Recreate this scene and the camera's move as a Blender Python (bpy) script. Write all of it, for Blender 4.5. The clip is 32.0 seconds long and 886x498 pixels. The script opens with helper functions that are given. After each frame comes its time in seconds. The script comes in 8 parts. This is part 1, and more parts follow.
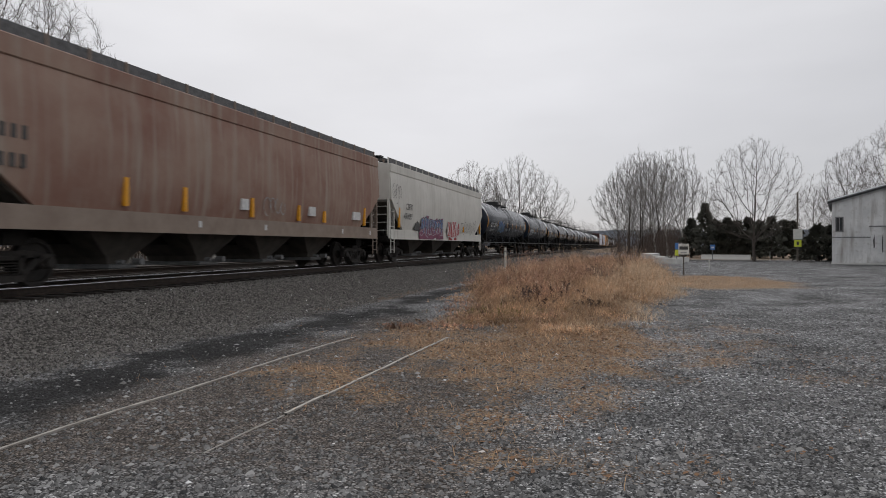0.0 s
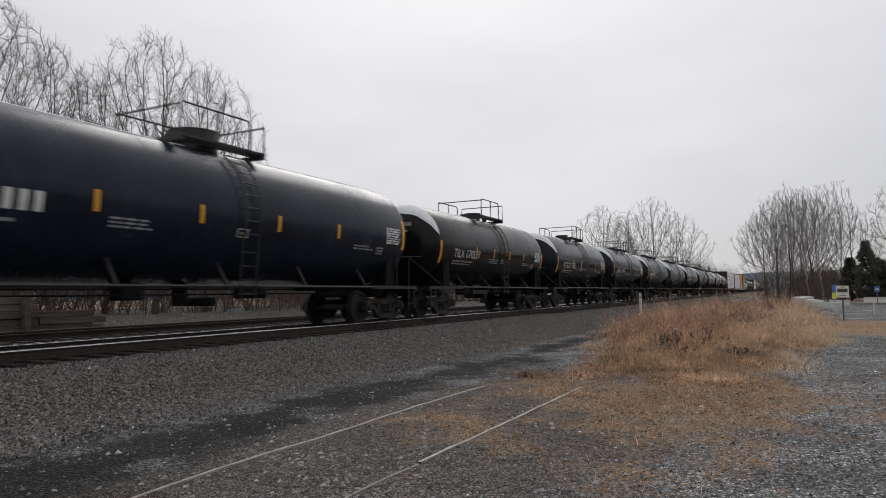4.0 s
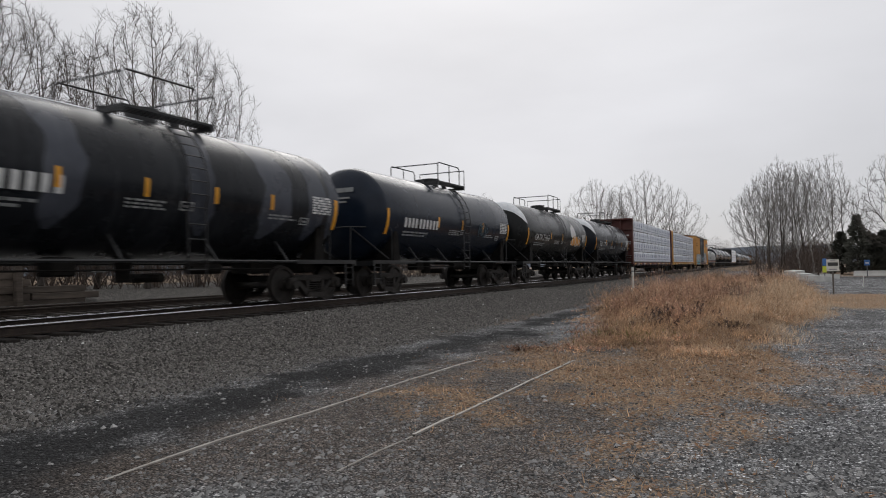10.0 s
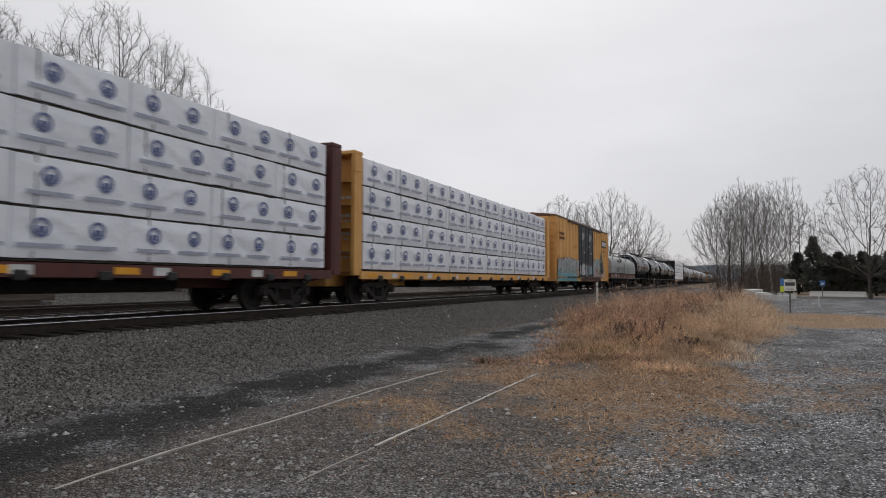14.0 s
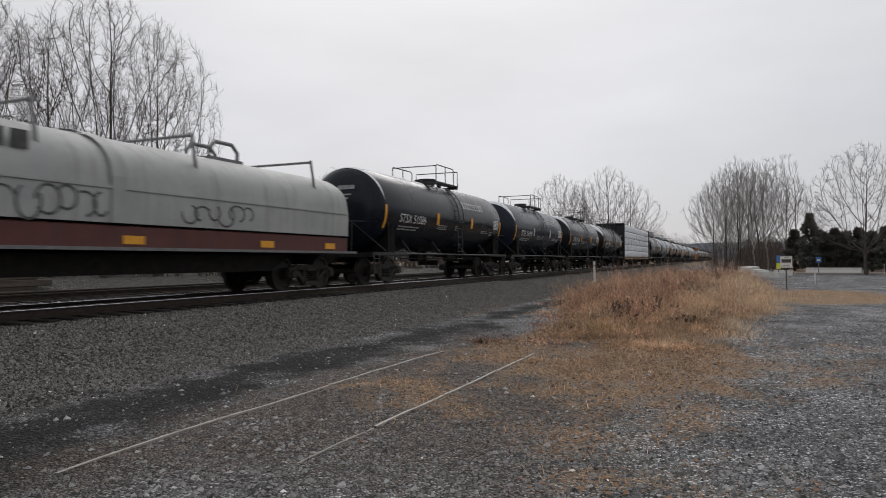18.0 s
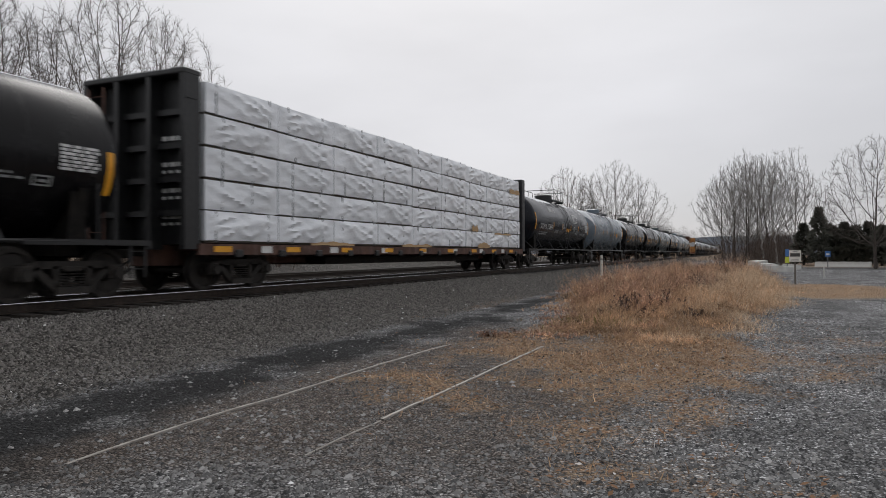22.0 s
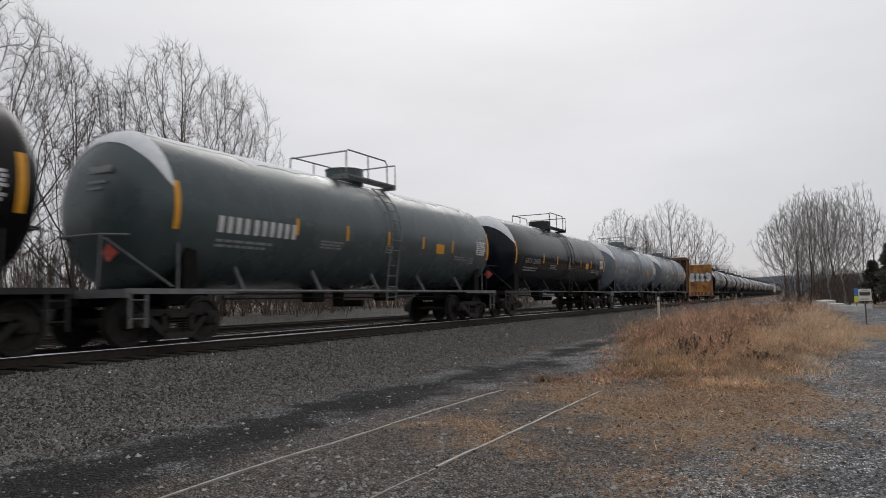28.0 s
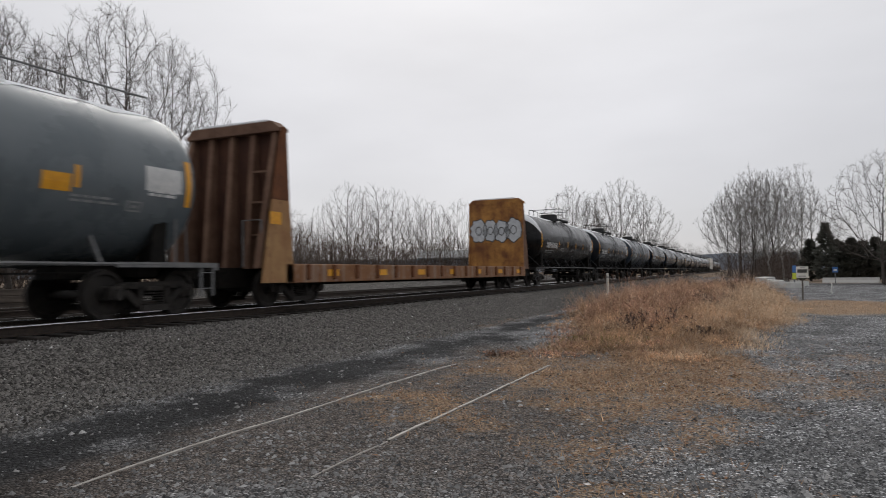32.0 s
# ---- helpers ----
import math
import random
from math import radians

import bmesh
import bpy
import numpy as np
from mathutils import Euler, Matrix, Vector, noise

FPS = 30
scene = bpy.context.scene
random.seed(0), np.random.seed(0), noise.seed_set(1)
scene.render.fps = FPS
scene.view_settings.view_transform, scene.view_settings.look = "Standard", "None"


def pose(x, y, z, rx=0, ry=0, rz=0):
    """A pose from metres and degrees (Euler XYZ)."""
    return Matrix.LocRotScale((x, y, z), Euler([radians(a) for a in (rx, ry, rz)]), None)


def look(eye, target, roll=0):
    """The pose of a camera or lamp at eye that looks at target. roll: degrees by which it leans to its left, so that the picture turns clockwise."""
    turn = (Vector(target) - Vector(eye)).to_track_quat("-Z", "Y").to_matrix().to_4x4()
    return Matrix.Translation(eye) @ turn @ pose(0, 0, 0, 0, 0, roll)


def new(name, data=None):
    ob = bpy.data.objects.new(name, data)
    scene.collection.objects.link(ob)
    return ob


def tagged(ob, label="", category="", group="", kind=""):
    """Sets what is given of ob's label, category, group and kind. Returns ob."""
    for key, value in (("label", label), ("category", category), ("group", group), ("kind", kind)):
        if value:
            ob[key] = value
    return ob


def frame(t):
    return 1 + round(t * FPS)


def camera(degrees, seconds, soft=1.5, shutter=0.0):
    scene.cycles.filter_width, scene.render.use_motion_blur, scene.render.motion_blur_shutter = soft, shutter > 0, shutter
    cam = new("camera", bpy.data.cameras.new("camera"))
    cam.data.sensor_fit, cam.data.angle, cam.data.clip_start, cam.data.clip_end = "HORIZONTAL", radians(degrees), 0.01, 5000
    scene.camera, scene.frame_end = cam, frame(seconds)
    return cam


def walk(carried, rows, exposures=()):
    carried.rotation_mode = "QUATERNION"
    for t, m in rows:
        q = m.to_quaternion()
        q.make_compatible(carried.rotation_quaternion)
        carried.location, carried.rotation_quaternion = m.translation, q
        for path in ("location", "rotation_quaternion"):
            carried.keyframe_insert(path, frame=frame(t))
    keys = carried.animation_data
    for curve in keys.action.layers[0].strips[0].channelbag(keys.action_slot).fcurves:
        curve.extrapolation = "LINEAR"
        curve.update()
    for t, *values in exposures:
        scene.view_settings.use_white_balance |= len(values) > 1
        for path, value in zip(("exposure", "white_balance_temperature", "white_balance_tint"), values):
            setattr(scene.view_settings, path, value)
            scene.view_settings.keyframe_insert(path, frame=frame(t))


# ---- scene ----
import collections

EYE = 1.46
cam = camera(66.0, 32.0, soft=0.9, shutter=0.22)
PATH = [
    (0.0, pose(0, 0, EYE, 89.74, 0.07, 15.61)),
    (0.5, pose(0, 0, EYE, 90.30, -0.59, 16.72)),
    (1.0, pose(0, 0, EYE, 90.73, 0.28, 18.61)),
    (1.5, pose(0, 0, EYE, 93.01, 0.25, 21.31)),
    (2.0, pose(0, 0, EYE, 92.92, 0.18, 22.75)),
    (2.5, pose(0, 0, EYE, 93.54, 0.66, 24.00)),
    (4.5, pose(0, 0, EYE, 93.92, 0.94, 26.68)),
    (5.0, pose(0, 0, EYE, 94.19, 0.80, 26.59)),
    (5.5, pose(0, 0, EYE, 94.11, 0.65, 25.59)),
    (6.0, pose(0, 0, EYE, 93.58, 0.83, 25.10)),
    (6.5, pose(0, 0, EYE, 93.38, 1.00, 25.34)),
    (7.0, pose(0, 0, EYE, 93.28, 0.93, 25.28)),
    (7.5, pose(0, 0, EYE, 93.40, 1.29, 25.51)),
    (8.0, pose(0, 0, EYE, 92.81, 1.00, 25.35)),
    (8.5, pose(0, 0, EYE, 92.41, 1.37, 25.12)),
    (9.0, pose(0, 0, EYE, 92.38, 1.68, 24.88)),
    (9.5, pose(0, 0, EYE, 92.53, 1.20, 25.44)),
    (10.0, pose(0, 0, EYE, 91.70, 1.14, 25.91)),
    (10.5, pose(0, 0, EYE, 90.46, 0.53, 24.24)),
    (11.0, pose(0, 0, EYE, 90.89, 0.89, 24.15)),
    (11.5, pose(0, 0, EYE, 91.26, 0.74, 24.00)),
    (12.0, pose(0, 0, EYE, 92.10, 1.13, 25.10)),
    (12.5, pose(0, 0, EYE, 92.87, 1.27, 25.09)),
    (13.0, pose(0, 0, EYE, 93.10, 0.66, 24.17)),
    (13.5, pose(0, 0, EYE, 93.02, 0.65, 23.71)),
    (14.0, pose(0, 0, EYE, 92.61, -0.23, 23.10)),
    (14.5, pose(0, 0, EYE, 92.02, 0.15, 20.65)),
    (16.5, pose(0, 0, EYE, 90.79, 0.75, 22.59)),
    (17.0, pose(0, 0, EYE, 91.45, 0.90, 22.70)),
    (17.5, pose(0, 0, EYE, 91.44, 0.79, 23.07)),
    (18.0, pose(0, 0, EYE, 91.01, 0.45, 22.88)),
    (18.5, pose(0, 0, EYE, 90.80, -0.06, 20.98)),
    (19.0, pose(0, 0, EYE, 90.58, 0.01, 19.18)),
    (19.5, pose(0, 0, EYE, 89.96, -0.94, 17.11)),
    (20.0, pose(0, 0, EYE, 89.57, 0.33, 14.39)),
    (20.5, pose(0, 0, EYE, 89.51, 0.55, 13.05)),
    (21.0, pose(0, 0, EYE, 90.29, 0.30, 16.14)),
    (21.5, pose(0, 0, EYE, 90.84, 0.56, 21.65)),
    (22.0, pose(0, 0, EYE, 90.46, 0.35, 23.47)),
    (22.5, pose(0, 0, EYE, 90.05, 0.24, 22.30)),
    (23.0, pose(0, 0, EYE, 91.66, 0.96, 24.89)),
    (23.5, pose(0, 0, EYE, 93.87, 1.18, 27.07)),
    (24.0, pose(0, 0, EYE, 95.27, 1.13, 30.64)),
    (24.5, pose(0, 0, EYE, 95.57, 1.08, 31.63)),
    (25.0, pose(0, 0, EYE, 96.63, -0.04, 38.97)),
    (25.5, pose(0, 0, EYE, 98.46, 1.01, 45.51)),
    (26.0, pose(0, 0, EYE, 97.24, 0.70, 39.13)),
    (26.5, pose(0, 0, EYE, 95.26, 0.46, 32.53)),
    (28.5, pose(0, 0, EYE, 93.78, 1.03, 27.30)),
    (29.0, pose(0, 0, EYE, 92.90, 0.99, 26.62)),
    (29.5, pose(0, 0, EYE, 93.28, 1.12, 26.63)),
    (30.0, pose(0, 0, EYE, 96.28, 1.02, 29.31)),
    (30.5, pose(0, 0, EYE, 94.41, 0.93, 27.24)),
    (31.0, pose(0, 0, EYE, 92.27, 1.35, 25.51)),
    (31.5, pose(0, 0, EYE, 92.35, 0.74, 27.00)),
    (32.0, pose(0, 0, EYE, 92.07, 0.83, 23.93)),
]
walk(cam, PATH, [(0, 0.0), (24, 0.0), (25.5, -0.08), (26.5, -0.06), (28.5, 0.0), (32, 0.0)])

# the train's way along the track, metres gone by since the start
TRAVEL = [(0, 0.0), (4, 65.71), (8, 130.24), (12, 194.61), (16, 257.08), (20, 319.54), (24, 382.38), (28, 443.10), (32, 502.95)]
CX, RT = -11.75, 0.70          # track centre, top of rail

# ---- world and sun: an even overcast sky, a little darker towards the horizon ----
world = bpy.data.worlds.new("overcast")
scene.world = world
world.use_nodes = True
wn, wl = world.node_tree.nodes, world.node_tree.links
wn.clear()
w_out = wn.new("ShaderNodeOutputWorld")
w_bg = wn.new("ShaderNodeBackground")
w_sky = wn.new("ShaderNodeTexSky")
w_sky.sky_type, w_sky.sun_disc = "NISHITA", False
w_sky.sun_elevation, w_sky.sun_rotation = radians(35), radians(-25)
w_sc = wn.new("ShaderNodeMix")
w_sc.data_type, w_sc.blend_type = "RGBA", "MULTIPLY"
w_sc.inputs[0].default_value = 1.0
w_sc.inputs[7].default_value = (0.1, 0.1, 0.1, 1)
wl.new(w_sky.outputs[0], w_sc.inputs[6])
w_co = wn.new("ShaderNodeTexCoord")
w_sep = wn.new("ShaderNodeSeparateXYZ")
wl.new(w_co.outputs["Generated"], w_sep.inputs[0])
w_map = wn.new("ShaderNodeMapping")
w_map.inputs["Scale"].default_value = (1.6, 1.6, 5.0)
wl.new(w_co.outputs["Generated"], w_map.inputs[0])
w_noise = wn.new("ShaderNodeTexNoise")
w_noise.inputs["Scale"].default_value, w_noise.inputs["Detail"].default_value = 1.3, 5
wl.new(w_map.outputs[0], w_noise.inputs["Vector"])
w_ramp = wn.new("ShaderNodeValToRGB")
w_ramp.color_ramp.elements[0].position, w_ramp.color_ramp.elements[0].color = 0.0, (0.62, 0.62, 0.65, 1)
w_ramp.color_ramp.elements[1].position, w_ramp.color_ramp.elements[1].color = 0.45, (0.775, 0.77, 0.785, 1)
e_mid = w_ramp.color_ramp.elements.new(0.18)
e_mid.color = (0.672, 0.668, 0.695, 1)
wl.new(w_sep.outputs[2], w_ramp.inputs[0])
w_cl = wn.new("ShaderNodeMapRange")
w_cl.inputs["From Min"].default_value, w_cl.inputs["From Max"].default_value = 0.3, 0.7
w_cl.inputs["To Min"].default_value, w_cl.inputs["To Max"].default_value = 0.90, 1.05
wl.new(w_noise.outputs["Fac"], w_cl.inputs["Value"])
w_mul = wn.new("ShaderNodeMix")
w_mul.data_type, w_mul.blend_type = "RGBA", "MULTIPLY"
w_mul.inputs[0].default_value = 1.0
wl.new(w_ramp.outputs[0], w_mul.inputs[6])
wl.new(w_cl.outputs[0], w_mul.inputs[7])
w_mix = wn.new("ShaderNodeMix")
w_mix.data_type = "RGBA"
w_mix.inputs[0].default_value = 0.94
wl.new(w_sc.outputs[2], w_mix.inputs[6])
# the cloud is thinnest, and brightest, round the hidden sun
SUNWAY = Vector((-0.346, 0.742, 0.574))
w_dot = wn.new("ShaderNodeVectorMath")
w_dot.operation = "DOT_PRODUCT"
w_dot.inputs[1].default_value = SUNWAY
wl.new(w_co.outputs["Generated"], w_dot.inputs[0])
w_glow = wn.new("ShaderNodeMapRange")
w_glow.inputs["From Min"].default_value, w_glow.inputs["From Max"].default_value = 0.6, 1.0
w_glow.inputs["To Min"].default_value, w_glow.inputs["To Max"].default_value = 0.87, 1.15
w_glow.interpolation_type = "SMOOTHSTEP"
wl.new(w_dot.outputs["Value"], w_glow.inputs["Value"])
w_gm = wn.new("ShaderNodeMix")
w_gm.data_type, w_gm.blend_type = "RGBA", "MULTIPLY"
w_gm.inputs[0].default_value = 1.0
wl.new(w_mul.outputs[2], w_gm.inputs[6])
wl.new(w_glow.outputs[0], w_gm.inputs[7])
wl.new(w_gm.outputs[2], w_mix.inputs[7])
wl.new(w_mix.outputs[2], w_bg.inputs[0])
w_bg.inputs[1].default_value = 1.02
wl.new(w_bg.outputs[0], w_out.inputs[0])

sun_data = bpy.data.lights.new("sun", "SUN")
sun_data.energy, sun_data.angle, sun_data.color = 0.6, radians(35), (1, 0.97, 0.93)
sun = new("sun", sun_data)
sun.matrix_world = look(SUNWAY * 50, (0, 0, 0))


# ---- materials ----
def shader(name, c1, c2, scale=3.0, rough=0.6, metal=0.0, bump=0.0, bscale=40.0, streak=0.0, c3=None, spots=0.0,
           spec=0.5, tone=0.0, coord="Object", stretch=(1, 1, 1), rough2=None, bdist=0.02):
    """Two colours mixed by noise at two scales, streaks that run down, spots of a third colour, and a fine relief."""
    m = bpy.data.materials.new(name)
    m.use_nodes = True
    n, l = m.node_tree.nodes, m.node_tree.links
    b = n["Principled BSDF"]
    b.inputs["Metallic"].default_value = metal
    b.inputs["Roughness"].default_value = rough
    b.inputs["Specular IOR Level"].default_value = spec
    tc = n.new("ShaderNodeTexCoord")
    mp = n.new("ShaderNodeMapping")
    mp.inputs["Scale"].default_value = stretch
    l.new(tc.outputs[coord], mp.inputs[0])
    na = n.new("ShaderNodeTexNoise")
    na.inputs["Scale"].default_value, na.inputs["Detail"].default_value, na.inputs["Roughness"].default_value = scale, 6, 0.62
    l.new(mp.outputs[0], na.inputs["Vector"])
    mr = n.new("ShaderNodeMapRange")
    mr.inputs["From Min"].default_value, mr.inputs["From Max"].default_value = 0.34, 0.66
    l.new(na.outputs["Fac"], mr.inputs["Value"])
    mx = n.new("ShaderNodeMix")
    mx.data_type = "RGBA"
    l.new(mr.outputs[0], mx.inputs[0])
    mx.inputs[6].default_value, mx.inputs[7].default_value = (*c1, 1), (*c2, 1)
    col = mx.outputs[2]
    if streak and c3:
        sm = n.new("ShaderNodeMapping")
        sm.inputs["Scale"].default_value = (1.5, 3.2, 0.18)
        l.new(tc.outputs[coord], sm.inputs[0])
        sn = n.new("ShaderNodeTexNoise")
        sn.inputs["Scale"].default_value, sn.inputs["Detail"].default_value = 1.6, 4
        l.new(sm.outputs[0], sn.inputs["Vector"])
        sr = n.new("ShaderNodeMapRange")
        sr.inputs["From Min"].default_value, sr.inputs["From Max"].default_value = 0.5, 0.72
        sr.inputs["To Max"].default_value = streak
        l.new(sn.outputs["Fac"], sr.inputs["Value"])
        m2 = n.new("ShaderNodeMix")
        m2.data_type = "RGBA"
        l.new(sr.outputs[0], m2.inputs[0])
        l.new(col, m2.inputs[6])
        m2.inputs[7].default_value = (*c3, 1)
        col = m2.outputs[2]
    if spots and c3:
        pn = n.new("ShaderNodeTexNoise")
        pn.inputs["Scale"].default_value, pn.inputs["Detail"].default_value = scale * 4.3, 8
        l.new(mp.outputs[0], pn.inputs["Vector"])
        pr = n.new("ShaderNodeMapRange")
        pr.inputs["From Min"].default_value, pr.inputs["From Max"].default_value = 0.56, 0.68
        pr.inputs["To Max"].default_value = spots
        l.new(pn.outputs["Fac"], pr.inputs["Value"])
        m3 = n.new("ShaderNodeMix")
        m3.data_type = "RGBA"
        l.new(pr.outputs[0], m3.inputs[0])
        l.new(col, m3.inputs[6])
        m3.inputs[7].default_value = (*c3, 1)
        col = m3.outputs[2]
    if tone:
        oi = n.new("ShaderNodeObjectInfo")
        tr = n.new("ShaderNodeMapRange")
        tr.inputs["To Min"].default_value, tr.inputs["To Max"].default_value = 1 - tone, 1 + tone
        l.new(oi.outputs["Random"], tr.inputs["Value"])
        m4 = n.new("ShaderNodeMix")
        m4.data_type, m4.blend_type = "RGBA", "MULTIPLY"
        m4.inputs[0].default_value = 1
        l.new(col, m4.inputs[6])
        l.new(tr.outputs[0], m4.inputs[7])
        col = m4.outputs[2]
    l.new(col, b.inputs["Base Color"])
    if rough2 is not None:
        rr = n.new("ShaderNodeMapRange")
        rr.inputs["To Min"].default_value, rr.inputs["To Max"].default_value = rough, rough2
        l.new(mr.outputs[0], rr.inputs["Value"])
        l.new(rr.outputs[0], b.inputs["Roughness"])
    if bump:
        bn = n.new("ShaderNodeTexNoise")
        bn.inputs["Scale"].default_value, bn.inputs["Detail"].default_value = bscale, 5
        l.new(tc.outputs[coord], bn.inputs["Vector"])
        bu = n.new("ShaderNodeBump")
        bu.inputs["Strength"].default_value, bu.inputs["Distance"].default_value = bump, bdist
        l.new(bn.outputs["Fac"], bu.inputs["Height"])
        l.new(bu.outputs[0], b.inputs["Normal"])
    return m


def island(name, cols, rough=0.9, bump=0.0, thin=0.0, patchy=0.0):
    """One colour per loose piece, out of a ramp; patchy: whole plants differ too."""
    m = bpy.data.materials.new(name)
    m.use_nodes = True
    n, l = m.node_tree.nodes, m.node_tree.links
    b = n["Principled BSDF"]
    b.inputs["Roughness"].default_value = rough
    b.inputs["Specular IOR Level"].default_value = 0.25
    g = n.new("ShaderNodeNewGeometry")
    r = n.new("ShaderNodeValToRGB")
    for i, c in enumerate(cols):
        p = i / (len(cols) - 1)
        e = r.color_ramp.elements[0] if i == 0 else r.color_ramp.elements[1] if i == len(cols) - 1 else r.color_ramp.elements.new(p)
        e.position, e.color = p, (*c, 1)
    l.new(g.outputs["Random Per Island"], r.inputs[0])
    col = r.outputs[0]
    if patchy:
        tc = n.new("ShaderNodeTexCoord")
        pn = n.new("ShaderNodeTexNoise")
        pn.inputs["Scale"].default_value, pn.inputs["Detail"].default_value = 1.15, 3
        l.new(tc.outputs["Object"], pn.inputs["Vector"])
        pr = n.new("ShaderNodeMapRange")
        pr.inputs["From Min"].default_value, pr.inputs["From Max"].default_value = 0.34, 0.66
        pr.inputs["To Min"].default_value, pr.inputs["To Max"].default_value = 1 - patchy, 1 + 0.75 * patchy
        l.new(pn.outputs["Fac"], pr.inputs["Value"])
        pm = n.new("ShaderNodeMix")
        pm.data_type, pm.blend_type = "RGBA", "MULTIPLY"
        pm.inputs[0].default_value = 1.0
        l.new(col, pm.inputs[6])
        l.new(pr.outputs[0], pm.inputs[7])
        col = pm.outputs[2]
    l.new(col, b.inputs["Base Color"])
    if thin:
        tl = n.new("ShaderNodeBsdfTranslucent")
        l.new(col, tl.inputs[0])
        ms = n.new("ShaderNodeMixShader")
        ms.inputs[0].default_value = thin
        l.new(b.outputs[0], ms.inputs[1])
        l.new(tl.outputs[0], ms.inputs[2])
        l.new(ms.outputs[0], n["Material Output"].inputs[0])
    if bump:
        t = n.new("ShaderNodeTexNoise")
        t.inputs["Scale"].default_value = 60
        u = n.new("ShaderNodeBump")
        u.inputs["Strength"].default_value = bump
        l.new(t.outputs["Fac"], u.inputs["Height"])
        l.new(u.outputs[0], b.inputs["Normal"])
    return m


def tank_paint(name, c1, c2, c3, streak=0.35, rough=0.36, spec=0.2):
    return shader(name, c1, c2, 0.9, rough * 0.62, 0.0, 0.03, 18, streak * 0.62, c3, 0.08, tone=0.08, rough2=rough * 0.95, spec=spec)


BLACK = tank_paint("tank_black", (0.0042, 0.006, 0.0105), (0.0085, 0.0115, 0.018), (0.035, 0.04, 0.048), 0.3, 0.3)
BLUEBLACK = tank_paint("tank_blue_black", (0.007, 0.0115, 0.021), (0.013, 0.020, 0.034), (0.036, 0.043, 0.052), 0.25, 0.3)
BROWNBLACK = tank_paint("tank_brown_black", (0.0045, 0.0044, 0.0052), (0.009, 0.0086, 0.0094), (0.032, 0.031, 0.032), 0.35, 0.32)
OLIVE = tank_paint("tank_olive_black", (0.008, 0.009, 0.0095), (0.015, 0.0162, 0.0165), (0.05, 0.05, 0.049), 0.25, 0.33)
DARKGREY = tank_paint("tank_dark_grey", (0.020, 0.028, 0.041), (0.032, 0.043, 0.060), (0.075, 0.082, 0.092), 0.3)
STRIPED = tank_paint("tank_grey_banded", (0.007, 0.0085, 0.0115), (0.015, 0.0175, 0.022), (0.06, 0.064, 0.07), 0.5)
BLUEGREY = tank_paint("tank_blue_grey", (0.118, 0.150, 0.182), (0.155, 0.190, 0.225), (0.21, 0.225, 0.235), 0.25, spec=0.35)
GREENGREY = tank_paint("tank_green_grey", (0.06, 0.08, 0.086), (0.085, 0.11, 0.115), (0.13, 0.14, 0.13), 0.25, spec=0.35)
PALEGREY = tank_paint("tank_pale_grey", (0.10, 0.122, 0.136), (0.14, 0.162, 0.176), (0.19, 0.20, 0.20), 0.25, spec=0.35)
UNDER = shader("undercarriage_grime", (0.006, 0.006, 0.006), (0.016, 0.014, 0.012), 5, 0.75, 0.0, 0.3, 60, c3=(0.035, 0.026, 0.02), spots=0.4, spec=0.12)
TRUCKM = shader("truck_cast_steel", (0.012, 0.011, 0.010), (0.032, 0.027, 0.023), 6, 0.8, 0.0, 0.35, 70, c3=(0.05, 0.036, 0.026), spots=0.4)
WHEELM = shader("wheel_steel", (0.016, 0.014, 0.013), (0.036, 0.031, 0.027), 6, 0.65, 0.2, 0.2, 60)
RAILM = shader("rail_side_rust", (0.022, 0.016, 0.013), (0.045, 0.031, 0.023), 8, 0.8, 0.1, 0.2, 80)
RAILTOP = shader("rail_polished_head", (0.7, 0.71, 0.73), (0.8, 0.8, 0.82), 12, 0.22, 0.95)
OLDRAIL = shader("old_rail_head", (0.27, 0.25, 0.225), (0.42, 0.395, 0.365), 5, 0.6, 0.1, 0.2, 60, c3=(0.18, 0.12, 0.08), spots=0.5)
TIEM = shader("creosoted_tie", (0.016, 0.0135, 0.012), (0.046, 0.038, 0.032), 4, 0.9, 0, 0.6, 40, stretch=(0.5, 4, 4), tone=0.35)
YELLOW = shader("reflective_yellow", (0.72, 0.31, 0.015), (0.84, 0.40, 0.02), 8, 0.45, c3=(0.35, 0.2, 0.05), spots=0.5)
WHITE = shader("stencil_white", (0.55, 0.56, 0.56), (0.72, 0.72, 0.71), 10, 0.6)
GREYMARK = shader("worn_stencil_grey", (0.22, 0.23, 0.23), (0.36, 0.37, 0.37), 10, 0.6)
ORANGELET = shader("orange_stencil", (0.55, 0.24, 0.03), (0.68, 0.33, 0.05), 10, 0.6)
DARKMARK = shader("black_stencil", (0.04, 0.04, 0.04), (0.08, 0.08, 0.08), 10, 0.6)
SNOW = shader("snow_crust", (0.72, 0.75, 0.78), (0.86, 0.88, 0.9), 6, 0.75, 0, 0.5, 30)
RED = shader("placard_red", (0.45, 0.06, 0.05), (0.6, 0.14, 0.11), 10, 0.5)
STEELD = shader("dark_painted_steel", (0.008, 0.009, 0.010), (0.018, 0.018, 0.019), 8, 0.45, 0, 0.1)
STEELG = shader("grey_painted_steel", (0.12, 0.125, 0.13), (0.2, 0.2, 0.2), 6, 0.6, 0, 0.1)
HOPBROWN = shader("hopper_faded_brown", (0.33, 0.225, 0.175), (0.23, 0.115, 0.085), 0.55, 0.7, 0, 0.1, 20, 0.75, (0.37, 0.32, 0.265), 0.15)
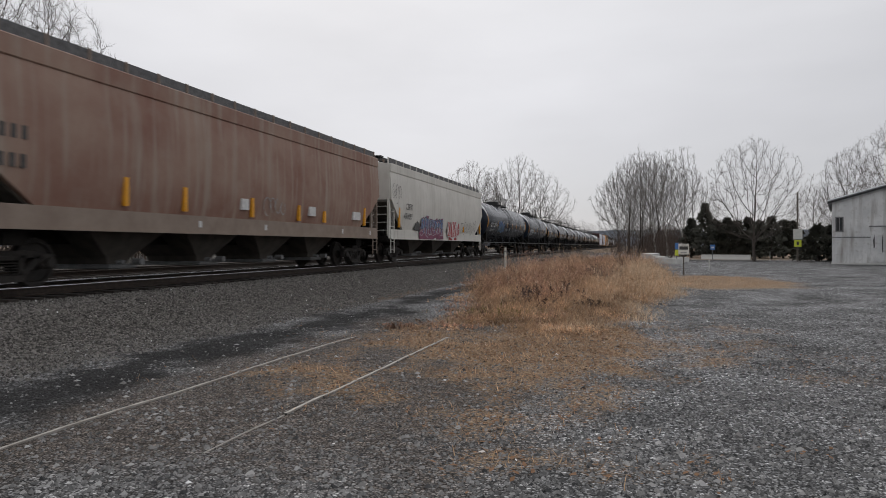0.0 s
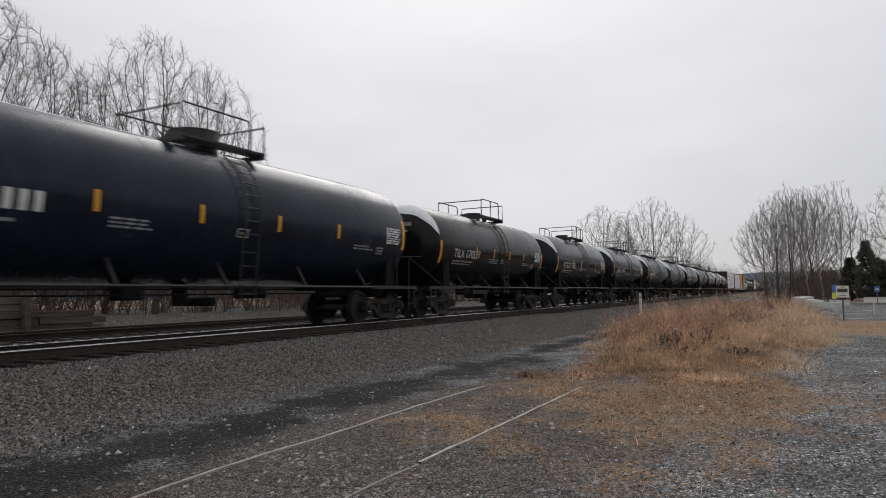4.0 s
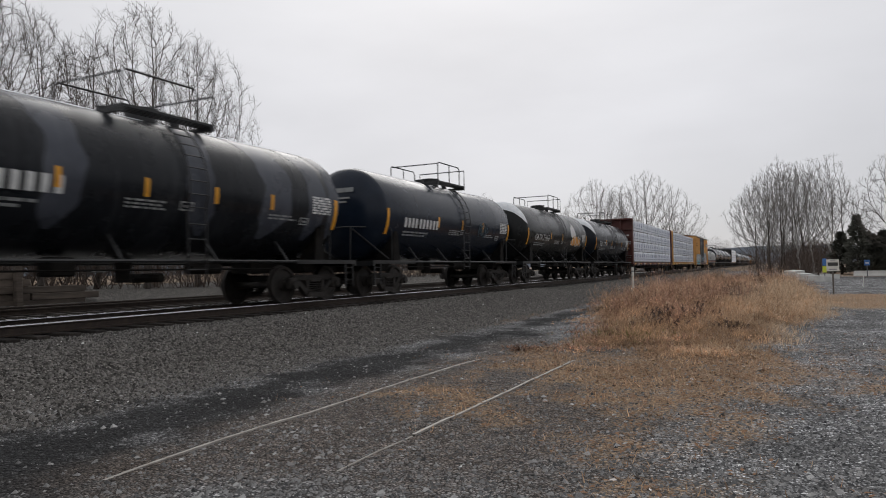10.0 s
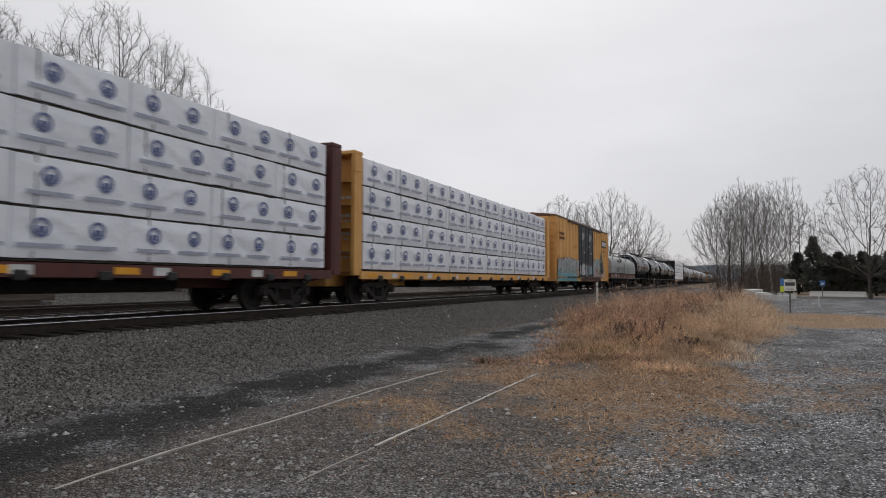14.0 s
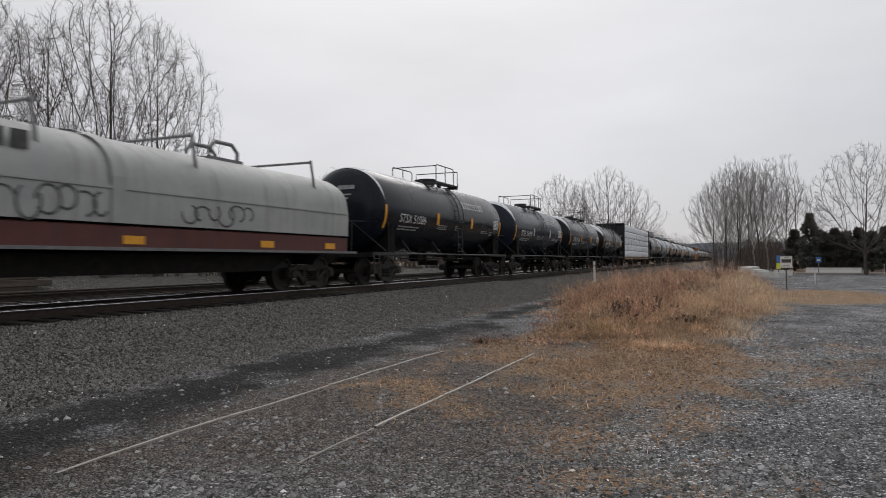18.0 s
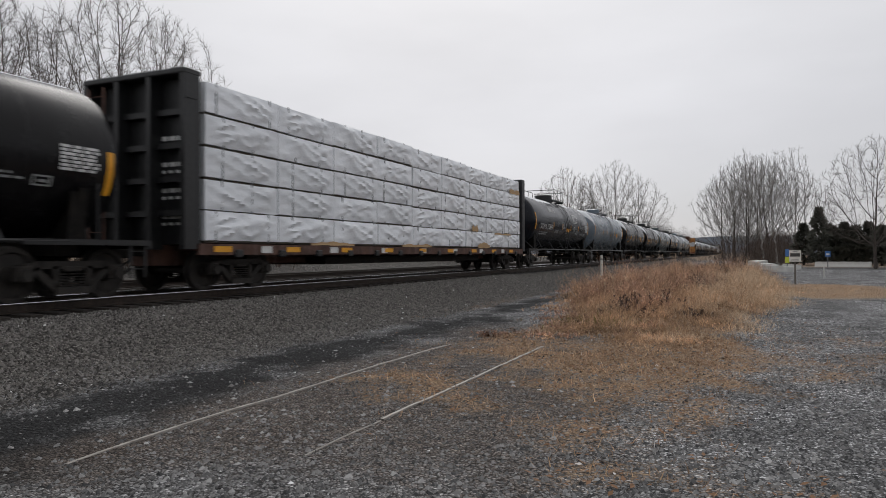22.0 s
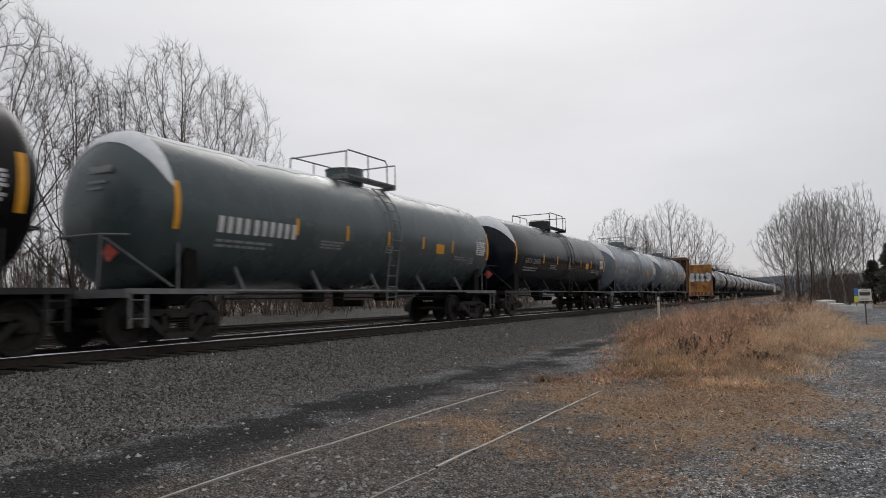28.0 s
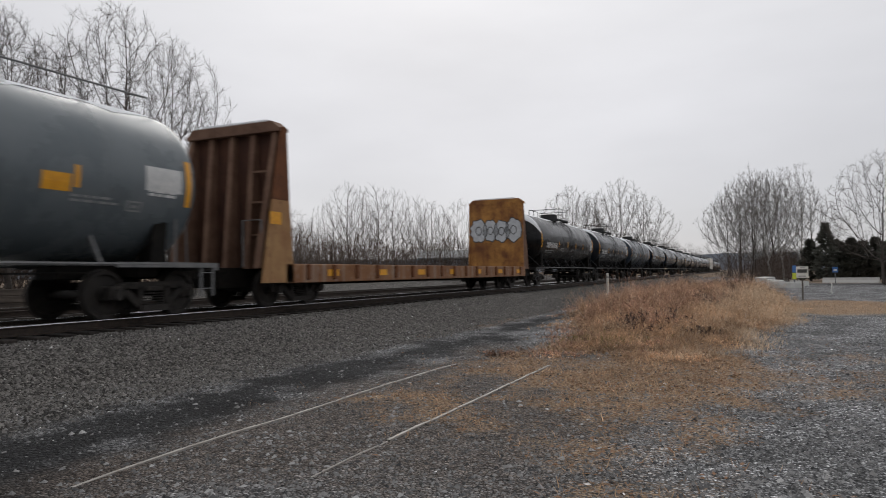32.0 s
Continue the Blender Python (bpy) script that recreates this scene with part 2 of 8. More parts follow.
HOPGREY = shader("hopper_pale_grey", (0.58, 0.57, 0.53), (0.68, 0.67, 0.63), 0.6, 0.65, 0, 0.08, 20, 0.3, (0.34, 0.32, 0.28), 0.12)
HOPSILL = shader("hopper_sill_dusty", (0.31, 0.25, 0.205), (0.24, 0.185, 0.15), 2, 0.75, 0, 0.1, 30)
MAROON = shader("car_maroon", (0.11, 0.030, 0.024), (0.075, 0.020, 0.016), 1.5, 0.6, 0, 0.1, 30, 0.4, (0.06, 0.035, 0.03), 0.3)
ORANGEY = shader("car_yellow_orange", (0.78, 0.43, 0.14), (0.66, 0.34, 0.10), 0.8, 0.6, 0, 0.08, 30, 0.3, (0.36, 0.2, 0.08), 0.15)
RUSTY = shader("rusted_orange_paint", (0.50, 0.24, 0.06), (0.13, 0.045, 0.018), 1.3, 0.85, 0, 0.3, 30, 0.6, (0.16, 0.06, 0.025), 0.5)
RUSTDK = shader("deep_rust", (0.10, 0.035, 0.015), (0.19, 0.07, 0.025), 2, 0.9, 0, 0.4, 30, 0.3, (0.05, 0.025, 0.015), 0.4)
DOORBK = shader("boxcar_door_black", (0.018, 0.022, 0.028), (0.04, 0.046, 0.054), 1.2, 0.5, 0, 0.1, 30, 0.3, (0.08, 0.08, 0.08))
COILGREY = shader("coil_hood_grey", (0.31, 0.32, 0.315), (0.40, 0.41, 0.40), 0.8, 0.55, 0, 0.06, 20, 0.5, (0.21, 0.2, 0.19), 0.15)
WRAP = shader("lumber_wrap_white", (0.80, 0.83, 0.90), (0.87, 0.90, 0.96), 2.5, 0.36, 0, 0.35, 9, stretch=(1, 0.6, 1.6), tone=0.04, bdist=0.03)
WRAPGREY = shader("lumber_wrap_pale", (0.79, 0.82, 0.86), (0.87, 0.90, 0.94), 1.2, 0.36, 0, 0.35, 9, stretch=(1, 0.6, 1.6), tone=0.07, bdist=0.03)
LOGOBLUE = shader("wrap_print_blue", (0.10, 0.13, 0.28), (0.15, 0.18, 0.34), 6, 0.6)
LOGOPALE = shader("wrap_print_pale", (0.33, 0.36, 0.46), (0.44, 0.47, 0.56), 6, 0.6)
LUMBER = shader("sawn_lumber", (0.42, 0.28, 0.15), (0.55, 0.38, 0.21), 3, 0.8, 0, 0.3, 20, stretch=(1, 0.2, 5))
WOODWALL = shader("weathered_timber", (0.05, 0.04, 0.033), (0.13, 0.105, 0.085), 3, 0.9, 0, 0.5, 25, stretch=(1, 0.3, 3), tone=0.3)
BARK = shader("bark_grey_brown", (0.045, 0.037, 0.032), (0.095, 0.08, 0.07), 6, 0.95, 0, 0.6, 30, stretch=(1, 1, 0.3))
BARKPALE = shader("bark_pale", (0.42, 0.40, 0.37), (0.24, 0.22, 0.2), 3, 0.9, 0, 0.3, 30)
TWIG = shader("twig_brown", (0.065, 0.054, 0.047), (0.115, 0.097, 0.085), 2, 0.95)
TWIGPALE = shader("twig_grey_pale", (0.16, 0.148, 0.137), (0.25, 0.235, 0.22), 2, 0.95)
TWIGRED = shader("twig_red_brown", (0.075, 0.055, 0.045), (0.13, 0.098, 0.08), 2, 0.95)
GAPSHADE = shader("dark_gap_shade", (0.03, 0.028, 0.026), (0.09, 0.07, 0.05), 3, 0.9)
RUSTSILL = shader("rusty_sill", (0.20, 0.085, 0.035), (0.30, 0.15, 0.07), 1.5, 0.85, 0, 0.3, 30, 0.5, (0.36, 0.32, 0.28), 0.3)
NEEDLE = island("needle_dark_green", [(0.066, 0.068, 0.056), (0.08, 0.082, 0.066), (0.095, 0.094, 0.076)])
STRAW = island("dry_weed", [(0.78, 0.54, 0.34), (0.88, 0.67, 0.46), (0.44, 0.27, 0.16), (0.85, 0.68, 0.48), (0.62, 0.41, 0.26), (0.34, 0.21, 0.135)], thin=0.2, patchy=0.62)
RUSSET = island("russet_weed", [(0.64, 0.39, 0.27), (0.78, 0.51, 0.36), (0.32, 0.19, 0.13), (0.74, 0.50, 0.37), (0.44, 0.285, 0.205), (0.23, 0.14, 0.105)], thin=0.2, patchy=0.7)
DARKWEED = island("dark_seed_stem", [(0.085, 0.055, 0.045), (0.14, 0.09, 0.07), (0.11, 0.08, 0.07)])
FLUFF = island("seed_fluff", [(0.66, 0.50, 0.35), (0.82, 0.68, 0.52), (0.45, 0.31, 0.20), (0.74, 0.59, 0.43)], thin=0.3, patchy=0.35)
LEAFLIT = island("dead_leaf", [(0.22, 0.125, 0.07), (0.30, 0.18, 0.10), (0.15, 0.09, 0.055), (0.36, 0.25, 0.15), (0.27, 0.16, 0.10)])
GREENW = island("late_green", [(0.22, 0.20, 0.06), (0.30, 0.26, 0.09), (0.17, 0.17, 0.05)], thin=0.3)
STONES = island("ballast_stone", [(0.03, 0.028, 0.026), (0.11, 0.102, 0.094), (0.20, 0.188, 0.174), (0.05, 0.046, 0.042), (0.27, 0.256, 0.24)], 0.9, 0.3)
YARDST = island("yard_stone", [(0.05, 0.051, 0.053), (0.12, 0.121, 0.124), (0.20, 0.20, 0.202), (0.065, 0.062, 0.058), (0.31, 0.308, 0.303)], 0.9, 0.3)
PALEST = island("pale_stone", [(0.16, 0.155, 0.15), (0.26, 0.255, 0.25), (0.36, 0.355, 0.35), (0.20, 0.19, 0.18), (0.44, 0.435, 0.43)], 0.9, 0.3)
BARNW = shader("barn_white_sheet", (0.52, 0.53, 0.535), (0.68, 0.685, 0.68), 0.8, 0.6, 0, 0.08, 10, 0.7, (0.24, 0.215, 0.195), 0.3)
BARNROOF = shader("barn_roof_dark", (0.10, 0.105, 0.11), (0.16, 0.165, 0.17), 1, 0.6)
GLASSD = shader("dark_window", (0.02, 0.022, 0.025), (0.035, 0.037, 0.04), 3, 0.15)
SIGNW = shader("sign_white", (0.60, 0.60, 0.56), (0.72, 0.72, 0.68), 5, 0.6)
SIGNBLUE = shader("sign_blue", (0.05, 0.16, 0.42), (0.08, 0.2, 0.5), 5, 0.5)
SIGNYEL = shader("sign_yellow_green", (0.55, 0.62, 0.04), (0.65, 0.7, 0.08), 5, 0.5)
CONCRETE = shader("pale_concrete", (0.50, 0.50, 0.48), (0.62, 0.62, 0.6), 1.5, 0.9, 0, 0.3, 20)
POLEWOOD = shader("pole_wood", (0.10, 0.085, 0.07), (0.17, 0.15, 0.13), 3, 0.9, 0, 0.4, 20, stretch=(1, 1, 0.2))
HILL = shader("hazed_wooded_hill", (0.10, 0.115, 0.14), (0.15, 0.165, 0.19), 0.02, 1.0)
WASHED = tank_paint("washed_grey", (0.042, 0.047, 0.06), (0.075, 0.082, 0.102), (0.13, 0.138, 0.155), 0.4, 0.36)
SHADEGRIME = shader("shade_and_grime", (0.045, 0.04, 0.034), (0.09, 0.078, 0.066), 2.5, 0.9, 0, 0.2, 30)
GRATE = shader("weathered_grating", (0.09, 0.092, 0.096), (0.17, 0.172, 0.176), 8, 0.8, 0, 0.5, 90)
FADEDYEL = shader("faded_yellow_paint", (0.42, 0.25, 0.11), (0.30, 0.15, 0.065), 1.6, 0.8, 0, 0.2, 30, 0.5, (0.16, 0.07, 0.03), 0.4)
BULKDK = shader("dark_brown_rust", (0.035, 0.014, 0.009), (0.075, 0.028, 0.015), 1.5, 0.9, 0, 0.3, 30, 0.5, (0.12, 0.05, 0.025), 0.3)
RIBBR = shader("brown_weathered_rib", (0.12, 0.062, 0.038), (0.20, 0.115, 0.075), 2, 0.85, 0, 0.3, 30, 0.4, (0.07, 0.03, 0.018), 0.3)
STRAPM = shader("strap_grey", (0.20, 0.21, 0.23), (0.32, 0.33, 0.35), 6, 0.6)
DIMSCREEN = shader("reflection_dimmer", (0.035, 0.032, 0.029), (0.075, 0.068, 0.06), 0.4, 1.0, 0, 0.5, 3)
SPTEALDK = shader("spray_dark_teal", (0.02, 0.055, 0.08), (0.035, 0.085, 0.115), 5, 0.5)
BROWNRUST = shader("brown_rusty_frame", (0.045, 0.022, 0.016), (0.11, 0.052, 0.036), 1.5, 0.8, 0, 0.2, 30, 0.4, (0.2, 0.13, 0.11), 0.3)


# ---- mesh helpers ----
class Shape:
    """Gathers vertices and faces of one mesh."""

    def __init__(self):
        self.v, self.f = [], []

    def face_grid(self, rows, closed=False):
        base, n = len(self.v), len(rows[0])
        for r in rows:
            self.v.extend(tuple(p) for p in r)
        for i in range(len(rows) - 1):
            for j in range(n if closed else n - 1):
                k = (j + 1) % n
                self.f.append((base + i * n + j, base + i * n + k, base + (i + 1) * n + k, base + (i + 1) * n + j))
        return self

    def box(self, x0, x1, y0, y1, z0, z1, ch=0.0):
        b = len(self.v)
        if ch <= 0:
            self.v += [(x, y, z) for z in (z0, z1) for y in (y0, y1) for x in (x0, x1)]
            self.f += [tuple(b + i for i in q) for q in ((0, 2, 3, 1), (4, 5, 7, 6), (0, 1, 5, 4), (2, 6, 7, 3), (0, 4, 6, 2), (1, 3, 7, 5))]
        else:
            rings = []
            for z, c in ((z0, ch), (z0 + ch, 0), (z1 - ch, 0), (z1, ch)):
                a0, a1, c0, c1 = x0 + c, x1 - c, y0 + c, y1 - c
                rings.append([(a0 + ch, c0, z), (a1 - ch, c0, z), (a1, c0 + ch, z), (a1, c1 - ch, z), (a1 - ch, c1, z), (a0 + ch, c1, z), (a0, c1 - ch, z), (a0, c0 + ch, z)])
            self.face_grid(rings, True)
            self.f += [tuple(b + i for i in range(7, -1, -1)), tuple(b + 24 + i for i in range(8))]
        return self

    def tube(self, pts, r, n=6, r1=None, caps=True):
        pts = [Vector(p) for p in pts]
        rings, up = [], Vector((0, 0, 1))
        for i, p in enumerate(pts):
            d = (pts[min(i + 1, len(pts) - 1)] - pts[max(i - 1, 0)]).normalized()
            s = d.cross(up if abs(d.z) < 0.95 else Vector((0, 1, 0))).normalized()
            t = s.cross(d)
            q = r if r1 is None else r + (r1 - r) * i / (len(pts) - 1)
            rings.append([p + (s * math.cos(2 * math.pi * k / n) + t * math.sin(2 * math.pi * k / n)) * q for k in range(n)])
        b = len(self.v)
        self.face_grid(rings, True)
        if caps:
            self.f += [tuple(b + i for i in range(n - 1, -1, -1)), tuple(b + (len(pts) - 1) * n + i for i in range(n))]
        return self

    def slab(self, outline, axis, a, b):
        """A flat outline of (u, v) swept from a to b along axis: x -> (y, z), y -> (x, z), z -> (x, y)."""
        put = {"x": lambda u, v, w: (w, u, v), "y": lambda u, v, w: (u, w, v), "z": lambda u, v, w: (u, v, w)}[axis]
        k, n = len(self.v), len(outline)
        self.v += [put(u, v, a) for u, v in outline] + [put(u, v, b) for u, v in outline]
        self.f += [tuple(range(k, k + n)), tuple(range(k + 2 * n - 1, k + n - 1, -1))]
        self.f += [(k + i, k + n + i, k + n + (i + 1) % n, k + (i + 1) % n) for i in range(n)]
        return self

    def lathe_y(self, profile, n=32, cx=0, cz=0, a0=0, a1=360):
        """profile of (radius, y) turned about an axis along y."""
        full = abs(a1 - a0) >= 360
        m = n if full else n + 1
        rows = [[(cx + r * math.cos(radians(a0 + (a1 - a0) * k / n)), y, cz + r * math.sin(radians(a0 + (a1 - a0) * k / n))) for k in range(m)] for r, y in profile]
        return self.face_grid(rows, full)

    def mesh(self, name, mat, smooth=False):
        me = bpy.data.meshes.new(name)
        me.from_pydata(self.v, [], self.f)
        me.materials.append(mat)
        if smooth:
            me.polygons.foreach_set("use_smooth", [True] * len(me.polygons))
            me.set_sharp_from_angle(angle=radians(40))
        me.validate()
        me.update()
        return me


def part(name, data, parent, label="", at=None, kind=""):
    ob = new(name, data)
    ob.parent = parent
    if at is not None:
        ob.matrix_basis = at
    return tagged(ob, label, kind=kind)


def thing(name, label, category, at=None, data=None, group="", kind=""):
    ob = new(name, data)
    if at is not None:
        ob.matrix_basis = at
    return tagged(ob, label, category, group, kind)


CACHE = {}


def cached(key, make):
    if key not in CACHE:
        CACHE[key] = make()
    return CACHE[key]


def sm(t):
    t = min(1.0, max(0.0, t))
    return t * t * (3 - 2 * t)


def nz(x, y, s, k=0.0):
    return noise.noise(Vector((x * s, y * s, k)))


# ---- ground: one sheet with the yard, the ballast bank and the strip beyond ----
def bank(x):
    """Height of the ground across the tracks."""
    if x > -6.9:
        return 0.0
    if x > -9.4:
        return 0.47 * sm((-6.9 - x) / 2.5)
    if x > -20.4:
        return 0.47 if x > -13.6 else 0.47 - 0.05 * sm((-13.6 - x) / 1.5)
    return 0.42 + 0.42 * sm((-20.4 - x) / 1.2)


def weedy(x, y):
    """0 to 1: how far inside the patch of dry weeds."""
    left = -4.2 - 0.2 * max(0, min(y, 24) - 14.5) + 0.5 * nz(x, y, 0.35, 3)
    right = 0.2 + 0.16 * (y - 13) + 0.5 * nz(x, y, 0.4, 5) if y < 24 else 1.96 + 0.5 * nz(x, y, 0.4, 5)
    front = 11.6 + 0.5 * nz(x, y, 0.5, 7) + max(0, x + 1.0) * 1.3
    d = min(x - left, right - x, (y - front) * 0.8, (64 - y) * 0.5)
    return min(1.0, max(0.0, d / 1.6 + 0.1))


def litter(x, y):
    """0 to 1: brown leaf and straw cover on the yard."""
    a = weedy(x, y) if y > 12 else max(weedy(x, y), 0.0)
    dx, dy = (x + 1.3) / 4.3, (y - 10.2) / 4.9
    b = 1.05 - math.hypot(dx, dy) + 0.8 * nz(x, y, 0.5, 11) + 0.5 * nz(x, y, 1.4, 2) + 0.3 * nz(x, y, 4.0, 13)
    dx, dy = (x + 0.6) / 2.6, (y - 5.8) / 2.3
    c = 0.75 - math.hypot(dx, dy) + 0.8 * nz(x, y, 0.8, 21) + 0.5 * nz(x, y, 2.1, 2)
    e = 0.95 - math.hypot((x - 3.3) / 4.0, (y - 30) / 7.5) + 0.3 * nz(x, y, 0.3, 31)
    g = 0.8 - math.hypot((x + 6.1 + 0.03 * y) / 0.9, (y - 20) / 9.0) + 0.5 * nz(x, y, 0.6, 41)
    far = sm((y - 62) / 20) * sm((x - 1) / 6)
    return min(1.0, max(0.0, max(a * 1.5, b, c * 0.8, e * 2.2, g * 0.7, far * 0.7)))


def cinder(x, y):
    """0 to 1: the dark cinder strip along the foot of the bank."""
    mid = -5.62 + 0.25 * nz(0, y, 0.18, 51)
    w = 1.06 + 0.2 * nz(0, y, 0.4, 61) + 0.5 * sm((6.5 - y) / 3) - 0.4 * sm((y - 10) / 7)
    return sm(1.25 - abs(x - mid) / w + 0.75 * nz(x, y, 0.8, 71) + 0.6 * nz(x, y, 2.4, 72)) * sm((25 - y) / 5)


def dirt(x, y):
    """0 to 1: packed brown-grey earth between and beside the old rails."""
    d = min((x + 5.2) / 0.7, (-0.9 + 0.08 * y - x) / 1.3, (y - 2.6) / 2.0, (14 - y) / 2.5)
    return sm(d + 0.55 * nz(x, y, 0.6, 101) + 0.3 * nz(x, y, 1.9, 102))


def mulch(x, y):
    """Dark earth along the road edge by the barrier."""
    a = 1.3 - math.hypot((x - 9.0) / 6.5, (y - 70) / 7.0) * 1.2
    b = 1.2 - math.hypot((x - 20.0) / 9.0, (y - 54.5) / 4.5)
    return sm(max(a, b) + 0.5 * nz(x, y, 0.3, 111))


def oily(x):
    """Dark stain beside and between the rails."""
    return 0.85 * sm((-9.75 - x) / 0.35) * sm((x + 13.6) / 0.3)


def ground_z(x, y):
    z = bank(x) + 0.18 * weedy(x, y) * sm((y - 12) / 5)
    near = sm((60 - math.hypot(x, y)) / 30)
    z += near * (0.02 * nz(x, y, 0.35, 1) + 0.012 * nz(x, y, 1.3, 2)) * (1 if x > -9 else 0.4)
    return z


def spread(near0, near1, step, far0, far1, grow):
    vals, v, s = [], near0, step
    while v > far0:
        s *= grow
        v -= s
        vals.append(v)
    vals = vals[::-1]
    vals += [near0 + step * i for i in range(int((near1 - near0) / step) + 1)]
    v, s = vals[-1], step
    while v < far1:
        s *= grow
        v += s
        vals.append(v)
    return vals


gx = spread(-14.0, 8.0, 0.16, -2600, 2600, 1.16)
gy = spread(1.0, 34.0, 0.16, -600, 3600, 1.14)
gv = [(x, y, ground_z(x, y)) for y in gy for x in gx]
nxg = len(gx)
gf = [(j * nxg + i, j * nxg + i + 1, (j + 1) * nxg + i + 1, (j + 1) * nxg + i) for j in range(len(gy) - 1) for i in range(nxg - 1)]
gme = bpy.data.meshes.new("ground")
gme.from_pydata(gv, [], gf)
cover = gme.color_attributes.new("cover", "FLOAT_COLOR", "POINT")
cover.data.foreach_set("color", [c for x, y, z in gv for c in
                       ((litter(x, y), max(cinder(x, y), oily(x), 0.75 * mulch(x, y)), sm((-6.25 - x + 0.35 * nz(x, y, 0.8, 9)) / 0.6), 1.0) if -40 < x < 60 and -5 < y < 140 else (0.6, 0, 1.0 if x < -6 else 0.0, 1.0))])
pale = gme.color_attributes.new("pale", "FLOAT_COLOR", "POINT")
pale.data.foreach_set("color", [c for x, y, z in gv for c in ((0.9 * sm((-13.7 - x) / 0.5) * sm((x + 21.0) / 1.2) * (0.75 + 0.5 * nz(x, y, 0.5, 3)), 0, 0, 1) if -40 < x < -13 and -60 < y < 300 else (0, dirt(x, y), 0, 1) if -8 < x < 3 and 0 < y < 18 else (0, 0, 0, 1))])
gme.polygons.foreach_set("use_smooth", [True] * len(gme.polygons))


def ground_material():
    m = bpy.data.materials.new("gravel_yard")
    m.use_nodes = True
    n, l = m.node_tree.nodes, m.node_tree.links
    b = n["Principled BSDF"]
    b.inputs["Roughness"].default_value = 0.95
    b.inputs["Specular IOR Level"].default_value = 0.2
    tc = n.new("ShaderNodeTexCoord")
    at = n.new("ShaderNodeVertexColor")
    at.layer_name = "cover"
    sp = n.new("ShaderNodeSeparateColor")
    l.new(at.outputs[0], sp.inputs[0])

    def ramp(src, stops):
        r = n.new("ShaderNodeValToRGB")
        for i, (p, c) in enumerate(stops):
            e = r.color_ramp.elements[i] if i < 2 else r.color_ramp.elements.new(p)
            e.position, e.color = p, (*c, 1)
        l.new(src, r.inputs[0])
        return r.outputs[0]

    def mix(fac, a, c, mode="MIX"):
        x = n.new("ShaderNodeMix")
        x.data_type, x.blend_type = "RGBA", mode
        for sock, val in ((x.inputs[0], fac), (x.inputs[6], a), (x.inputs[7], c)):
            if isinstance(val, (int, float)):
                sock.default_value = val
            elif isinstance(val, tuple):
                sock.default_value = (*val, 1)
            else:
                l.new(val, sock)
        return x.outputs[2]

    def tex(kind, scale, detail=5.0):
        t = n.new(kind)
        t.inputs["Scale"].default_value = scale
        if kind == "ShaderNodeTexNoise":
            t.inputs["Detail"].default_value = detail
        l.new(tc.outputs["Object"], t.inputs["Vector"])
        return t

    vor = tex("ShaderNodeTexVoronoi", 30)
    vor2 = tex("ShaderNodeTexVoronoi", 110)
    big = tex("ShaderNodeTexNoise", 0.7, 6)
    fine = tex("ShaderNodeTexNoise", 9, 8)
    crumb = tex("ShaderNodeTexNoise", 30, 6)
    sepv = n.new("ShaderNodeSeparateColor")
    l.new(vor.outputs["Color"], sepv.inputs[0])
    sepw = n.new("ShaderNodeSeparateColor")
    l.new(vor2.outputs["Color"], sepw.inputs[0])
    yard = ramp(sepv.outputs[0], [(0.0, (0.045, 0.046, 0.048)), (1.0, (0.60, 0.605, 0.615)), (0.55, (0.21, 0.213, 0.22))])
    grit = ramp(sepw.outputs[0], [(0.0, (0.055, 0.053, 0.052)), (1.0, (0.31, 0.307, 0.303))])
    stone = mix(0.3, yard, grit)
    mr = n.new("ShaderNodeMapRange")
    mr.inputs["From Min"].default_value, mr.inputs["From Max"].default_value = 0.3, 0.7
    mr.inputs["To Min"].default_value, mr.inputs["To Max"].default_value = 0.5, 1.65
    l.new(big.outputs["Fac"], mr.inputs["Value"])
    stone = mix(1.0, stone, mr.outputs[0], "MULTIPLY")
    vorb = tex("ShaderNodeTexVoronoi", 30)
    sepb = n.new("ShaderNodeSeparateColor")
    l.new(vorb.outputs["Color"], sepb.inputs[0])
    bal = ramp(sepb.outputs[1], [(0.0, (0.035, 0.033, 0.030)), (1.0, (0.30, 0.28, 0.257)), (0.6, (0.125, 0.117, 0.107))])
    col = mix(sp.outputs[2], stone, bal)
    # cell edges darken the colour, painting in the shade between stones
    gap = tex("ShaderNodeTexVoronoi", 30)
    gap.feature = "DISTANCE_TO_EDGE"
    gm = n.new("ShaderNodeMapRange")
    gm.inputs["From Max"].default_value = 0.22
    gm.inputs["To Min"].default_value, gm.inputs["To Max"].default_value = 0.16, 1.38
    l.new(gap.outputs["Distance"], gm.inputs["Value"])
    cin = ramp(fine.outputs["Fac"], [(0.3, (0.009, 0.0095, 0.0105)), (0.75, (0.027, 0.027, 0.0285))])
    cm = n.new("ShaderNodeMath")
    cm.operation = "MULTIPLY"
    cm.inputs[1].default_value = 0.9
    l.new(sp.outputs[1], cm.inputs[0])
    col = mix(cm.outputs[0], col, cin)
    pa = n.new("ShaderNodeVertexColor")
    pa.layer_name = "pale"
    lime = ramp(sepv.outputs[2], [(0.0, (0.30, 0.295, 0.285)), (1.0, (0.66, 0.65, 0.64))])
    psep = n.new("ShaderNodeSeparateColor")
    l.new(pa.outputs[0], psep.inputs[0])
    col = mix(psep.outputs[0], col, lime)
